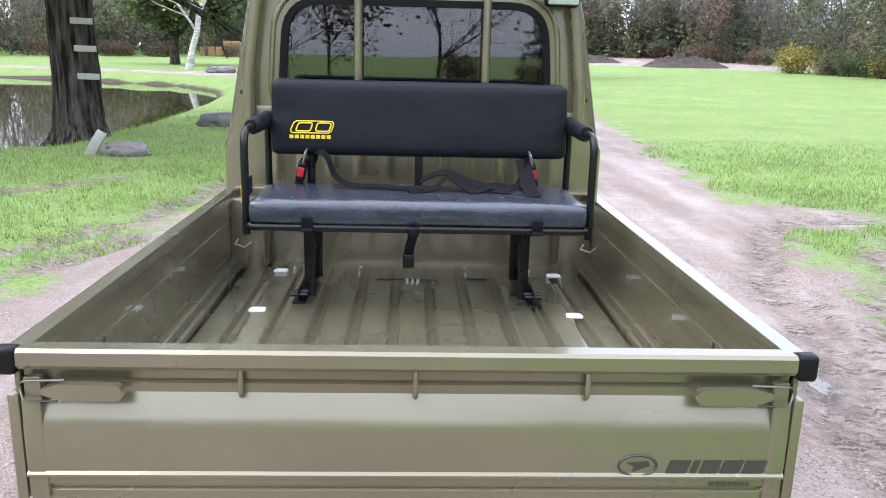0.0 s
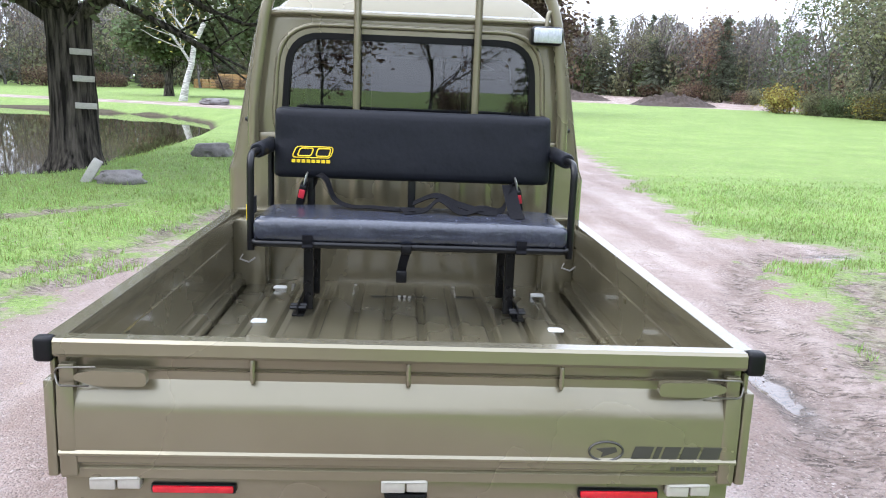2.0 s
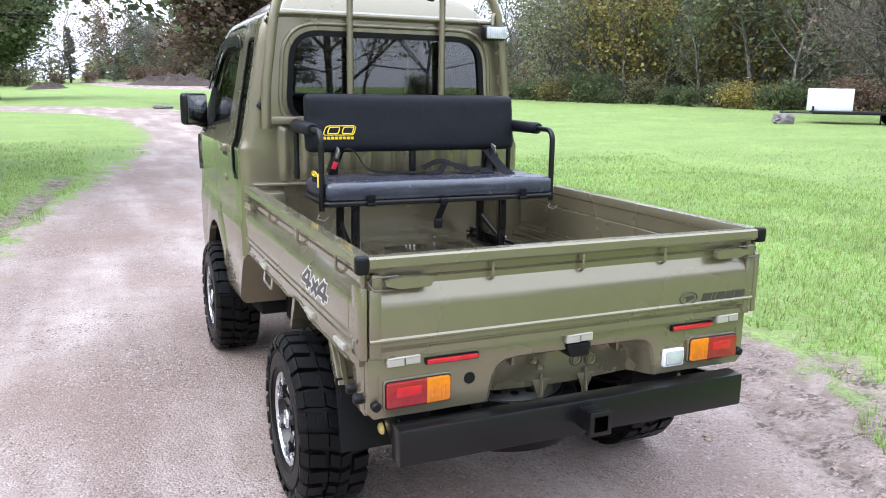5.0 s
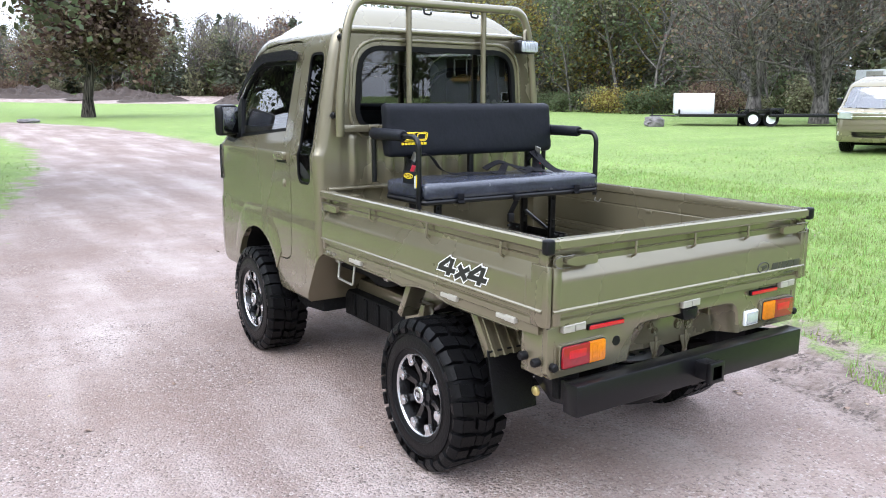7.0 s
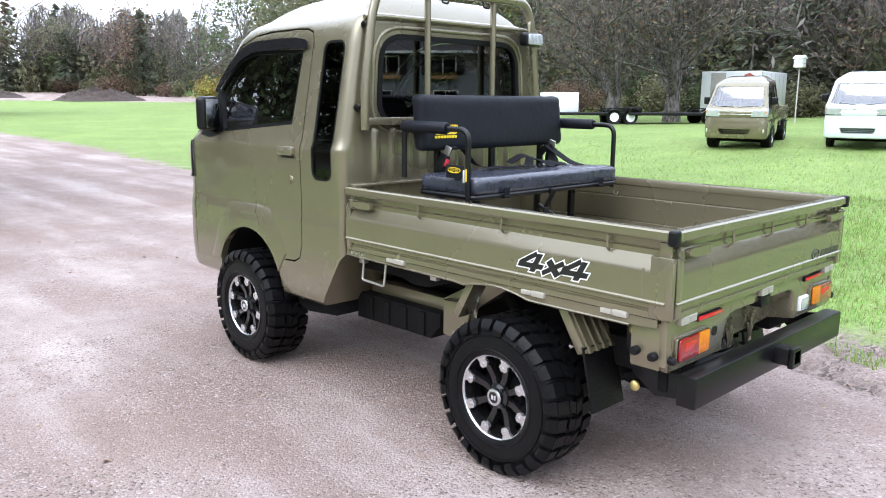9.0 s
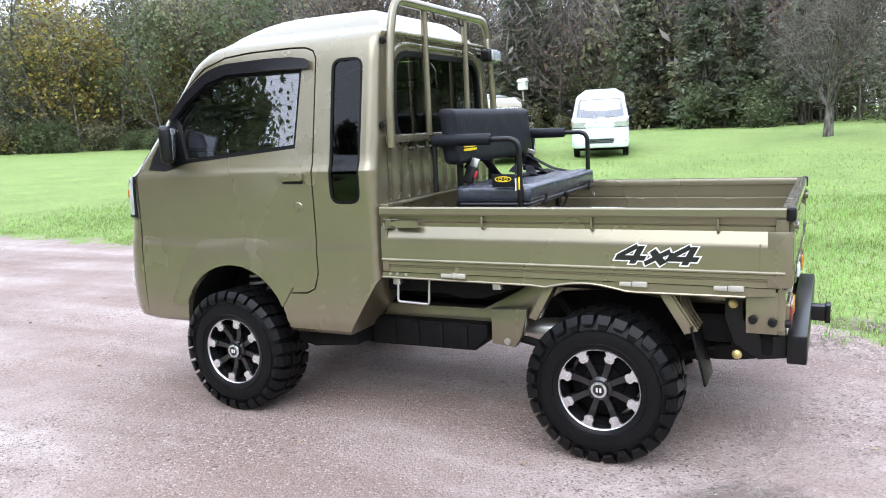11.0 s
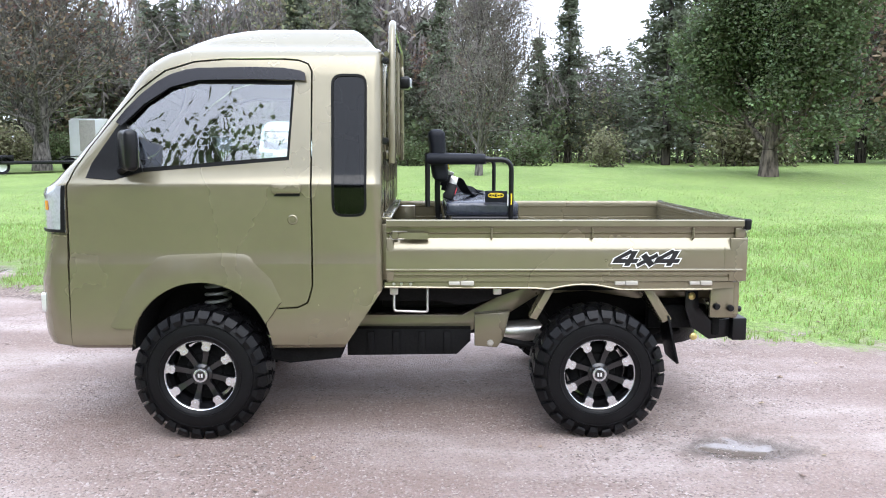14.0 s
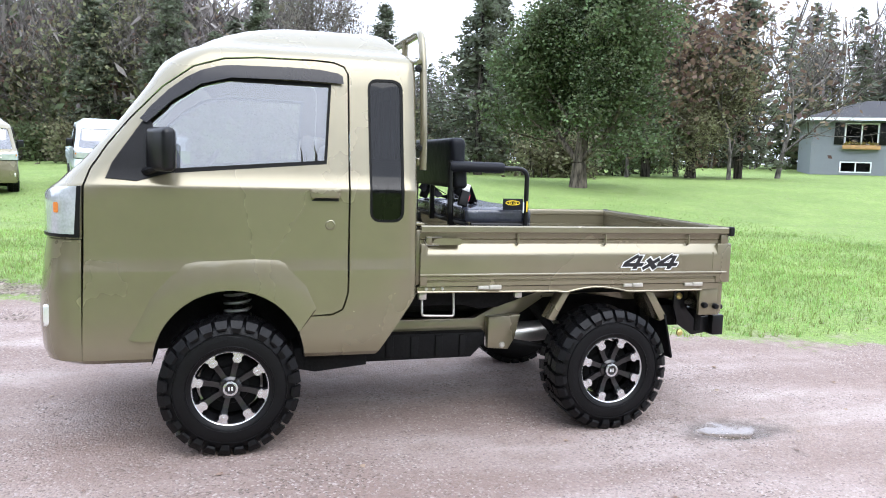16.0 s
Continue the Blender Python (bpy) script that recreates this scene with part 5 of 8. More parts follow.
        for y in (1.60, 1.68, 1.645):
            part("rail_bolt", lathe(B(), [(0, sx * 0.008), (0.007, sx * 0.007), (0.008, 0)], sx * 0.712, y, 0.742, "x", 8), M_STEEL, rail)


def build_rear(root, paint):
    """Panel below the tailgate with lamps, brackets and the tow bar."""
    v = prism(B(), [(-0.700, 0.748), (0.700, 0.748), (0.700, 0.590), (0.680, 0.568), (0.328, 0.569), (0.318, 0.610), (0.309, 0.650), (0.296, 0.680), (0.272, 0.697), (0.235, 0.702), (-0.215, 0.702), (-0.255, 0.697), (-0.284, 0.680), (-0.300, 0.650), (-0.309, 0.610), (-0.318, 0.569), (-0.680, 0.568), (-0.700, 0.590)], "y", 0.012, 0.040, 0.004)
    bmesh.ops.triangulate(v, faces=[f for f in v.faces if len(f.verts) > 4])
    val = part("rear_panel", v, paint, root, smooth=25)
    # smooth-cheeked recess for the plate
    mouth = [(-0.318, 0.569), (-0.309, 0.610), (-0.300, 0.650), (-0.284, 0.680), (-0.255, 0.697), (-0.215, 0.702), (0.0, 0.702), (0.235, 0.702), (0.272, 0.697), (0.296, 0.680), (0.309, 0.650), (0.318, 0.610), (0.328, 0.569)]
    ctr, rows = B(), []
    for j in range(9):
        t = j / 8
        ease = t * t * (3 - 2 * t)
        rows.append([ctr.verts.new((x - math.copysign(0.062 * t, x) if abs(x) > 0.1 else x, 0.013 + 0.092 * ease, z - (0.020 * t if z > 0.69 else 0.012 * t if z > 0.64 else 0.006 * t if z < 0.58 else 0))) for x, z in mouth])
    for A, C in zip(rows[:-1], rows[1:]):
        for j in range(len(mouth) - 1):
            ctr.faces.new((A[j], A[j + 1], C[j + 1], C[j]))
    low = [ctr.verts.new((x, 0.105, z)) for x, z in ((0.13, 0.556), (0.0, 0.552), (-0.13, 0.556))]
    ctr.faces.new(rows[-1] + low)
    bmesh.ops.triangulate(ctr, faces=[f for f in ctr.faces if len(f.verts) > 4])
    bmesh.ops.recalc_face_normals(ctr, faces=ctr.faces[:])
    part("recess_panel", ctr, paint, val, smooth=50)
    for sx in (-1, 1):
        side = B()
        box(side, *sorted((sx * 0.672, sx * 0.700)), 0.036, 0.150, 0.572, 0.735, 0.006)
        part("panel_side", side, paint, val)
        z0, z1 = 0.602, 0.682
        xs = (-0.648, -0.524, -0.447) if sx < 0 else (0.655, 0.527, 0.452)
        shape = lambda p0, p1, g, r: rounded([(p0, z0 - g), (p1, z0 - g + 0.003), (p1, z1 + g), (p0, z1 + g - 0.002)], r, 5)
        half = lambda p0, p1, r, keep: [p for p in shape(p0, p1, 0.0, r)]
        fr = prism(B(), shape(xs[0] + sx * 0.007, xs[2] - sx * 0.007, 0.007, 0.016), "y", -0.001, 0.020, 0.002)
        lamp = part("tail_lamp", fr, paint, val)
        rim = prism(B(), shape(xs[0] + sx * 0.003, xs[2] - sx * 0.003, 0.003, 0.013), "y", -0.0035, 0.010, 0.001)
        part("lamp_seal", rim, M_BLACK, lamp)
        whole = lambda: prism(B(), shape(xs[0], xs[2], 0.0, 0.012), "y", -0.010, 0.008, 0.004)
        r = carve(whole(), [("INTERSECT", box(B(), *sorted((xs[0] + sx * 0.02, xs[1])), -0.05, 0.05, 0.5, 0.8))])
        part("red_lens", r, M_RED, lamp, smooth=40)
        # inner stop area; the glow at its middle is put into a brighter red
        inner = prism(B(), rounded([(xs[0] - sx * 0.030, z0 + 0.032), (xs[1] + sx * 0.016, z0 + 0.034), (xs[1] + sx * 0.016, z1 - 0.018), (xs[0] - sx * 0.030, z1 - 0.018)], 0.006, 3), "y", -0.0112, -0.0095, 0.0008)
        part("stop_lens", inner, M_STOP, lamp)
        am = carve(whole(), [("INTERSECT", box(B(), *sorted((xs[1] - sx * 0.0012, xs[2] - sx * 0.02)), -0.05, 0.05, 0.5, 0.8))])
        part("amber_lens", am, M_AMBER, lamp, smooth=40)
        for k in range(5):
            xc = xs[1] - sx * (0.014 + 0.0115 * k)
            part("lens_rib", box(B(), xc - 0.002, xc + 0.002, -0.0112, -0.009, z0 + 0.014, z1 - 0.014, 0.0009), M_AMBER, lamp)
        crease = tube(B(), [(sx * 0.668, 0.011, 0.700), (sx * 0.668, 0.011, 0.588)], 0.0024, 6)
        part("panel_crease", crease, paint, val, smooth=60)
        x0, x1 = (-0.524, -0.350) if sx < 0 else (0.547, 0.372)
        rb = B()
        box(rb, *sorted((x0, x1)), 0.000, 0.015, 0.717, 0.738, 0.004)
        refl = part("reflector", rb, M_BLACK, val)
        rr = B()
        box(rr, *sorted((x0 - sx * 0.004, x1 + sx * 0.004)), -0.004, 0.004, 0.720, 0.735, 0.003)
        part("reflector_lens", rr, M_STOP, refl)
        for y in (0.0, 0.075):
            kn = lathe(B(), [(0, sx * 0.030), (0.012, sx * 0.029), (0.016, sx * 0.022), (0.016, 0.0)], sx * 0.698, 0.055 + y * 0.9, 0.622 + y * 0.1, "x", 14)
            part("buffer", kn, M_BLACK, val)
        bk = lathe(B(), [(0, -0.022), (0.011, -0.021), (0.015, -0.016), (0.015, 0.0)], sx * 0.676, 0.012, 0.612, "y", 14)
        part("buffer", bk, M_BLACK, val)
    hx = ((-0.645, -0.537), (-0.048, 0.055), (0.560, 0.660))
    for x0, x1 in hx:
        h = B()
        q = x0 + (x1 - x0) * 0.5
        box(h, x0, q - 0.002, -0.008, 0.012, 0.728, 0.753, 0.002)
        box(h, q + 0.002, x1 - 0.006, -0.007, 0.012, 0.730, 0.755, 0.002)
        tube(h, [(x0 + 0.004, -0.007, 0.752), (x1 - 0.010, -0.006, 0.754)], 0.0035, 8)
        part("gate_hinge", h, M_PLATE, val, "pale painted hinge")
    rev = B()
    box(rev, 0.346, 0.434, 0.000, 0.018, 0.592, 0.656, 0.008)
    rv = part("reversing_lamp", rev, M_WHITE, val)
    ri = B()
    box(ri, 0.354, 0.426, -0.005, 0.004, 0.600, 0.648, 0.006)
    part("clear_lens", ri, M_CLEARL, rv)
    hole = lathe(B(), [(0, -0.002), (0.018, -0.002), (0.02, 0.004)], -0.376, 0.012, 0.655, "y", 20)
    part("round_plug", hole, M_BLACK, val)
    pl = prism(B(), rounded([(-0.044, 0.722), (0.052, 0.722), (0.040, 0.676), (-0.028, 0.676)], 0.01), "y", 0.000, 0.060, 0.006)
    part("plate_lamp", pl, M_BLACK, val)
    for x in (-0.075, 0.098):
        br = prism(B(), [(x - 0.034, 0.580), (x + 0.034, 0.580), (x + 0.026, 0.560), (x + 0.013, 0.530), (x + 0.012, 0.500), (x - 0.012, 0.500), (x - 0.013, 0.530), (x - 0.026, 0.560)], "y", 0.093, 0.099, 0.001)
        tube(br, [(x, 0.094, 0.600), (x, 0.091, 0.520)], 0.006, 6)
        part("plate_bracket", br, paint, val)
    for x, z, r in ((-0.100, 0.644, 0.014), (-0.076, 0.620, 0.014), (0.062, 0.628, 0.022), (0.122, 0.622, 0.022), (0.100, 0.660, 0.015)):
        b = lathe(B(), [(r * 0.42, 0.002), (r * 0.45, -0.005), (r * 0.62, -0.006), (r * 0.7, -0.002), (r * 0.9, -0.002), (r, -0.006), (r * 1.12, 0.002)], x, 0.104, z, "y", 16)
        bolt = part("panel_bolt", b, paint, val, smooth=40)
        part("bolt_hole", lathe(B(), [(0, -0.0012), (r * 0.43, -0.0012)], x, 0.104, z, "y", 12), M_BLACK if r < 0.013 else paint, bolt)
    for x in (-0.195, 0.205):
        ti = B()
        box(ti, x - 0.006, x + 0.006, 0.070, 0.106, 0.650, 0.696, 0.003)
        part("tie_lug", ti, paint, val)
    # tow bar
    tb = B()
    box(tb, -0.628, 0.642, -0.064, 0.008, 0.442, 0.556, 0.008)
    bar = part("tow_bar", tb, M_STEELBLK, root, smooth=30)
    rc = carve(box(B(), -0.030, 0.036, -0.135, 0.02, 0.472, 0.538, 0.004), [("DIFFERENCE", box(B(), -0.022, 0.028, -0.2, -0.03, 0.480, 0.530))])
    part("hitch_receiver", rc, M_STEELBLK, bar, smooth=30)
    co = carve(box(B(), -0.037, 0.043, -0.140, -0.118, 0.465, 0.545, 0.004), [("DIFFERENCE", box(B(), -0.022, 0.028, -0.2, 0.0, 0.480, 0.530))])
    part("receiver_collar", co, M_STEELBLK, bar, smooth=30)
    for sx in (-1, 1):
        ar = prism(B(), [(0.005, 0.545), (0.005, 0.455), (0.11, 0.44), (0.20, 0.50), (0.235, 0.60), (0.235, 0.70), (0.175, 0.70), (0.165, 0.60), (0.10, 0.53)], "x", sx * 0.575, sx * 0.590, 0.001)
        part("tow_arm", ar, M_STEELBLK, bar)
        for py, pz in ((0.19, 0.455), (0.205, 0.66)):
            bo = lathe(B(), [(0, sx * 0.014), (0.010, sx * 0.013), (0.018, sx * 0.008), (0.020, 0)], sx * 0.590, py, pz, "x", 10)
            part("yellow_zinc_bolt", bo, M_BRASS, bar, "yellow zinc bolt")


M_BRASS = mat("yellow_zinc", (0.62, 0.50, 0.20), 0.4, 0.8, 0.2, 20)


def build_wheel(cy, sx, parent, hub_x=0.772, lug_seed=0):
    """Mud tyre and black eight-spoke rim; sx tells the side."""
    R, cz, rng = 0.314, 0.314, random.Random(lug_seed)
    X = lambda a: sx * (hub_x + a)
    w = -0.205
    prof = [(0.168, 0.008), (0.176, 0.016), (0.200, 0.024), (0.240, 0.022), (0.272, 0.012), (0.287, -0.002), (0.293, -0.020), (0.296, -0.10), (0.293, -0.18), (0.287, -0.20), (0.272, -0.215), (0.23, -0.225), (0.172, -0.212), (0.166, -0.2)]
    t = lathe(B(), [(r, sx * a) for r, a in prof], sx * hub_x, cy, cz, "x", 64)
    def lug(t0, t1, a0, a1, r0, r1, skew=0.0):
        vs = []
        for rr in (r0, r1):
            sh = 0.0 if rr == r0 else 0.012
            for tt, aa in ((t0 + sh, a0), (t1 - sh, a0), (t1 - sh + skew, a1), (t0 + sh + skew, a1)):
                vs.append(t.verts.new((X(aa), cy + rr * math.cos(tt), cz + rr * math.sin(tt))))
        fs = [t.faces.new([vs[k] for k in q]) for q in ((4, 5, 6, 7), (0, 1, 5, 4), (1, 2, 6, 5), (2, 3, 7, 6), (3, 0, 4, 7))]
        bmesh.ops.recalc_face_normals(t, faces=fs)
    n = 28
    for i in range(n):
        a = 2 * math.pi * i / n
        s = 2 * math.pi / n
        long = 0.062 if i % 2 else 0.050
        lug(a, a + s * 0.80, 0.004, -long, 0.280, R, 0.03)
        lug(a + s * 0.5, a + s * 1.30, -0.204, -0.204 + long, 0.280, R, 0.03)
        lug(a + s * 0.15, a + s * 0.90, -0.068, -0.103, 0.288, R - 0.001, 0.05)
        lug(a + s * 0.45, a + s * 1.20, -0.107, -0.142, 0.288, R - 0.001, -0.05)
        # shoulder lugs running down the wall
        far = 0.258 if i % 2 else 0.270
        rings = []
        for rr, aa, hw in ((R - 0.001, 0.000, 0.38), (0.296, 0.014, 0.38), (0.281, 0.021, 0.34), (far, 0.0235, 0.26)):
            ring = []
            for q, lift in ((-1.12, -0.010), (-1, 0.007 if rr != far else 0.001), (1, 0.007 if rr != far else 0.001), (1.12, -0.010)):
                tt = a + s * 0.40 + q * s * hw
                ring.append(t.verts.new((X(aa + lift), cy + rr * math.cos(tt), cz + rr * math.sin(tt))))
            rings.append(ring)
        fs = [t.faces.new((A[j], A[j + 1], C[j + 1], C[j])) for A, C in zip(rings[:-1], rings[1:]) for j in range(3)]
        bmesh.ops.recalc_face_normals(t, faces=fs)
    lathe(t, [(0.246, sx * 0.019), (0.248, sx * 0.0245), (0.251, sx * 0.0245), (0.253, sx * 0.018)], sx * hub_x, cy, cz, "x", 64)
    lathe(t, [(0.190, sx * 0.019), (0.192, sx * 0.0255), (0.196, sx * 0.0265), (0.199, sx * 0.022)], sx * hub_x, cy, cz, "x", 64)
    wh = part("wheel", lathe(B(), [(0.171, sx * 0.012), (0.168, sx * 0.010), (0.160, -sx * 0.02), (0.150, -sx * 0.05), (0.150, -sx * 0.19), (0.168, -sx * 0.205)], sx * hub_x, cy, cz, "x", 48), M_RIMBLK, parent, smooth=40)
    part("tyre", t, M_RUBBER, wh, "black mud-terrain tyre", smooth=30)
    lip = lathe(B(), [(0.1640, sx * 0.004), (0.1662, sx * 0.0120), (0.1695, sx * 0.0140), (0.172, sx * 0.009)], sx * hub_x, cy, cz, "x", 56)
    part("rim_lip", lip, M_MACHINED, wh, "polished rim lip", smooth=60)
    drum = lathe(B(), [(0.02, -sx * 0.055), (0.085, -sx * 0.055), (0.092, -sx * 0.070), (0.128, -sx * 0.074), (0.136, -sx * 0.080), (0.136, -sx * 0.150)], sx * hub_x, cy, cz, "x", 32)
    part("brake_drum", drum, M_UNDER, wh, "dull black brake drum")
    spin = (0.217, 0.55, 0.332, 0.10)[lug_seed % 4]
    for i in range(8):
        a = spin + 2 * math.pi * i / 8
        ca, sa = math.cos(a), math.sin(a)
        def P(r, q, d):
            return (X(d), cy + r * ca - q * sa, cz + r * sa + q * ca)
        sp = B()
        rows = []
        for r, hw, d in ((0.030, 0.0145, -0.014), (0.075, 0.0150, -0.022), (0.112, 0.0165, -0.014), (0.160, 0.022, 0.000)):
            rows.append([sp.verts.new(P(r, q, d + e)) for q, e in ((-hw, -0.03), (-hw * 0.8, 0), (hw * 0.8, 0), (hw, -0.03))])
        for A, C in zip(rows[:-1], rows[1:]):
            for j in range(3):
                sp.faces.new((A[j], A[j + 1], C[j + 1], C[j]))
        bmesh.ops.recalc_face_normals(sp, faces=sp.faces[:])
        part("spoke", sp, M_RIMBLK, wh, smooth=30)
        tab = B()
        pr = [(0.1225, -0.0105), (0.1225, 0.0105), (0.131, 0.0195), (0.140, 0.0205), (0.149, 0.0165), (0.1640, 0.0270), (0.1665, 0.0), (0.1640, -0.0270), (0.149, -0.0165), (0.140, -0.0205), (0.131, -0.0195)]
        va, vb = [tab.verts.new(P(r, q, -0.004)) for r, q in pr], [tab.verts.new(P(r, q, 0.0095)) for r, q in pr]
        tab.faces.new(vb)
        for j in range(len(pr)):
            tab.faces.new((va[j], va[(j + 1) % len(pr)], vb[(j + 1) % len(pr)], vb[j]))
        bmesh.ops.recalc_face_normals(tab, faces=tab.faces[:])
        lathe(tab, [(0, sx * 0.0145), (0.005, sx * 0.014), (0.006, sx * 0.009)], X(0), cy + 0.138 * ca, cz + 0.138 * sa, "x", 6)
        part("spoke_tab", tab, M_MACHINED, wh, "machined alloy spoke tip", smooth=20)
    hub = lathe(B(), [(0, sx * 0.012), (0.030, sx * 0.012), (0.034, sx * 0.009), (0.037, sx * -0.004), (0.050, -sx * 0.012), (0.055, -sx * 0.03)], sx * hub_x, cy, cz, "x", 28)
    part("hub_boss", hub, M_RIMBLK, wh)
    capr = lathe(B(), [(0.023, sx * 0.0125), (0.024, sx * 0.0150), (0.033, sx * 0.0130), (0.035, sx * 0.009)], sx * hub_x, cy, cz, "x", 28)
    part("centre_ring", capr, M_MACHINED, wh)
    em = B()
    for q in (-0.007, 0.007):
        box(em, *sorted((X(0.012), X(0.0142))), cy + q - 0.004, cy + q + 0.004, cz - 0.009, cz + 0.009)
    part("cap_mark", em, M_CHROME, wh)
    for i in range(4):
        a = spin + 0.4 + math.pi / 2 * i
        nut = lathe(B(), [(0, sx * 0.004), (0.008, sx * 0.003), (0.009, -sx * 0.02)], sx * hub_x, cy + 0.043 * math.cos(a), cz + 0.043 * math.sin(a), "x", 6)
        part("wheel_nut", nut, M_RIMBLK, wh)
    return wh


def build_under(root, paint):
    for sx in (-1, 1):
        c = prism(B(), [(0.05, 0.70), (0.05, 0.62), (0.45, 0.62), (0.70, 0.66), (0.95, 0.64), (1.12, 0.53), (1.30, 0.45), (2.2, 0.45), (2.2, 0.535), (1.34, 0.535), (1.18, 0.62), (1.02, 0.72), (0.70, 0.735), (0.45, 0.70)], "x", sx * 0.36, sx * 0.44, 0.004)
        bmesh.ops.triangulate(c, faces=[f for f in c.faces if len(f.verts) > 4])
        part("chassis_rail", c, paint, root)
        g = prism(B(), [(1.10, 0.56), (1.28, 0.55), (1.28, 0.385), (1.165, 0.375), (1.13, 0.43)], "x", sx * 0.44, sx * 0.50, 0.006)
        part("spring_hanger", g, paint, root)
        b = lathe(B(), [(0, sx * 0.010), (0.012, sx * 0.009), (0.018, 0)], sx * 0.50, 1.20, 0.40, "x", 10)
        part("hanger_bolt", b, M_PLATE, root)
        st = prism(B(), [(0.905, 0.715), (0.945, 0.715), (1.025, 0.572), (0.990, 0.560)], "x", sx * 0.60, sx * 0.69, 0.004)
        part("bed_strut", st, paint, root)
        pan = B()
        pp = [(0.480, 0.715), (0.435, 0.715), (0.335, 0.560), (0.375, 0.545)]
        prism(pan, pp, "x", sx * 0.50, sx * 0.69, 0.004)
        for q in range(4):
            x = 0.53 + 0.045 * q
            prism(pan, [(0.452, 0.713), (0.425, 0.713), (0.326, 0.560), (0.350, 0.552)], "x", sx * (x - 0.008), sx * (x + 0.008))
        part("splash_panel", pan, paint, root)
        fl = prism(B(), [(0.355, 0.58), (0.345, 0.58), (0.290, 0.345), (0.300, 0.340)], "x", sx * 0.50, sx * 0.695, 0.001)
        part("mud_flap", fl, M_RUBBER, root, "black rubber mud flap")
        spr = tube(B(), [(sx * 0.46, 1.20, 0.42), (sx * 0.46, 0.95, 0.37), (sx * 0.46, 0.70, 0.355), (sx * 0.46, 0.45, 0.38), (sx * 0.46, 0.22, 0.46)], 0.018, 6)
        part("leaf_spring", spr, M_UNDER, root)
        sh = tube(B(), [(sx * 0.40, 0.80, 0.36), (sx * 0.36, 1.0, 0.62)], 0.028, 10)
        part("shock_absorber", sh, M_UNDER, root)
        coil = tube(B(), [(sx * 0.56 + 0.058 * math.cos(t), 2.56 + 0.058 * math.sin(t), 0.54 + 0.0062 * t) for t in (0.4 * j for j in range(84))], 0.0085, 6)
        part("coil_spring", coil, M_SPRING, root)
        strut = tube(B(), [(sx * 0.56, 2.56, 0.36), (sx * 0.56, 2.56, 0.80)], 0.024, 10)
        part("suspension_strut", strut, M_UNDER, root)
    ax = tube(B(), [(-0.62, 0.70, 0.314), (-0.15, 0.70, 0.314), (-0.10, 0.70, 0.314), (0.10, 0.70, 0.314), (0.15, 0.70, 0.314), (0.62, 0.70, 0.314)], [0.035, 0.035, 0.10, 0.10, 0.035, 0.035], 12)
    part("rear_axle", ax, M_UNDER, root)
    fx = tube(B(), [(-0.62, 2.60, 0.314), (0.62, 2.60, 0.314)], 0.03, 10)
    part("front_axle", fx, M_UNDER, root)
    pr = tube(B(), [(0.0, 0.75, 0.34), (0.0, 2.3, 0.42)], 0.03, 10)
    part("prop_shaft", pr, M_UNDER, root)
    tk = prism(B(), [(1.30, 0.475), (1.30, 0.41), (1.37, 0.340), (1.93, 0.335), (1.93, 0.475)], "x", -0.50, -0.15, 0.012)
    for q in range(4):
        box(tk, -0.512, -0.49, 1.40 + 0.13 * q, 1.44 + 0.13 * q, 0.350, 0.465, 0.008)
    part("fuel_tank", tk, M_UNDER, root)
    tray = prism(B(), [(1.95, 0.45), (1.95, 0.355), (2.20, 0.33), (2.30, 0.35), (2.30, 0.45)], "x", -0.62, 0.62, 0.006)
    part("under_tray", tray, M_UNDER, root)
    inn = B()
    box(inn, -0.36, 0.36, 1.0, 1.76, 0.56, 0.735, 0.01)
    prism(inn, [(1.76, 0.735), (1.02, 0.735), (1.06, 0.695), (1.27, 0.625), (1.37, 0.618), (1.46, 0.640), (1.76, 0.640)], "x", -0.60, -0.57, 0.004)
    # lengthwise plate added to block the light gap under the bed
    box(inn, -0.30, -0.27, 0.12, 1.9, 0.42, 0.70, 0.01)
    box(inn, -0.55, 0.55, 0.15, 1.0, 0.68, 0.735, 0.008)
    part("bed_underframe", inn, M_UNDER, root)
    mf = tube(B(), [(-0.34, 0.78, 0.445), (-0.34, 0.86, 0.44), (-0.34, 1.10, 0.425), (-0.34, 1.15, 0.425)], [0.04, 0.058, 0.058, 0.05], 16)
    part("muffler", mf, M_STEEL, root, "silver exhaust muffler")
    lp = tube(B(), bend([(-0.64, 1.683, 0.715), (-0.655, 1.683, 0.600), (-0.655, 1.520, 0.594), (-0.64, 1.520, 0.715)], 0.015), 0.0065, 8)
    part("step_loop", lp, M_STEEL, root, smooth=60)
    for y in (1.683, 1.18):
        bk = B()
        box(bk, -0.66, -0.63, y - 0.02, y + 0.02, 0.680, 0.715, 0.004)
        part("loop_bracket", bk, M_STEEL, root)
    sp = lathe(B(), [(0.0, 0.02), (0.05, 0.022), (0.11, 0.045), (0.150, 0.043), (0.172, 0.030), (0.19, 0.035), (0.20, 0.045)], -0.11, 0.28, 0.475, "z", 40)
    spare = part("spare_wheel", sp, M_STEEL, root, "silver steel spare wheel under the bed", smooth=40)
    st = lathe(B(), [(0.198, 0.04), (0.22, 0.048), (0.26, 0.02), (0.272, -0.04), (0.255, -0.10), (0.17, -0.10)], -0.11, 0.30, 0.460, "z", 40)
    part("spare_tyre", st, M_RUBBER, spare, smooth=50)
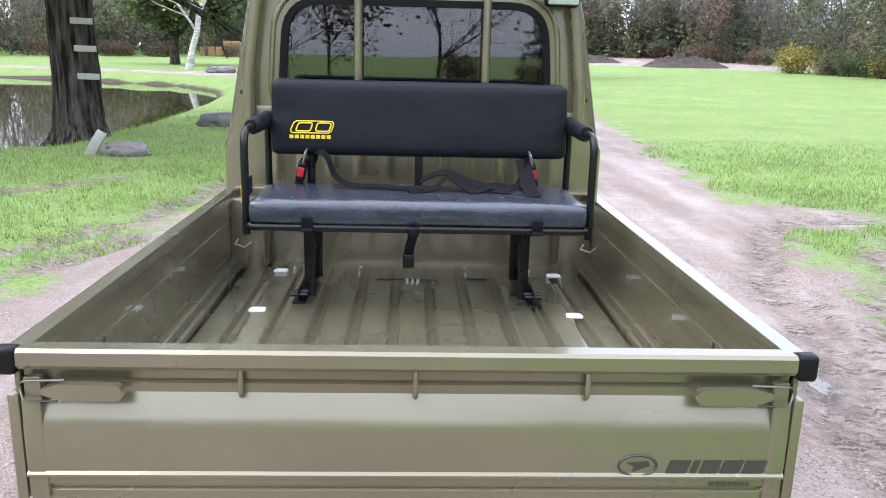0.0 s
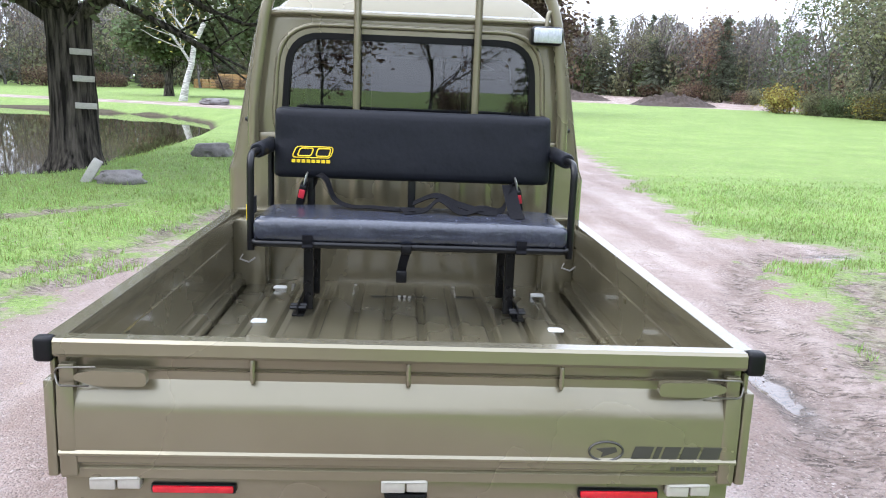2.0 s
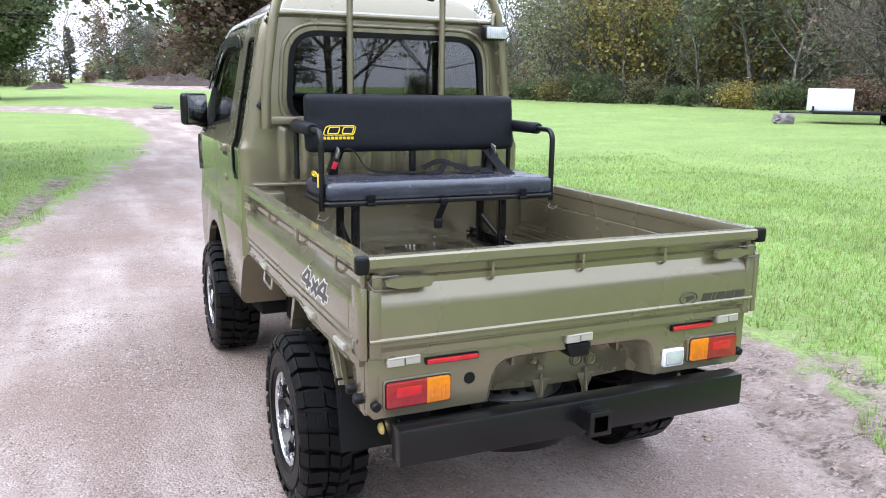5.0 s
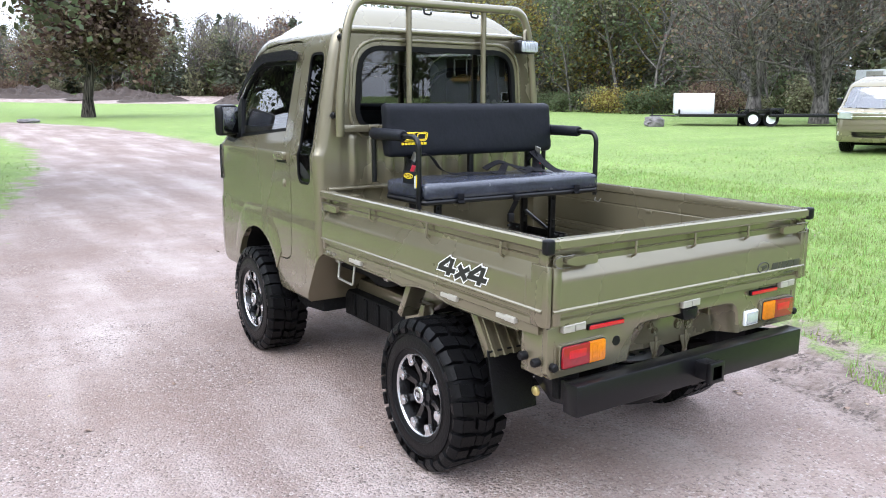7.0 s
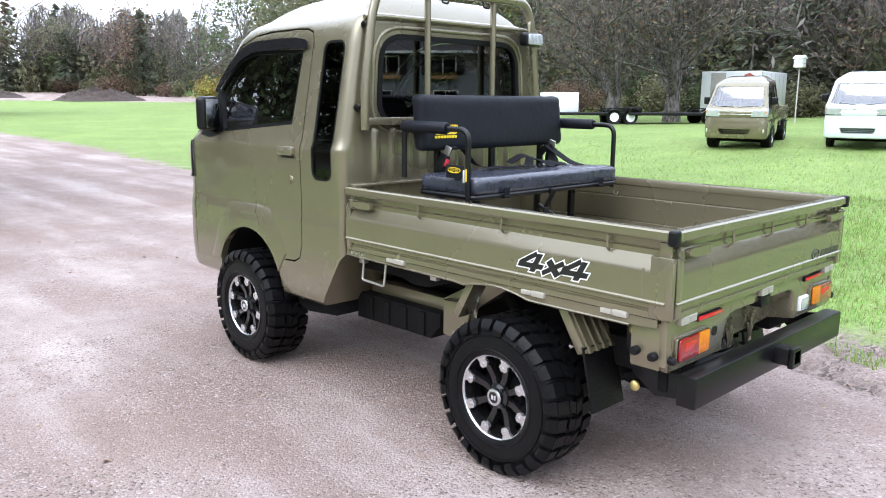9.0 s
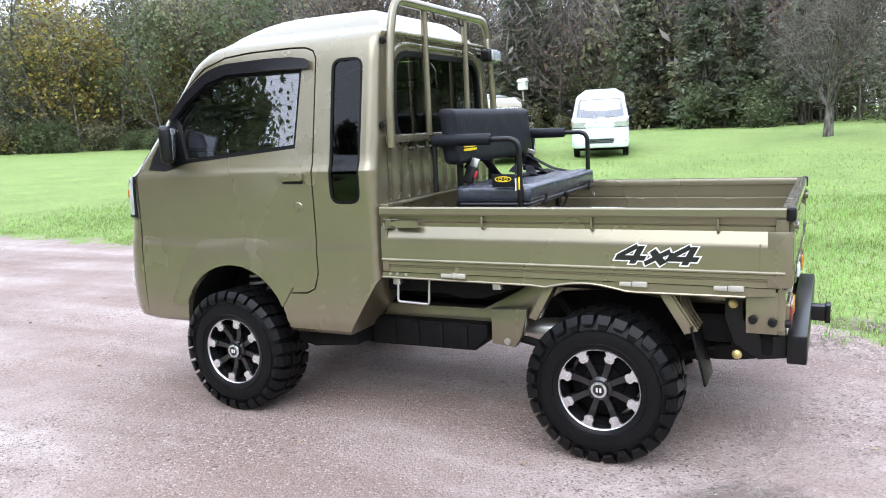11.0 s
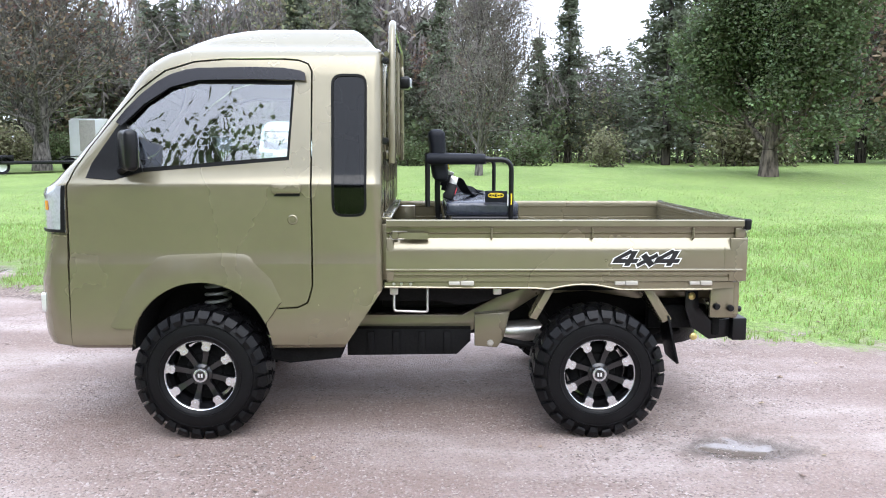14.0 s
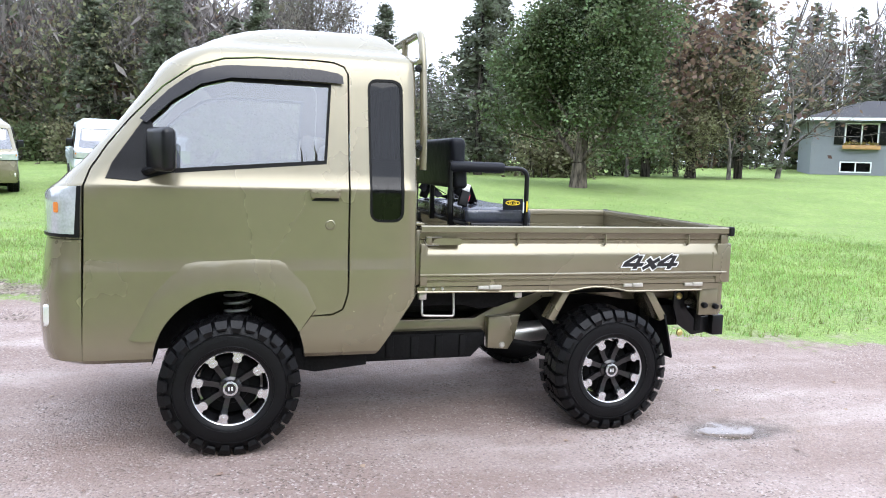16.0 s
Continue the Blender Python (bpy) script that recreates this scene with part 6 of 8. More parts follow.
    for i in range(14):
        a = 2 * math.pi * i / 14
        part("vent_hole", lathe(B(), [(0, 0.003), (0.014, 0.003), (0.015, 0.0)], -0.11 + 0.132 * math.cos(a), 0.28 + 0.132 * math.sin(a), 0.5190, "z", 10), M_BLACK, spare)
    lb = B()
    box(lb, -0.45, 0.45, 0.12, 0.16, 0.555, 0.60, 0.005)
    box(lb, -0.60, -0.50, 0.06, 0.10, 0.46, 0.58, 0.01)
    box(lb, 0.30, 0.50, 0.10, 0.40, 0.50, 0.60, 0.01)
    box(lb, -0.52, -0.46, 0.10, 0.40, 0.48, 0.60, 0.01)
    part("rear_crossmember", lb, M_UNDER, root)


def build_guard(root, paint):
    """Tubular guard behind the cab with its work lamp."""
    y = 1.690
    prof = bend([(-0.622, y, 1.315), (-0.622, y, 1.50), (-0.572, y, 1.86), (-0.520, y, 1.985), (0.520, y, 1.985), (0.572, y, 1.86), (0.622, y, 1.50), (0.622, y, 1.315)], 0.10, 6)
    fr = tube(B(), prof, 0.0235, 10)
    for v in fr.verts:
        v.co.y = y + (v.co.y - y) * 0.8
    guard = part("guard_frame", fr, paint, root, smooth=60)
    for x in (-0.215, 0.262):
        b = tube(B(), [(x, y + 0.01, 1.36), (x, y + 0.01, 1.985)], 0.0165, 10)
        part("guard_bar", b, paint, guard, smooth=60)
    cb = B()
    box(cb, -0.622, 0.622, y + 0.005, y + 0.030, 1.335, 1.372, 0.005)
    part("guard_crossbar", cb, paint, guard)
    for sx in (-1, 1):
        for z in (1.42, 1.80):
            bt = lathe(B(), [(0, sx * 0.012), (0.008, sx * 0.012), (0.008, sx * 0.004), (0.016, sx * 0.003), (0.018, 0), (0.012, -sx * 0.02)], sx * (0.648 if z < 1.6 else 0.600), y + 0.03, z, "x", 10)
            part("guard_bolt", bt, M_STEELBLK, guard)
    for x in (-0.13, 0.17):
        hk = tube(B(), bend([(x, y, 1.965), (x, y - 0.005, 1.935), (x + 0.035, y - 0.01, 1.930), (x + 0.04, y - 0.01, 1.945)], 0.01), 0.0055, 6)
        part("guard_hook", hk, M_STEELBLK, guard, smooth=60)
    arm = tube(B(), bend([(0.580, y, 1.885), (0.535, y - 0.01, 1.885), (0.530, y - 0.015, 1.825)], 0.02), 0.009, 8)
    part("lamp_arm", arm, paint, guard, smooth=60)
    lb = box(B(), 0.466, 0.594, 1.630, 1.700, 1.752, 1.826, 0.018, 3)
    lamp = part("work_lamp", lb, M_STEELBLK, guard)
    ln = box(B(), 0.474, 0.586, 1.622, 1.634, 1.760, 1.818, 0.006)
    for i in range(9):
        x = 0.482 + 0.0122 * i
        box(ln, x, x + 0.004, 1.6195, 1.623, 1.764, 1.814)
    part("lamp_lens", ln, M_CLEARL, lamp, "ribbed clear lamp lens")


def build_back(root, paint):
    """Pressings on the cab's back wall and the bright ledge over the bed."""
    le = B()
    box(le, -0.690, 0.690, 1.690, 1.745, 1.048, 1.062, 0.004)
    part("back_ledge", le, paint, root)
    fw = B()
    box(fw, -0.690, 0.690, 1.738, 1.75, 0.757, 1.05, 0.0)
    part("bed_front_wall", fw, paint, root)
    cw, rows = B(), []
    n = 120
    for z, k in ((1.066, 0.0), (1.078, 0.3), (1.095, 0.9), (1.110, 1.0), (1.300, 1.0), (1.312, 0.8), (1.325, 0.3), (1.335, 0.0)):
        rows.append([cw.verts.new((x, 1.7285 - 0.045 * k * soft(0.35 + math.cos(2 * math.pi * x / 0.106), 4.0) * min(1.0, (0.62 - abs(x)) * 12), z)) for x in (-0.60 + 1.20 * j / n for j in range(n + 1))])
    for A, C in zip(rows[:-1], rows[1:]):
        for j in range(n):
            cw.faces.new((A[j], A[j + 1], C[j + 1], C[j]))
    bmesh.ops.recalc_face_normals(cw, faces=cw.faces[:])
    part("ribbed_wall", cw, paint, root, smooth=60)
    ring = rounded([(-0.555, 1.30), (0.555, 1.30), (0.525, 1.800), (-0.525, 1.800)], 0.17, 8)
    r = tube(B(), [(x, 1.733, z) for x, z in ring], 0.011, 8, closed=True)
    part("window_pressing", r, paint, root, smooth=80)
    gut = tube(B(), bend([(-0.60, 1.715, 1.832), (-0.50, 1.71, 1.842), (0.50, 1.71, 1.842), (0.60, 1.715, 1.832)], 0.05), 0.012, 8)
    part("roof_gutter", gut, paint, root, smooth=60)


def build_decals(root):
    gate = [o for o in root.children if o.name.startswith("side_gate")]
    tail = [o for o in root.children if o.name.startswith("tailgate")][0]
    for g, sx in zip(gate, (-1, 1)):
        four = (((0.062, 0.080), (0.006, 0.030), 0.024), ((0.000, 0.026), (0.118, 0.026), 0.022), ((0.078, 0.000), (0.078, 0.080), 0.026))
        cross = (((0.008, 0.002), (0.078, 0.060), 0.024), ((0.010, 0.060), (0.080, 0.002), 0.024))
        for marks_, at in ((four, 0.648), (cross, 0.530), (four, 0.448)):
            for name, mtl, wider, d in (("decal_outline", M_INKWHT, 0.011, 0.0006), ("decal", M_INKBLK, 0.0, 0.0014)):
                bm = B()
                for n, ((ax, az), (bx, bz), w) in enumerate(marks_):
                    a, b = Vector((ax, az)), Vector((bx, bz))
                    t = (b - a).normalized()
                    q = Vector((-t.y, t.x)) * (w + wider) / 2
                    a, b = a - t * wider / 2, b + t * wider / 2
                    out = sx * (0.7262 + d + 0.00012 * n)
                    bm.faces.new([bm.verts.new((out, at + sx * (p.x + 0.5 * p.y) if sx > 0 else at - (p.x + 0.5 * p.y), 0.831 + 0.90 * p.y)) for p in (a + q, a - q, b - q, b + q)])
                bmesh.ops.recalc_face_normals(bm, faces=bm.faces[:])
                for f in bm.faces:
                    if f.normal.x * sx < 0:
                        f.normal_flip()
                part(name, bm, mtl, g, smooth=0)
    # maker's mark and model badge as plain shapes
    b = tube(B(), [(0.420 + 0.036 * math.cos(t), -0.0130, 0.833 + 0.021 * math.sin(t)) for t in (2 * math.pi * j / 32 for j in range(32))], 0.0026, 6, closed=True)
    prism(b, [(0.398, 0.838), (0.440, 0.842), (0.444, 0.832), (0.410, 0.820), (0.414, 0.830)], "y", -0.0122, -0.0142)
    part("badge_mark", b, M_GREYPRINT, tail, "dark grey oval badge", smooth=60)
    x = 0.474
    for wd in (0.040, 0.012, 0.034, 0.036, 0.040):
        w = prism(B(), [(x, 0.818), (x + wd, 0.818), (x + wd + 0.008, 0.844), (x + 0.008, 0.844)], "y", -0.0122, -0.0136)
        part("badge_bar", w, M_GREYPRINT, tail)
        x += wd + 0.006
    for q in range(7):
        w = box(B(), 0.562 + 0.0115 * q, 0.570 + 0.0115 * q, -0.0108, -0.0096, 0.789, 0.798)
        part("badge_bar", w, M_GREYPRINT, tail)


def build_truck(name, label, paint, group="", bed=True):
    root = thing(name, label, "truck", group)
    build_cab(root, paint)
    build_back(root, paint)
    build_bed(root, paint)
    build_rear(root, paint)
    build_under(root, paint)
    build_guard(root, paint)
    for i, (cy, sx) in enumerate(((2.597, -1), (2.597, 1), (0.697, -1), (0.697, 1))):
        build_wheel(cy, sx, root, 0.772, i)
    build_decals(root)
    return root


truck = build_truck("pickup_truck", "small olive-green high-roof pickup truck, lifted on mud tyres", M_PAINT, "pickups")


# ---- the bench in the bed ----
def ribbon(bm, pts, w, t=0.0025, side=None):
    """A flat strap along a path, w wide."""
    pts = [Vector(p) for p in pts]
    rows = []
    for i, p in enumerate(pts):
        d = (pts[min(i + 1, len(pts) - 1)] - pts[max(i - 1, 0)]).normalized()
        s = Vector(side[i] if isinstance(side, list) else side).normalized()
        s = (s - d * s.dot(d)).normalized()
        nrm = d.cross(s)
        rows.append([bm.verts.new(p + s * a + nrm * b) for a, b in ((-w / 2, -t), (w / 2, -t), (w / 2, t), (-w / 2, t))])
    fs = []
    for A, C in zip(rows[:-1], rows[1:]):
        fs += [bm.faces.new((A[j], A[(j + 1) % 4], C[(j + 1) % 4], C[j])) for j in range(4)]
    fs += [bm.faces.new(rows[0][::-1]), bm.faces.new(rows[-1])]
    bmesh.ops.recalc_face_normals(bm, faces=fs)
    return bm


def smooth_path(pts, n=6):
    P = [Vector(p) for p in pts]
    out = []
    for i in range(len(P) - 1):
        a, b, c, d = P[max(i - 1, 0)], P[i], P[i + 1], P[min(i + 2, len(P) - 1)]
        for j in range(n):
            t = j / n
            out.append(0.5 * ((2 * b) + (c - a) * t + (2 * a - 5 * b + 4 * c - d) * t * t + (3 * b - a - 3 * c + d) * t ** 3))
    return out + [P[-1]]


def cushion(x0, x1, y0, y1, z0, z1, r, puff, seed, nx=40, ny=16, nz=6):
    """A stuffed cushion: a rounded block that swells, with creases at its corners."""
    bm = B()
    box(bm, x0, x1, y0, y1, z0, z1)
    bmesh.ops.subdivide_edges(bm, edges=[e for e in bm.edges if abs(e.verts[0].co.x - e.verts[1].co.x) > 0.5 * (x1 - x0)], cuts=nx, use_grid_fill=True)
    bmesh.ops.subdivide_edges(bm, edges=[e for e in bm.edges if abs(e.verts[0].co.y - e.verts[1].co.y) > 0.5 * (y1 - y0)], cuts=ny, use_grid_fill=True)
    bmesh.ops.subdivide_edges(bm, edges=[e for e in bm.edges if abs(e.verts[0].co.z - e.verts[1].co.z) > 0.5 * (z1 - z0)], cuts=nz, use_grid_fill=True)
    c, h = Vector(((x0 + x1) / 2, (y0 + y1) / 2, (z0 + z1) / 2)), Vector(((x1 - x0) / 2, (y1 - y0) / 2, (z1 - z0) / 2))
    for v in bm.verts:
        p = v.co - c
        q = Vector([max(-h[i] + r, min(h[i] - r, p[i])) for i in range(3)])
        d = p - q
        if d.length > 1e-6:
            p = q + d.normalized() * r
        e = [1 - abs(p[i] / h[i]) ** 4 for i in range(3)]
        k = min(range(3), key=lambda i: h[i])
        sw = puff * np.prod([max(0.0, e[i]) for i in range(3) if i != k]) ** 0.5
        p[k] += math.copysign(sw, p[k]) * min(1.0, abs(p[k]) / h[k])
        # slack folds running in from the ends
        edge = max(0.0, abs(p.x) / h.x - 0.72) / 0.28
        fold = noise.noise(Vector((p.x * 9, p.y * 24, p.z * 24 + seed))) * 0.006 * edge + noise.noise(Vector((p.x * 5, p.y * 8, p.z * 8 + seed))) * 0.003
        n = Vector([p[i] / h[i] ** 2 for i in range(3)]).normalized()
        v.co = c + p + n * fold
    bmesh.ops.recalc_face_normals(bm, faces=bm.faces[:])
    return bm


def build_bench():
    root = thing("bench_seat", "black vinyl bench seat with padded arms and lap belts", "bench seat")
    root.matrix_world = Matrix.Translation((0.015, 1.30, 0.767))
    inv = Matrix.Translation((-0.015, -1.30, -0.767))

    def add(name, bm, material, parent=None, label="", smooth=50):
        if parent is None:
            bm.transform(inv)
            return part(name, bm, material, root, label, smooth)
        bm.transform(inv)
        return part(name, bm, material, parent, label, smooth)

    back = cushion(-0.500, 0.535, 1.430, 1.500, 1.222, 1.480, 0.022, 0.010, 3.0, 44, 4, 14)
    for v in back.verts:
        v.co.y += (v.co.z - 1.35) * 0.10
        k = (v.co.z - 1.222) / 0.258
        v.co.x = 0.0175 + (v.co.x - 0.0175) * (1.0 - 0.012 * max(0, k - 0.6))
    backrest = add("backrest", back, M_VINYL, smooth=70)
    seat = cushion(-0.512, 0.545, 1.065, 1.430, 1.050, 1.122, 0.020, 0.008, 9.0, 44, 16, 6)
    cush = add("seat_cushion", seat, M_VINYL2, smooth=70)
    pipe = tube(B(), bend([(-0.505, 1.068, 1.056), (-0.505, 1.43, 1.056), (0.538, 1.43, 1.056), (0.538, 1.068, 1.056)], 0.02), 0.004, 6)
    add("piping", pipe, M_VINYL, cush)
    # marks on the backrest
    def yb(z):
        return 1.4185 + (z - 1.35) * 0.10
    o = rounded([(-0.432, 1.300), (-0.290, 1.300), (-0.278, 1.340), (-0.415, 1.340)], 0.014, 4)
    ring = tube(B(), [(x, yb(z), z) for x, z in o], 0.0023, 6, closed=True)
    add("yellow_mark", ring, M_YELLOW, backrest, "yellow printed badge outline")
    for pts in ([(-0.412, 1.306), (-0.362, 1.306), (-0.352, 1.334), (-0.400, 1.334)], [(-0.344, 1.306), (-0.296, 1.306), (-0.288, 1.334), (-0.336, 1.334)]):
        rr = tube(B(), [(x, yb(z), z) for x, z in rounded(pts, 0.008, 3)], 0.0028, 6, closed=True)
        add("yellow_mark", rr, M_YELLOW, backrest)
    for i in range(8):
        x = -0.432 + 0.0182 * i
        w = prism(B(), [(x, 1.281), (x + 0.0135, 1.281), (x + 0.0135, 1.293), (x, 1.293)], "y", yb(1.287) - 0.002, yb(1.287) + 0.002)
        add("yellow_bar", w, M_YELLOW, backrest)
    # steel frame
    fr = tube(B(), bend([(-0.512, 1.40, 1.040), (-0.512, 1.075, 1.040), (0.545, 1.075, 1.040), (0.545, 1.40, 1.040), (0.0, 1.42, 1.040), (-0.505, 1.42, 1.040)], 0.03), 0.0125, 8)
    frame_ = add("seat_frame", fr, M_STEELBLK)
    for x in (-0.365, 0.015, 0.40):
        p = B()
        box(p, x - 0.014, x + 0.014, 1.455, 1.480, 1.03, 1.30, 0.003)
        add("back_upright", p, M_STEELBLK)
    for x in (-0.525, 0.558):
        a = tube(B(), bend([(x, 1.520, 1.335), (x, 1.105, 1.332), (x, 1.105, 1.010)], 0.055, 7), 0.0125, 10)
        arm = add("arm_tube", a, M_STEELBLK)
        rp = tube(B(), [(x, 1.520, 1.10), (x, 1.520, 1.365)], 0.0125, 8)
        add("rear_post", rp, M_STEELBLK)
        pad = tube(B(), [(x, 1.525, 1.336), (x, 1.515, 1.336), (x, 1.245, 1.334), (x, 1.235, 1.334)], [0.024, 0.029, 0.027, 0.022], 14)
        for v in pad.verts:
            v.co += Vector((1, 0, 1)) * 0.002 * noise.noise(v.co * 40)
        add("arm_pad", pad, M_VINYL, arm, "wrinkled black foam arm pad")
        cl = tube(B(), [(x - 0.02, 1.075, 1.000), (x - 0.03, 1.07, 0.985), (x, 1.07, 0.975), (x + 0.02, 1.075, 0.990)], 0.003, 5)
        add("pin_wire", cl, M_WIRE, arm)
    lab = box(B(), -0.5386, -0.5366, 1.101, 1.108, 1.11, 1.165)
    add("yellow_label", lab, M_YELLOW, frame_)
    wl_ = box(B(), -0.5380, -0.520, 1.120, 1.124, 1.105, 1.16)
    add("white_label", wl_, M_INKWHT, frame_)
    plate = box(B(), -0.532, -0.528, 1.125, 1.235, 1.120, 1.178, 0.001)
    pl = add("side_plate", plate, M_VINYL)
    oo = tube(B(), [(-0.534, 1.182 + 0.038 * math.cos(t), 1.156 + 0.011 * math.sin(t)) for t in (2 * math.pi * j / 24 for j in range(24))], 0.0019, 6, closed=True)
    add("yellow_mark", oo, M_YELLOW, pl)
    for q in (-0.013, 0.013):
        o2 = tube(B(), [(-0.534, 1.182 + q + 0.008 * math.cos(t), 1.156 + 0.006 * math.sin(t)) for t in (2 * math.pi * j / 12 for j in range(12))], 0.0017, 6, closed=True)
        add("yellow_mark", o2, M_YELLOW, pl)
    # legs and foot rails
    for x, dx in ((-0.345, -0.030), (0.372, 0.030)):
        for y in (1.225, 1.455):
            l = B()
            box(l, x - 0.017, x + 0.017, y - 0.012, y + 0.012, 0.775, 1.045, 0.003)
            leg = add("leg", l, M_STEELBLK)
            for z in (0.83, 0.87, 0.99):
                add("leg_bolt", lathe(B(), [(0, -0.010), (0.009, -0.009), (0.010, 0)], x, y - 0.012, z, "y", 6), M_STEELBLK, leg)
        ang = B()
        box(ang, x + dx - 0.003, x + dx + 0.003, 1.15, 1.62, 0.768, 0.812, 0.001)
        box(ang, x + dx - 0.020, x + dx + 0.022, 1.15, 1.62, 0.767, 0.774, 0.001)
        add("foot_rail", ang, M_STEELBLK)
        for y in (1.165, 1.20, 1.53, 1.60):
            b = tube(B(), [(x + dx - 0.028, y, 0.795), (x + dx + 0.028, y, 0.795)], 0.0075, 6)
            add("foot_bolt", b, M_STEELBLK)
        br = tube(B(), [(x + dx * 0.4, 1.20, 0.79), (x, 1.44, 0.90)], 0.010, 6)
        add("leg_brace", br, M_STEELBLK)
    # belts
    top = 1.130
    def belt(name, pts, side, w=0.046):
        return add(name, ribbon(B(), smooth_path(pts), w, 0.0014, side), M_WEB, None, "black lap belt webbing", 80)
    lb = belt("lap_belt", [(-0.350, 1.44, 1.19), (-0.335, 1.40, 1.235), (-0.300, 1.36, 1.225), (-0.265, 1.32, 1.165), (-0.21, 1.29, 1.142), (-0.13, 1.28, top + 0.012), (-0.05, 1.26, top + 0.010), (0.03, 1.245, top + 0.012)], (0.15, 1, 0.1))
    rb = belt("lap_belt", [(0.375, 1.44, 1.18), (0.385, 1.40, 1.215), (0.360, 1.35, 1.165), (0.330, 1.31, 1.140), (0.26, 1.27, top + 0.02), (0.19, 1.24, top + 0.008), (0.12, 1.29, top + 0.045), (0.06, 1.26, top + 0.012), (-0.02, 1.22, top + 0.010)], (0.25, 1, 0.25))
    belt("lap_belt", [(0.376, 1.40, 1.225), (0.380, 1.33, 1.185), (0.385, 1.25, 1.145), (0.388, 1.18, 1.130)], (1, 0.05, 0.1), 0.05)
    belt("lap_belt", [(0.02, 1.35, top + 0.02), (0.10, 1.33, top + 0.055), (0.18, 1.30, top + 0.03), (0.27, 1.25, top + 0.012), (0.32, 1.24, top + 0.01)], (0.2, 1, 0.3))
    for x, y, z, lean in ((-0.392, 1.405, 1.165, 0.25), (0.415, 1.405, 1.170, -0.2)):
        b = box(B(), -0.014, 0.014, -0.026, 0.026, -0.04, 0.045, 0.006)
        b.transform(Matrix.Translation((x, y, z)) @ Euler((0.3, lean, 0)).to_matrix().to_4x4())
        bk = add("buckle", b, M_BLACK)
        r = box(B(), -0.011, 0.011, -0.029, -0.024, -0.005, 0.03, 0.002)
        r.transform(Matrix.Translation((x, y, z)) @ Euler((0.3, lean, 0)).to_matrix().to_4x4())
        add("red_button", r, M_REDBTN, bk)
        t = box(B(), -0.003, 0.003, -0.020, 0.020, 0.04, 0.085, 0.002)
        t.transform(Matrix.Translation((x, y, z)) @ Euler((0.3, lean, 0)).to_matrix().to_4x4())
        add("steel_tongue", t, M_STEEL, bk)
    st = ribbon(B(), smooth_path([(0.005, 1.30, 1.036), (0.0, 1.10, 1.030), (-0.003, 1.052, 1.048), (-0.004, 1.056, 1.02), (-0.012, 1.07, 0.985), (-0.016, 1.085, 0.955)]), 0.030, 0.0014, (1, 0, 0))
    hang = add("hanging_strap", st, M_WEB, None, "", 80)
    cb = box(B(), -0.034, 0.002, 1.072, 1.090, 0.915, 0.958, 0.005)
    add("strap_buckle", cb, M_BLACK, hang)
    bx = box(B(), -0.020, 0.016, 1.046, 1.066, 1.020, 1.052, 0.006)
    add("strap_clip", bx, M_BLACK, hang)
    for x in (-0.33, 0.385):
        s2 = ribbon(B(), smooth_path([(x, 1.40, 1.030), (x, 1.08, 1.028), (x, 1.055, 1.045), (x, 1.052, 1.075)]), 0.034, 0.0014, (1, 0, 0))
        add("cushion_strap", s2, M_WEB, None, "", 80)
    return root


M_REDBTN = mat("red_button", (0.62, 0.03, 0.05), 0.4, 0, 0.05, 30)
bench = build_bench()


# ---- round the lawn: stones, trees, vehicles, house ----
def stone(label, x, y, sx, sy, sz, seed, rot=0.0, name="boulder", sink=0.25):
    bm = B()
    bmesh.ops.create_icosphere(bm, subdivisions=4, radius=1)
    for v in bm.verts:
        p = v.co.copy()
        k = 1 + 0.22 * noise.fractal(p * 1.3 + Vector((seed, 0, 0)), 1, 2, 4) + 0.10 * noise.cell(p * 2.2 + Vector((seed, 0, 0)))
        p = p * k
        p.z = min(p.z, 0.78 + 0.1 * p.x)
        v.co = Vector((p.x * sx, p.y * sy, p.z * sz))
    ob = part(name, bm, M_ROCK, smooth=50)
    ob.matrix_world = Matrix.LocRotScale((x, y, float(height(x, y)) + sz * (0.9 - sink) - 0.02), Euler((0, 0, rot)), None)
    return tagged(ob, label, "stone")


stone("long low grey field stone on the grass", -4.22, 10.40, 0.34, 0.22, 0.17, 2.0, 0.1)
stone("grey granite boulder on the lawn", -3.92, 14.9, 0.37, 0.27, 0.23, 5.0, 0.3)
stone("small flat stone by the track", -11.8, 49.0, 0.9, 0.6, 0.3, 8.0)
stone("pale boulder at the lawn edge", 24.6, 22.2, 0.46, 0.40, 0.34, 9.0)
stone("small stone at the track edge", 2.2, 42.0, 0.5, 0.3, 0.16, 11.0)
slab = box(B(), -0.07, 0.07, -0.05, 0.05, 0.0, 0.42, 0.012)
slab = part("stone_slab", slab, M_BOARD)
slab.matrix_world = Matrix.LocRotScale((-4.76, 10.45, float(height(-4.76, 10.45))), Euler((0.1, 0.55, 0.2)), None)
tagged(slab, "thin grey slab leaning on a field stone", "stone")


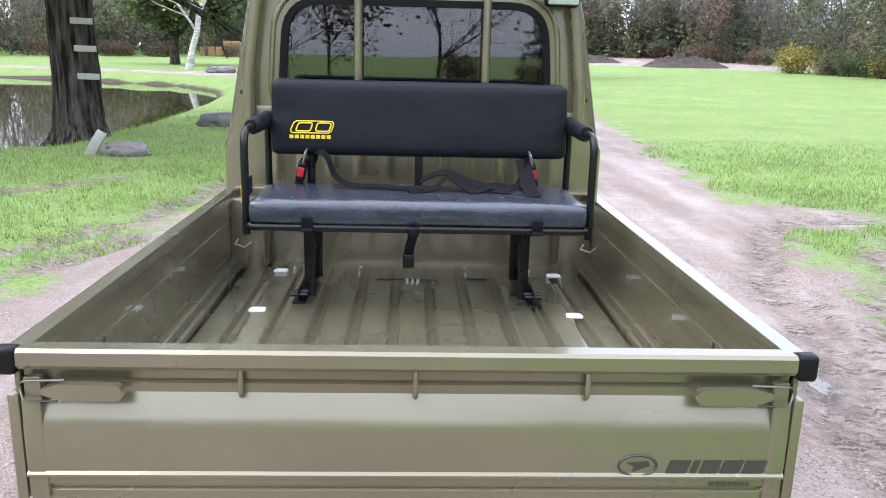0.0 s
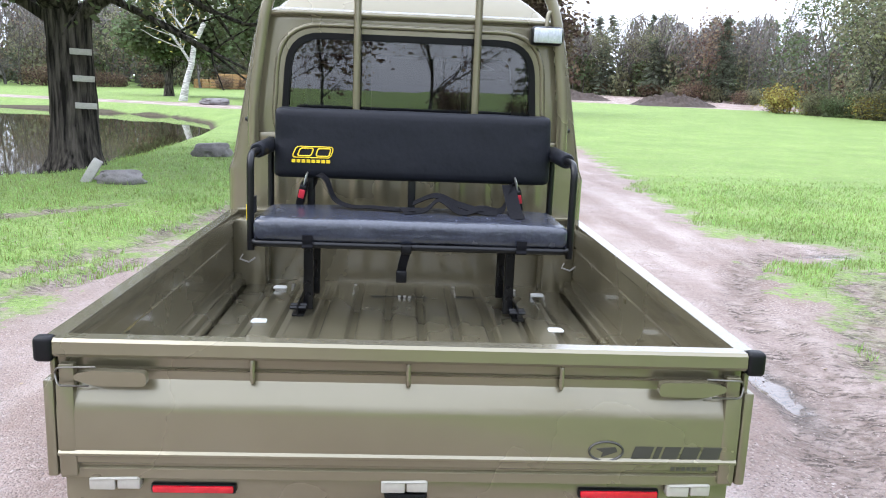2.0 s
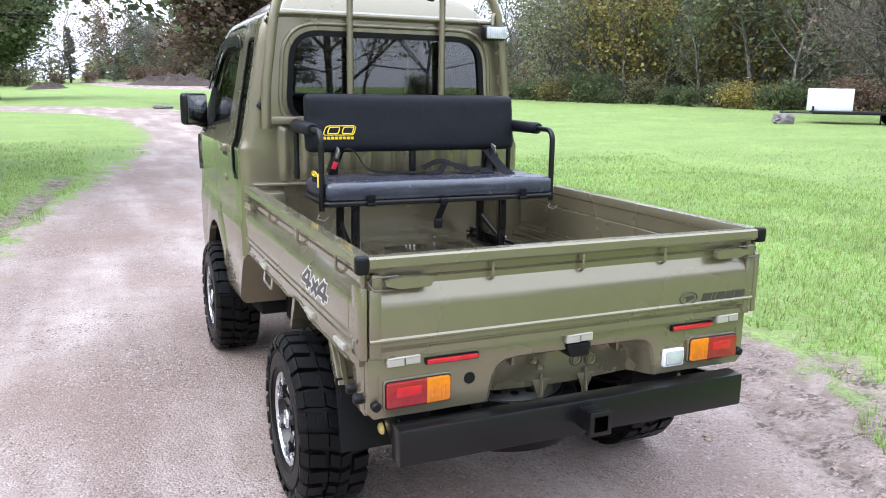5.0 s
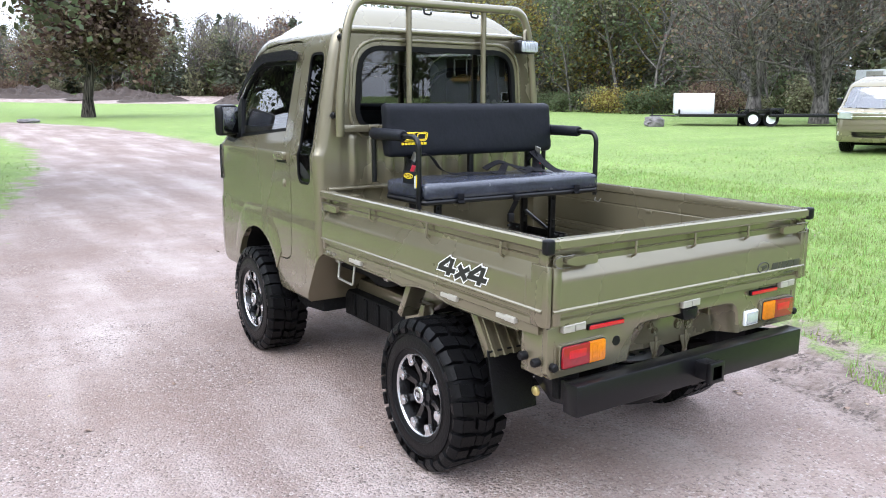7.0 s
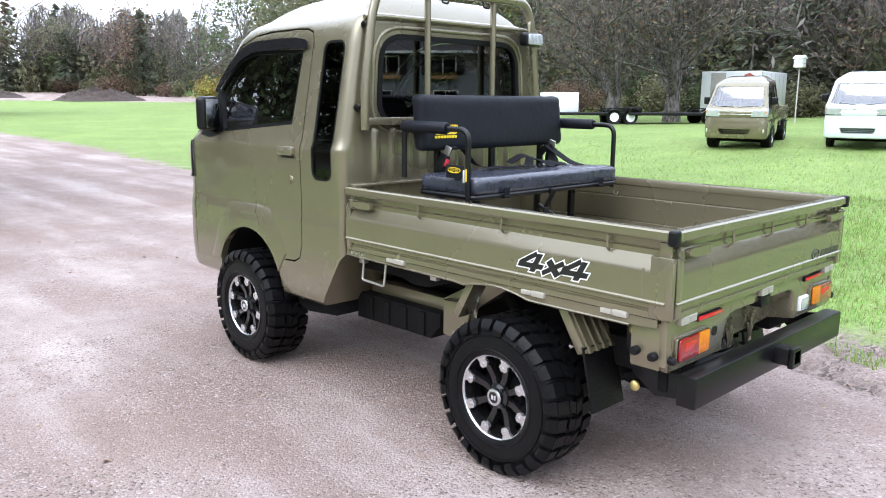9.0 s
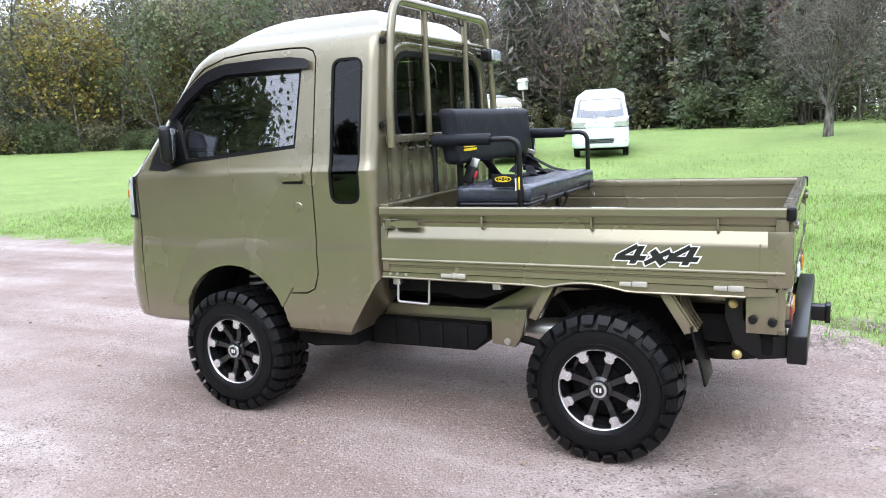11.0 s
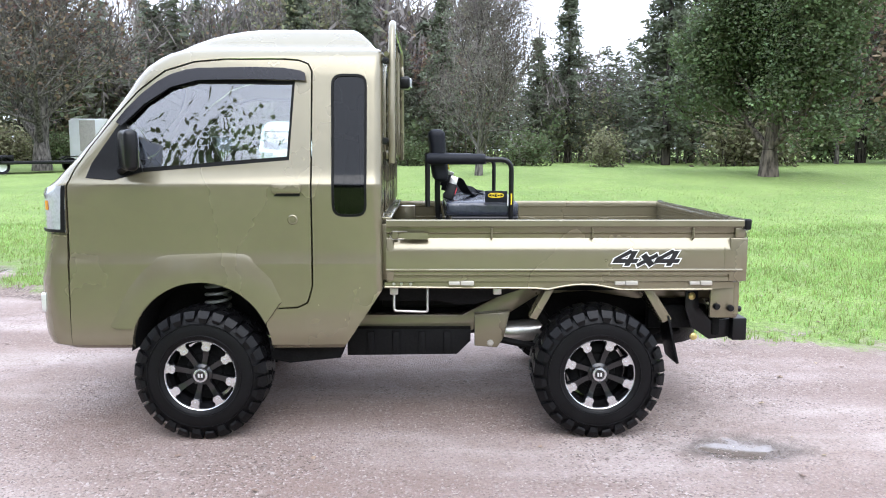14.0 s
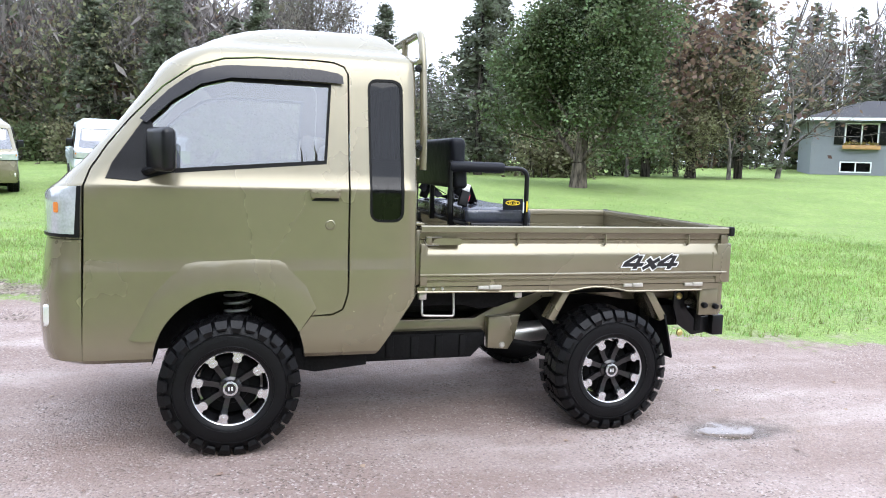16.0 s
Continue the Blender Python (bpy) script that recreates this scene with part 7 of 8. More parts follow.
def near_trees():
    # old tree by the pond
    r = random.Random(41)
    segs, tips = [(Vector((0, 0, 0)), Vector((-0.04, 0, 2.7)), 0.34, 0.33)], []
    for j in range(8):
        a = 0.5 + 2 * math.pi * j / 8
        up = 0.55 if j % 2 else 1.3
        q, w = grow(r, (-0.04 + 0.12 * math.cos(a), 0.12 * math.sin(a), 2.45 + 0.12 * (j % 3)), 3.8, 0.15, 0.62, 2, (2, 2), first=0.15, droop=0.10, bow=0.10, way=(math.cos(a), math.sin(a), up))
        segs += q
        tips += w
    tips = [q for q in tips if q[0].z > 2.7]
    t = tree("old dark-barked tree with green leaves by the pond", segs, tips, M_BARK, M_LEAF, 22, 0.32, 0.085, 41, 1.0, group="")
    t.matrix_world = Matrix.Translation((-5.75, 12.70, float(height(-5.75, 12.70)) - 0.05))
    bole = B()
    rings = []
    for i in range(70):
        z = 2.75 * i / 69
        ring = []
        for j in range(96):
            a = 2 * math.pi * j / 96
            rr = 0.395 - 0.035 * z / 2.7 + 0.20 * math.exp(-z * 4.5) * (1 + 0.5 * math.cos(5 * a + 1)) + 0.05 * max(0, z - 2.1) ** 2
            cr = noise.fractal(Vector((math.cos(a) * 5.5, math.sin(a) * 5.5, z * 1.3)), 1, 2, 4)
            rr += 0.030 * abs(cr) - 0.012
            ring.append(bole.verts.new((rr * math.cos(a) - 0.04 * z / 2.7, rr * math.sin(a), z - 0.06)))
        rings.append(ring)
    for A, C in zip(rings[:-1], rings[1:]):
        for j in range(96):
            bole.faces.new((A[j], A[(j + 1) % 96], C[(j + 1) % 96], C[j]))
    part("bole", bole, M_BARK, t, smooth=80)
    base = Vector((-5.75, 12.70, float(height(-5.75, 12.70))))
    for x, z in ((0.33, 1.96), (0.36, 1.52), (0.38, 1.07)):
        b = box(B(), -0.17, 0.17, -0.02, 0.02, -0.05, 0.05, 0.006)
        s = part("tree_step", b, M_BOARD)
        s.matrix_world = Matrix.LocRotScale(base + Vector((x - 0.03, -0.385, z)), Euler((0, 0.02, 0.25)), None)
        tagged(s, "weathered board nailed to the old tree as a step", "board", "tree steps")
    # white-barked tree over the far bank
    r = random.Random(43)
    segs, tips = grow(r, (0, 0, 0), 6.5, 0.24, 0.6, 2, (2, 2), lean=0.12, first=0.3)
    t = tree("white-barked birch with few leaves on the far bank", segs, tips, M_WBARK, M_LEAFY, 2, 0.4, 0.16, 43, 1.3)
    t.matrix_world = Matrix.Translation((-14.9, 53.2, float(height(-14.9, 53.2)) - 0.05))

    def round_tree(label, x, y, h, trunk, leaf, per, size, seed, spread=0.45, first=0.24, kids=(3, 3, 2), bark=M_BARK, levels=3, name="tree", twigs=0, wide=1.0):
        r = random.Random(seed)
        segs, tips = grow(r, (0, 0, 0), h * 0.55, trunk, 0.62, levels, kids, lean=0.02, first=first, bow=0.10)
        t = tree(label, segs, tips, bark, leaf, per, spread, size, seed, 1.35, name=name, twigs=twigs)
        t.matrix_world = Matrix.LocRotScale((x, y, float(height(x, y)) - 0.05), Euler((0, 0, seed)), (wide, wide, 1))
        return t
    round_tree("broad dark green shade tree by the track", -7.5, 62.0, 10.5, 0.42, M_LEAF, 46, 0.20, 51, 0.75, first=0.36, wide=1.15)
    round_tree("dark shade tree beyond the pond", -19.5, 66, 10, 0.35, M_LEAF, 16, 0.24, 52, 0.6, first=0.36)
    round_tree("shade tree with thin brown autumn leaves", 6.1, 48.8, 10.5, 0.33, M_LEAFR, 9, 0.20, 53, 0.5)
    round_tree("broad leafy maple on the lawn", 20.0, -9.0, 8.2, 0.24, M_LEAFD, 46, 0.080, 54, 0.30, first=0.13, bark=M_MBARK)
    round_tree("bare twiggy lawn tree with a few brown leaves", 20.2, 0.0, 7.6, 0.16, M_LEAFG, 2, 0.06, 55, 0.35, first=0.16, kids=(3, 3, 2), bark=M_GBARK, twigs=8, wide=0.66)
    round_tree("low apple tree with brownish leaves", 28.6, -18.9, 6.2, 0.22, M_LEAFO, 24, 0.085, 56, 0.45, first=0.10)
    round_tree("bare grey tree behind the trailers", 31.0, 21.8, 12, 0.34, M_LEAFB, 1, 0.12, 57, 0.4, first=0.18, kids=(3, 3, 2), bark=M_GBARK, twigs=8)
    round_tree("bare grey tree behind the trailers", 33.2, 19.8, 12, 0.36, M_LEAFB, 1, 0.12, 58, 0.4, first=0.18, kids=(3, 3, 2), bark=M_GBARK, twigs=8)


near_trees()


def heap(label, x, y, sx, sy, sz, seed):
    bm = B()
    bmesh.ops.create_grid(bm, x_segments=60, y_segments=30, size=1)
    for v in bm.verts:
        d = math.hypot(v.co.x, v.co.y)
        k = max(0.0, 1 - d * d)
        n = noise.fractal(Vector((v.co.x * 5, v.co.y * 5, seed)), 0.6, 2.2, 5)
        v.co = Vector((v.co.x * sx, v.co.y * sy, sz * k * (0.6 + 0.35 * n) - 0.05))
    ob = part("soil_mound", bm, M_SOIL, smooth=20)
    ob.matrix_world = Matrix.Translation((x, y, float(height(x, y))))
    return tagged(ob, label, "soil mound", "soil mounds")


heap("heap of dug brown soil and roots", 27.2, 78.5, 4.6, 2.5, 1.7, 1.0)
heap("low heap of brown soil", 19.5, 88, 4.0, 2.0, 1.2, 2.0)
heap("heap of brown soil beyond the field", 17.5, 96, 6.0, 2.5, 1.8, 3.0)
heap("heap of brown soil beyond the field", 9.0, 104, 6.0, 2.5, 2.0, 4.0)
heap("small heap of grey soil by the drive", -5.0, 92, 2.2, 1.5, 1.1, 5.0)


def timber_stack():
    root = thing("timber_stack", "long stack of fresh orange sawn timber", "timber stack")
    root.matrix_world = Matrix.LocRotScale((-19.5, 96, float(height(-19.5, 96)) - 0.05), Euler((0, 0, 0.10)), None)
    rng = random.Random(3)
    for i in range(13):
        for j in range(5 if 2 < i < 11 else 3):
            b = box(B(), -5.5 + 0.9 * i, -5.5 + 0.9 * i + rng.uniform(0.75, 0.88), -0.6, 0.6, 0.05 + 0.36 * j, 0.05 + 0.36 * j + 0.33, 0.02)
            part("timber_board", b, M_TIMBER, root)


def red_shed():
    root = thing("farm_trailer", "faded red and white covered farm trailer beyond the drive", "trailer")
    root.matrix_world = Matrix.Translation((-15.2, 101, float(height(-15.2, 101))))
    part("trailer_bed", box(B(), -2.2, 2.2, -1, 1, 0.55, 1.2, 0.05), M_WHITE, root)
    part("trailer_cover", prism(B(), rounded([(-2.2, 1.2), (2.2, 1.2), (2.0, 2.7), (-0.6, 2.5), (-2.2, 1.7)], 0.3), "y", -1, 1, 0.05), M_REDSHED, root)
    for x in (-1, 1):
        part("trailer_wheel", lathe(B(), [(0, -1.1), (0.35, -1.1), (0.38, -1.0), (0.38, -0.85), (0, -0.85)], x, 0, 0.38, "y", 16), M_RUBBER, root)


timber_stack()
red_shed()


def flat_trailer(label, x, y, rot, length, box_on):
    """Low black car trailer with tandem wheels."""
    root = thing("flatbed_trailer", label, "trailer", "trailers")
    root.matrix_world = Matrix.LocRotScale((x, y, float(height(x, y))), Euler((0, 0, rot)), None)
    part("trailer_deck", box(B(), -length / 2, length / 2, -0.95, 0.95, 0.42, 0.55, 0.02), M_STEELBLK, root)
    part("front_rail", box(B(), -length / 2, -length / 2 + 0.06, -0.95, 0.95, 0.55, 0.75, 0.01), M_STEELBLK, root)
    tg = tube(B(), [(-length / 2, -0.6, 0.46), (-length / 2 - 1.2, 0, 0.46)], 0.04, 6)
    tube(tg, [(-length / 2, 0.6, 0.46), (-length / 2 - 1.2, 0, 0.46)], 0.04, 6)
    part("drawbar", tg, M_STEELBLK, root)
    part("jack", tube(B(), [(-length / 2 - 1.1, 0, 0.0), (-length / 2 - 1.1, 0, 0.85)], 0.035, 8), M_STEELBLK, root)
    for k in (0, 1):
        for sy in (-1, 1):
            cx = length / 2 - 1.25 + 0.75 * k
            wl2 = part("wheel", lathe(B(), [(0.0, sy * 0.86), (0.20, sy * 0.88), (0.20, sy * 0.98), (0.33, sy * 1.02), (0.345, sy * 0.96), (0.345, sy * 0.82), (0.0, sy * 0.82)], cx, 0, 0.345, "y", 20), M_RUBBER, root)
            part("wheel_rim", lathe(B(), [(0, sy * 1.0), (0.19, sy * 0.99), (0.21, sy * 1.015)], cx, 0, 0.345, "y", 20), M_WHITE, wl2, "white steel rim")
    for sy in (-1, 1):
        f = prism(B(), [(length / 2 - 1.7, 0.62), (length / 2 - 1.5, 0.76), (length / 2 - 0.2, 0.76), (length / 2, 0.62), (length / 2 - 0.05, 0.60), (length / 2 - 0.25, 0.72), (length / 2 - 1.45, 0.72), (length / 2 - 1.62, 0.60)], "y", sy * 0.78, sy * 1.06)
        bmesh.ops.triangulate(f, faces=[q for q in f.faces if len(q.verts) > 4])
        part("fender", f, M_STEELBLK, root)
    if box_on:
        part("tool_box", box(B(), -length / 2 + 0.2, -length / 2 + 0.7, -0.5, 0.5, 0.55, 0.8, 0.02), M_STEELBLK, root)
    return root


def white_cabinet(x, y, rot):
    root = thing("white_cabinet", "white sheet-metal box standing on a flatbed trailer", "cabinet")
    root.matrix_world = Matrix.LocRotScale((x, y, float(height(x, y)) + 0.55), Euler((0, 0, rot)), None)
    part("cabinet_body", box(B(), -0.85, 0.85, -0.55, 0.55, 0.0, 0.92, 0.03), M_WHITE, root)
    part("cabinet_door", box(B(), 0.34, 0.82, -0.568, -0.55, 0.05, 0.87, 0.008), M_WHITE, root)


flat_trailer("low black tandem trailer carrying a white box", 28.4, 21.3, -0.78, 4.4, False)
white_cabinet(27.35, 22.36, -0.78)
flat_trailer("low black empty tandem car trailer", 31.2, 18.4, -0.70, 5.0, True)


def cargo_trailer():
    root = thing("cargo_trailer", "white enclosed cargo trailer parked on the lawn", "trailer")
    x, y = 37.6, 18.2
    root.matrix_world = Matrix.LocRotScale((x, y, float(height(x, y))), Euler((0, 0, 0.14)), None)
    part("trailer_body", box(B(), -2.2, 2.2, -1.50, 1.50, 0.45, 2.50, 0.05), M_WHITE, root)
    part("front_panel", box(B(), -2.222, -2.2, 0.25, 1.0, 0.9, 2.42, 0.01), M_BOARD, root, "grey panel")
    mk = prism(B(), rounded([(-1.2, 2.25), (-0.7, 2.2), (-0.65, 2.32), (-0.9, 2.4)], 0.03), "x", -2.212, -2.202)
    mk.transform(Matrix.Identity(4))
    part("red_mark", mk, M_REDSHED, root)
    for q in range(6):
        part("roof_rivet_strip", box(B(), -2.2 + 0.75 * q, -2.17 + 0.75 * q, -1.508, -1.50, 0.5, 2.45), M_STEEL, root)
    for cx in (-0.1, 0.7):
        for sy in (-1, 1):
            part("wheel", lathe(B(), [(0.0, sy * 1.49), (0.20, sy * 1.49), (0.33, sy * 1.51), (0.345, sy * 1.45), (0.345, sy * 1.30), (0.0, sy * 1.30)], cx, 0, 0.345, "y", 20), M_RUBBER, root)


cargo_trailer()


def birdhouse():
    root = thing("bird_house", "white bird house on a tall thin post", "bird house")
    x, y = 31.2, 12.8
    root.matrix_world = Matrix.Translation((x, y, float(height(x, y))))
    part("post", tube(B(), [(0, 0, -0.1), (0, 0, 2.32)], 0.03, 8), M_BOARD, root)
    for k in range(2):
        part("nest_box", box(B(), -0.19, 0.19, -0.18, 0.18, 2.32 + 0.18 * k, 2.32 + 0.18 * k + 0.16, 0.01), M_WHITE, root)
    part("roof", prism(B(), [(-0.25, 2.68), (0.25, 2.68), (0, 2.82)], "y", -0.22, 0.22), M_WHITE, root)


birdhouse()


def house():
    root = thing("house", "grey-sided two-storey house with a dark low roof", "house")
    x, y = 35.3, -31.4
    a = radians(-125)
    root.matrix_world = Matrix.LocRotScale((x, y, float(height(x, y)) - 0.1), Euler((0, 0, a)), None)
    L, D, E = 13.0, 8.0, 3.45
    wins = [(1.75, 3.55), (5.6, 7.4), (9.4, 11.2)]
    wall = box(B(), 0, L, 0, D, -0.6, E)
    cut = B()
    for w0, w1 in wins:
        box(cut, w0, w1, -0.2, 0.14, 1.95, 3.2)
    box(cut, 1.6, 3.3, -0.2, 0.14, 0.30, 0.95)
    box(cut, 6.1, 7.8, -0.2, 0.14, 0.30, 0.95)
    body = part("wall", carve(wall, [("DIFFERENCE", cut)]), M_SIDING, root, smooth=0)
    for k in range(26):
        z = -0.1 + 0.14 * k
        if z < E - 0.02:
            spans, at = [], 0.0
            for w0, w1 in (wins if 1.9 < z < 3.22 else ([(1.6, 3.3), (6.1, 7.8)] if 0.25 < z < 0.97 else [])):
                spans.append((at, w0 - 0.06))
                at = w1 + 0.06
            spans.append((at, L))
            for s0, s1 in spans:
                b = prism(B(), [(-0.004, z), (-0.026, z), (-0.004, z + 0.135)], "x", s0, s1)
                part("clapboard", b, M_SIDING, body, smooth=0)
    hip = B()
    v = [hip.verts.new(p) for p in ((-0.7, -0.7, E), (L + 0.7, -0.7, E), (L + 0.7, D + 0.7, E), (-0.7, D + 0.7, E), (3.4, D / 2, E + 1.35), (L - 3.4, D / 2, E + 1.35))]
    for f in ((0, 1, 5, 4), (1, 2, 5), (2, 3, 4, 5), (3, 0, 4), (3, 2, 1, 0)):
        hip.faces.new([v[i] for i in f])
    bmesh.ops.recalc_face_normals(hip, faces=hip.faces[:])
    roof = part("roof", hip, M_ROOF, root, smooth=0)
    for q in (box(B(), -0.72, L + 0.72, -0.74, -0.70, E - 0.14, E + 0.02), box(B(), -0.74, -0.70, -0.72, D + 0.72, E - 0.14, E + 0.02)):
        part("fascia", q, M_WHITE, roof)
    for (w0, w1), (z0, z1), up in [*[(w, (1.95, 3.2), True) for w in wins], ((1.6, 3.3), (0.30, 0.95), False), ((6.1, 7.8), (0.30, 0.95), False)]:
        fr = B()
        for b in ((w0, w0 + 0.07, z0, z1), (w1 - 0.07, w1, z0, z1), (w0, w1, z0, z0 + 0.07), (w0, w1, z1 - 0.07, z1), ((w0 + w1) / 2 - 0.035, (w0 + w1) / 2 + 0.035, z0, z1)):
            box(fr, b[0], b[1], -0.05, 0.06, b[2], b[3])
        win = part("window", fr, M_WHITE, root, smooth=0)
        part("pane", sheet(box(B(), w0 + 0.05, w1 - 0.05, 0.02, 0.03, z0 + 0.05, z1 - 0.05), (0, -1, 0)), G_DARK, win)
        if up:
            for s0 in (w0 - 0.55, w1 + 0.05):
                sh = box(B(), s0, s0 + 0.5, -0.07, -0.03, z0 - 0.02, z1 + 0.02, 0.01)
                part("shutter", sh, M_BLACK, root)
            fb = part("flower_box", box(B(), w0 - 0.1, w1 + 0.1, -0.32, -0.05, z0 - 0.28, z0 - 0.04, 0.02), M_TIMBER, root)
            rs = np.random.RandomState(int(w0 * 10))
            c = [(w0 + (w1 - w0) * rs.rand(), -0.2, z0 - 0.0 + 0.08 * rs.rand()) for _ in range(40)]
            pl = new("flowers", leaf_mesh("flowers", c, 8, 0.07, 0.07, M_LEAFY, rs))
            pl.parent = fb
    ant = tube(B(), [(2.0, D / 2, E + 0.8), (2.0, D / 2, E + 5.2)], 0.03, 6)
    for z, w in ((E + 3.4, 1.0), (E + 5.0, 0.8)):
        tube(ant, [(2.0 - w, D / 2, z), (2.0 + w, D / 2, z + 0.1)], 0.02, 5)
        for k in range(7):
            tube(ant, [(2.0 - w + 2 * w * k / 6, D / 2 - 0.35, z + 0.05), (2.0 - w + 2 * w * k / 6, D / 2 + 0.35, z + 0.05)], 0.01, 4)
    part("roof_antenna", ant, M_STEEL, roof)


house()

# ---- the other pickups on the lawn ----
def plain_wheel(cy, sx, parent):
    t = lathe(B(), [(0.16, sx * 0.0), (0.19, sx * 0.012), (0.25, sx * 0.005), (0.262, -sx * 0.02), (0.262, -sx * 0.12), (0.24, -sx * 0.145), (0.16, -sx * 0.13)], sx * 0.715, cy, 0.262, "x", 32)
    w = part("wheel", lathe(B(), [(0, sx * 0.0), (0.06, sx * 0.0), (0.08, -sx * 0.02), (0.15, -sx * 0.015), (0.163, sx * 0.004), (0.163, -sx * 0.12)], sx * 0.715, cy, 0.262, "x", 32), M_STEEL, parent)
    part("tyre", t, M_RUBBER, w)


def parked(x, y, deg):
    """Where a pickup stands on the sloping lawn; x, y is the middle of its front axle."""
    way = Vector((-math.sin(radians(deg)), math.cos(radians(deg)), 0))
    rear, front = Vector((x, y, 0)) - 1.9 * way, Vector((x, y, 0))
    zr, zf = float(height(rear.x, rear.y)), float(height(front.x, front.y))
    at = front - 2.597 * way
    at.z = zf - 2.597 * (zf - zr) / 1.9 + 0.02
    return Matrix.LocRotScale(at, Euler((math.atan2(zf - zr, 1.9), 0, radians(deg)), "XYZ"), (0.98, 0.98, 0.93))


def parked_pickups():
    root = tagged(copy_thing(truck, Matrix.Identity(4)), "olive-green pickup truck on knobbly tyres parked on the lawn", "truck", "pickups")
    # at normal height, with no guard, tow bar or lettering
    off = [o for o in root.children_recursive if o.name.startswith(("guard_frame", "wheel.", "tow_bar", "decal"))]
    for ob in dict.fromkeys(c for o in off for c in (*o.children_recursive, o)):
        bpy.data.objects.remove(ob)
    for c in list(root.children):
        c.location.z -= 0.11
    white = tagged(copy_thing(root, parked(17.0, 5.4, 103)), "small white pickup truck parked on the lawn", "truck", "pickups")
    repainted = {}
    for ob in white.children_recursive:
        if ob.type == "MESH" and ob.data.materials and ob.data.materials[0] is not None and ob.data.materials[0].name == M_PAINT.name:
            if ob.data.name not in repainted:
                repainted[ob.data.name] = ob.data.copy()
                repainted[ob.data.name].materials[0] = M_WPAINT
            ob.data = repainted[ob.data.name]
    for i, (cy, sx) in enumerate(((2.597, -1), (2.597, 1), (0.697, -1), (0.697, 1))):
        build_wheel(cy, sx, root, 0.745, i)
        plain_wheel(cy, sx, white)
    root.matrix_world = parked(16.1, 7.9, 105)
    white.scale = (0.98, 0.98, 0.93)


parked_pickups()


# ---- small things on the ground ----
def strewn(name, label, category, pts, shape, material, rs, lift=0.0, lo=0.7, hi=1.4, up=0.2):
    """One object of many small copies of a shape, turned and sized at random, lying on the land."""
    sv, sf = np.array(shape[0], float), shape[1]
    k, m = len(pts), len(sv)
    a = rs.uniform(0, 2 * np.pi, k)
    sc = rs.uniform(lo, hi, k)
    ca, sa = np.cos(a), np.sin(a)
    tilt = rs.normal(0, up, (k, 2))
    x, y, z = sv[None, :, 0] * sc[:, None], sv[None, :, 1] * sc[:, None], sv[None, :, 2] * sc[:, None]
    X = x * ca[:, None] - y * sa[:, None]
    Y = x * sa[:, None] + y * ca[:, None]
    Z = z + X * tilt[:, :1] + Y * tilt[:, 1:]
    P = np.array(pts)
    V = np.stack([X + P[:, :1], Y + P[:, 1:2], Z + P[:, 2:3] + lift], -1).reshape(-1, 3)
    F = [tuple(i + j * m for i in f) for j in range(k) for f in sf]
    me = bpy.data.meshes.new(name)
    me.from_pydata(V.tolist(), [], F)
    me.materials.append(material)
    return tagged(new(name, me), label, category, kind="stuff")


def land(x, y):
    """Heights of the built ground under many points."""
    me = bpy.data.objects["ground"].data
    co = np.empty(len(me.vertices) * 3, np.float32)
    me.vertices.foreach_get("co", co)
    co = co.reshape(-1, 3)
    gx, gy = np.unique(co[:, 0]), np.unique(co[:, 1])
    Z = co[:, 2].reshape(len(gy), len(gx))
    i = np.clip(np.searchsorted(gx, x) - 1, 0, len(gx) - 2)
    j = np.clip(np.searchsorted(gy, y) - 1, 0, len(gy) - 2)
    u, v = (x - gx[i]) / (gx[i + 1] - gx[i]), (y - gy[j]) / (gy[j + 1] - gy[j])
    return Z[j, i] * (1 - u) * (1 - v) + Z[j, i + 1] * u * (1 - v) + Z[j + 1, i] * (1 - u) * v + Z[j + 1, i + 1] * u * v


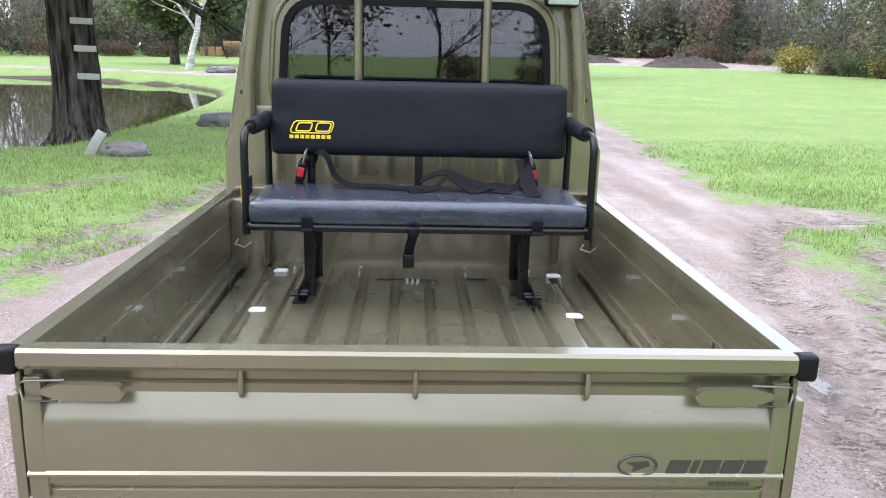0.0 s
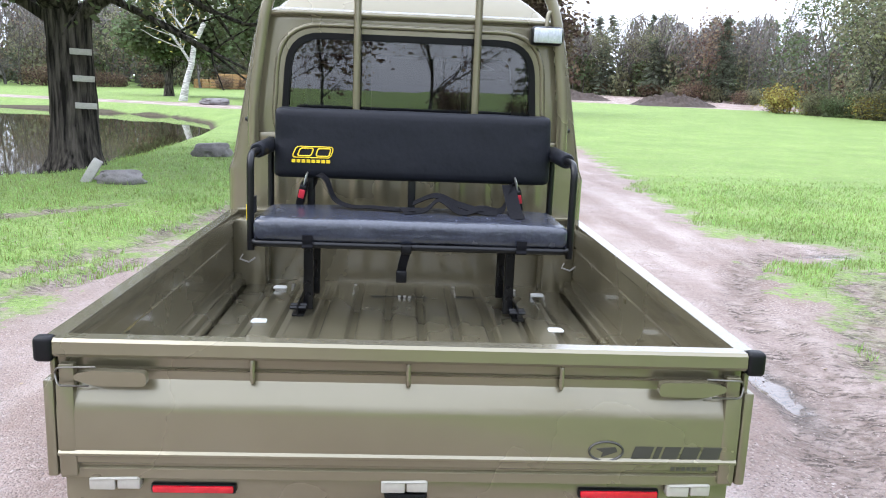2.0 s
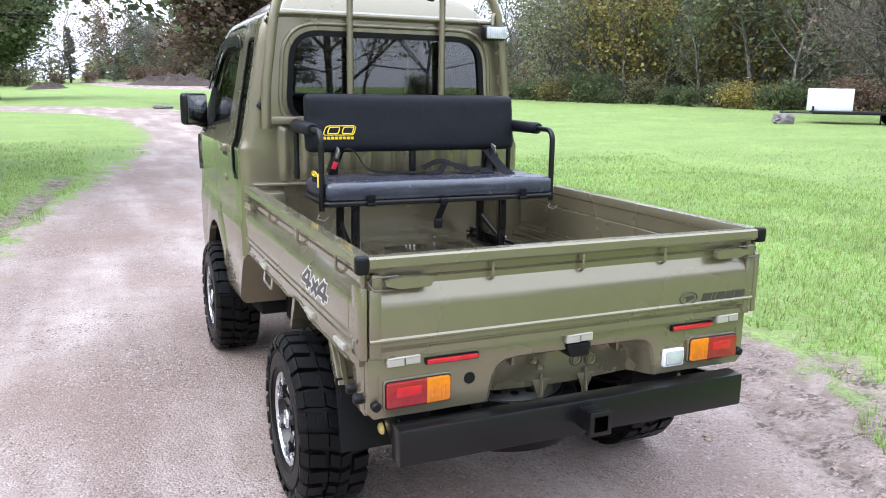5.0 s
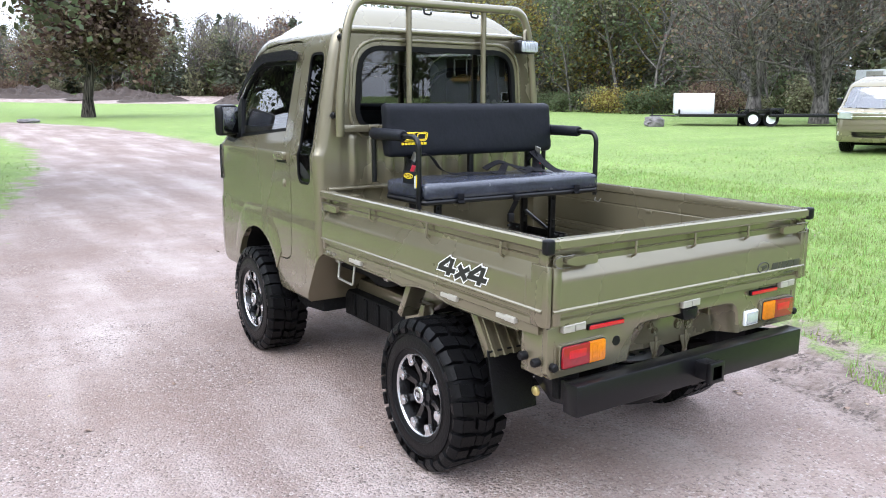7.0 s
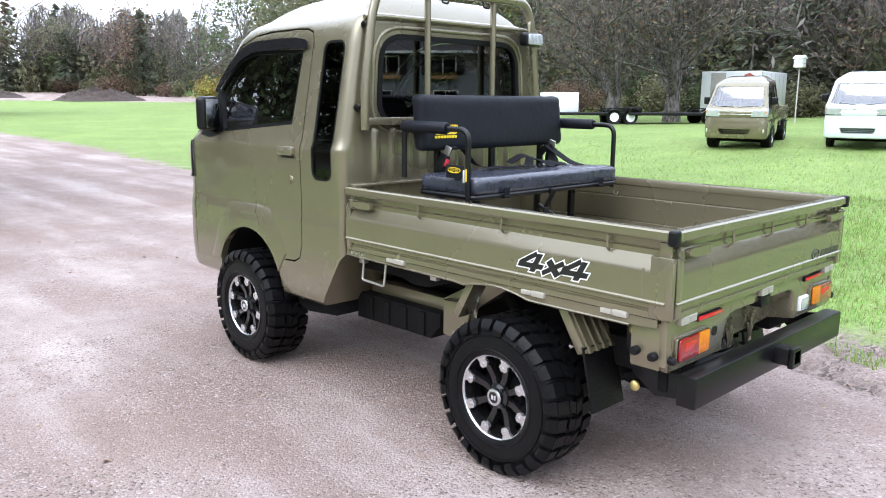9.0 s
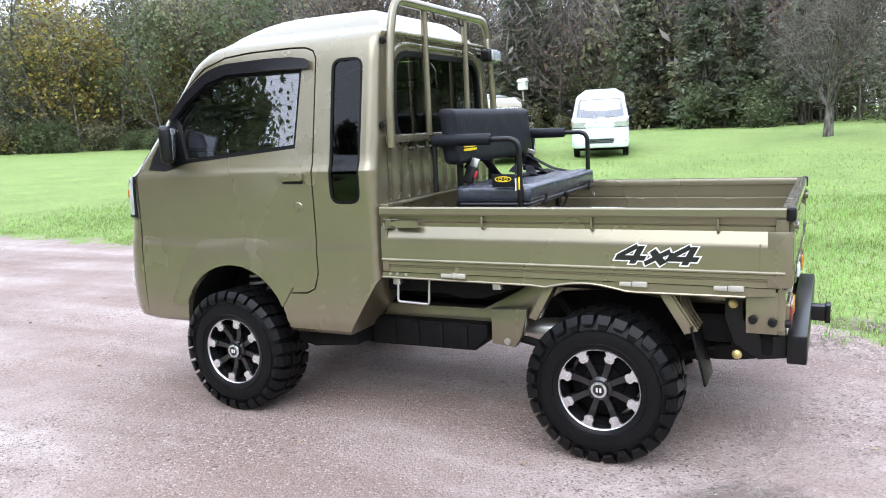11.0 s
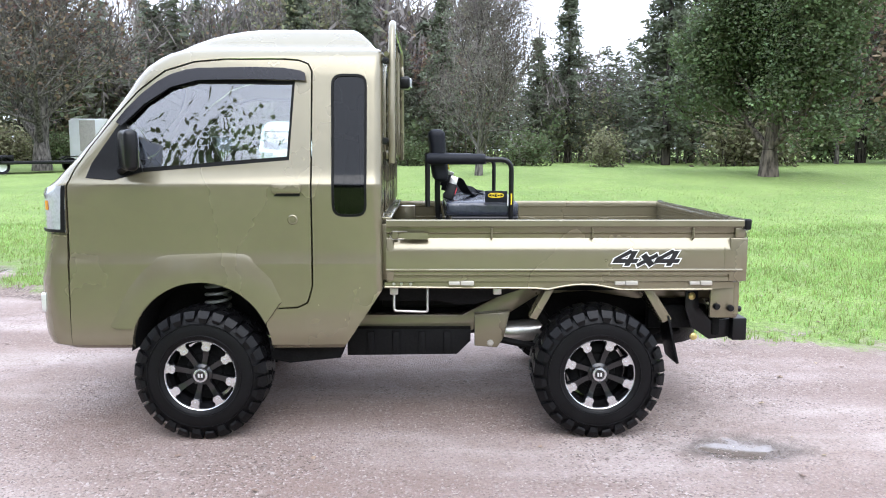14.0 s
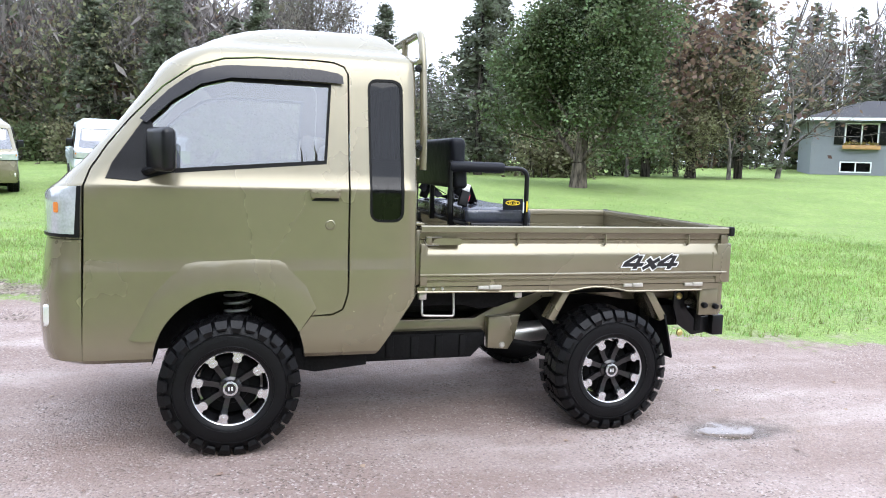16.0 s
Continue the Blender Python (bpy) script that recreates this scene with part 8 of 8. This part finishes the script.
def ground_cover():
    rs = np.random.RandomState(8)
    blade = ([(-0.004, 0, 0), (0.004, 0, 0), (0.010, 0.004, 0.030), (0.020, 0.010, 0.052), (-0.012, -0.010, 0), (-0.006, -0.014, 0), (-0.016, -0.004, 0.040)], [(0, 1, 2), (0, 2, 3), (4, 5, 6)])
    x = np.concatenate([rs.uniform(-11, -1.5, 100000), rs.uniform(1.0, 10, 120000), rs.uniform(-2, 3, 8000), rs.uniform(2.5, 17, 90000)])
    y = np.concatenate([2.5 + 17 * rs.power(0.9, 100000), -9 + 22 * rs.rand(120000), rs.uniform(8, 22, 8000), rs.uniform(-10, 14, 90000)])
    road, pond = inside(x, y, ROAD), inside(x, y, POND)
    patch = np.array([noise.noise(Vector((a * 0.9, b * 0.9, 4))) + 0.5 * noise.noise(Vector((a * 3, b * 3, 9))) for a, b in zip(x, y)])
    road = np.maximum(road, inside(x, y, MUD))
    for pts, wide, deep in RUTS:
        road = np.maximum(road, 0.5 * wide - along(x, y, pts))
    keep = (road < -0.12 + 0.45 * patch) & (pond < -0.25) & (rs.rand(len(x)) < (0.75 + 0.6 * patch) * np.clip(1.35 - np.hypot(x + 1, y - 1) / 16, 0.0, 1))
    x, y = x[keep], y[keep]
    strewn("grass", "short fresh green lawn grass", "grass", np.stack([x, y, land(x, y)], 1), blade, M_GRASS, rs, -0.004, 0.6, 1.7, 0.5)
    # pebbles of the track
    peb = ([(1, 0, 0), (0.4, 0.8, 0.1), (-0.6, 0.7, 0), (-1, -0.1, 0.1), (-0.3, -0.8, 0), (0.6, -0.7, 0.1), (0.1, 0, 0.7)], [(0, 1, 6), (1, 2, 6), (2, 3, 6), (3, 4, 6), (4, 5, 6), (5, 0, 6)])
    peb = ([(0.006 * a, 0.005 * b, 0.006 * c) for a, b, c in peb[0]], peb[1])
    x, y = np.concatenate([rs.uniform(-4.5, 4.5, 36000), rs.uniform(-3.4, 2.5, 34000)]), np.concatenate([rs.uniform(-2.5, 12, 36000), rs.uniform(-2.2, 4.0, 34000)])
    patch = np.array([noise.noise(Vector((a * 0.8, b * 0.5, 14))) + 0.4 * noise.noise(Vector((a * 4, b * 4, 2))) for a, b in zip(x, y)])
    keep = (inside(x, y, ROAD) > -0.1) & (rs.rand(len(x)) < 0.35 + 0.9 * patch)
    x, y = x[keep], y[keep]
    strewn("pebbles", "loose pinkish grey track pebbles", "gravel", np.stack([x, y, land(x, y)], 1), peb, M_PEBBLE, rs, -0.002, 0.35, 1.5, 0.3)
    # fallen leaves
    lf = ([(0, -0.030, 0), (0.022, 0.0, 0.010), (0, 0.034, 0.004), (-0.022, 0.004, 0.012), (0.03, 0.02, 0.006), (-0.028, 0.024, 0.004)], [(0, 1, 4, 2), (0, 2, 5, 3)])
    n = 1700
    x, y = rs.uniform(-9, 8, n), rs.uniform(-3, 14, n)
    keep = (rs.rand(n) < np.where(inside(x, y, ROAD) > 0, 0.28, 1.0)) & (inside(x, y, POND) < -0.4) & ~((np.abs(x) < 0.8) & (y > 0) & (y < 3.4))
    x, y = x[keep], y[keep]
    strewn("fallen_leaves", "scattered dry brown fallen leaves", "leaves", np.stack([x, y, land(x, y)], 1), lf, M_DRYLEAF, rs, 0.004, 0.25, 0.62, 0.15)


M_GRASS = leafy("lawn_grass", (0.270, 0.400, 0.124), 0.3, 0.45)
M_PEBBLE = mat("pebble", (0.33, 0.275, 0.25), 0.85, 0, 0.3, 30, island=0.6)
M_DRYLEAF = mat("dry_leaf", (0.30, 0.22, 0.15), 0.7, 0, 0.3, 20, island=0.6)
ground_cover()
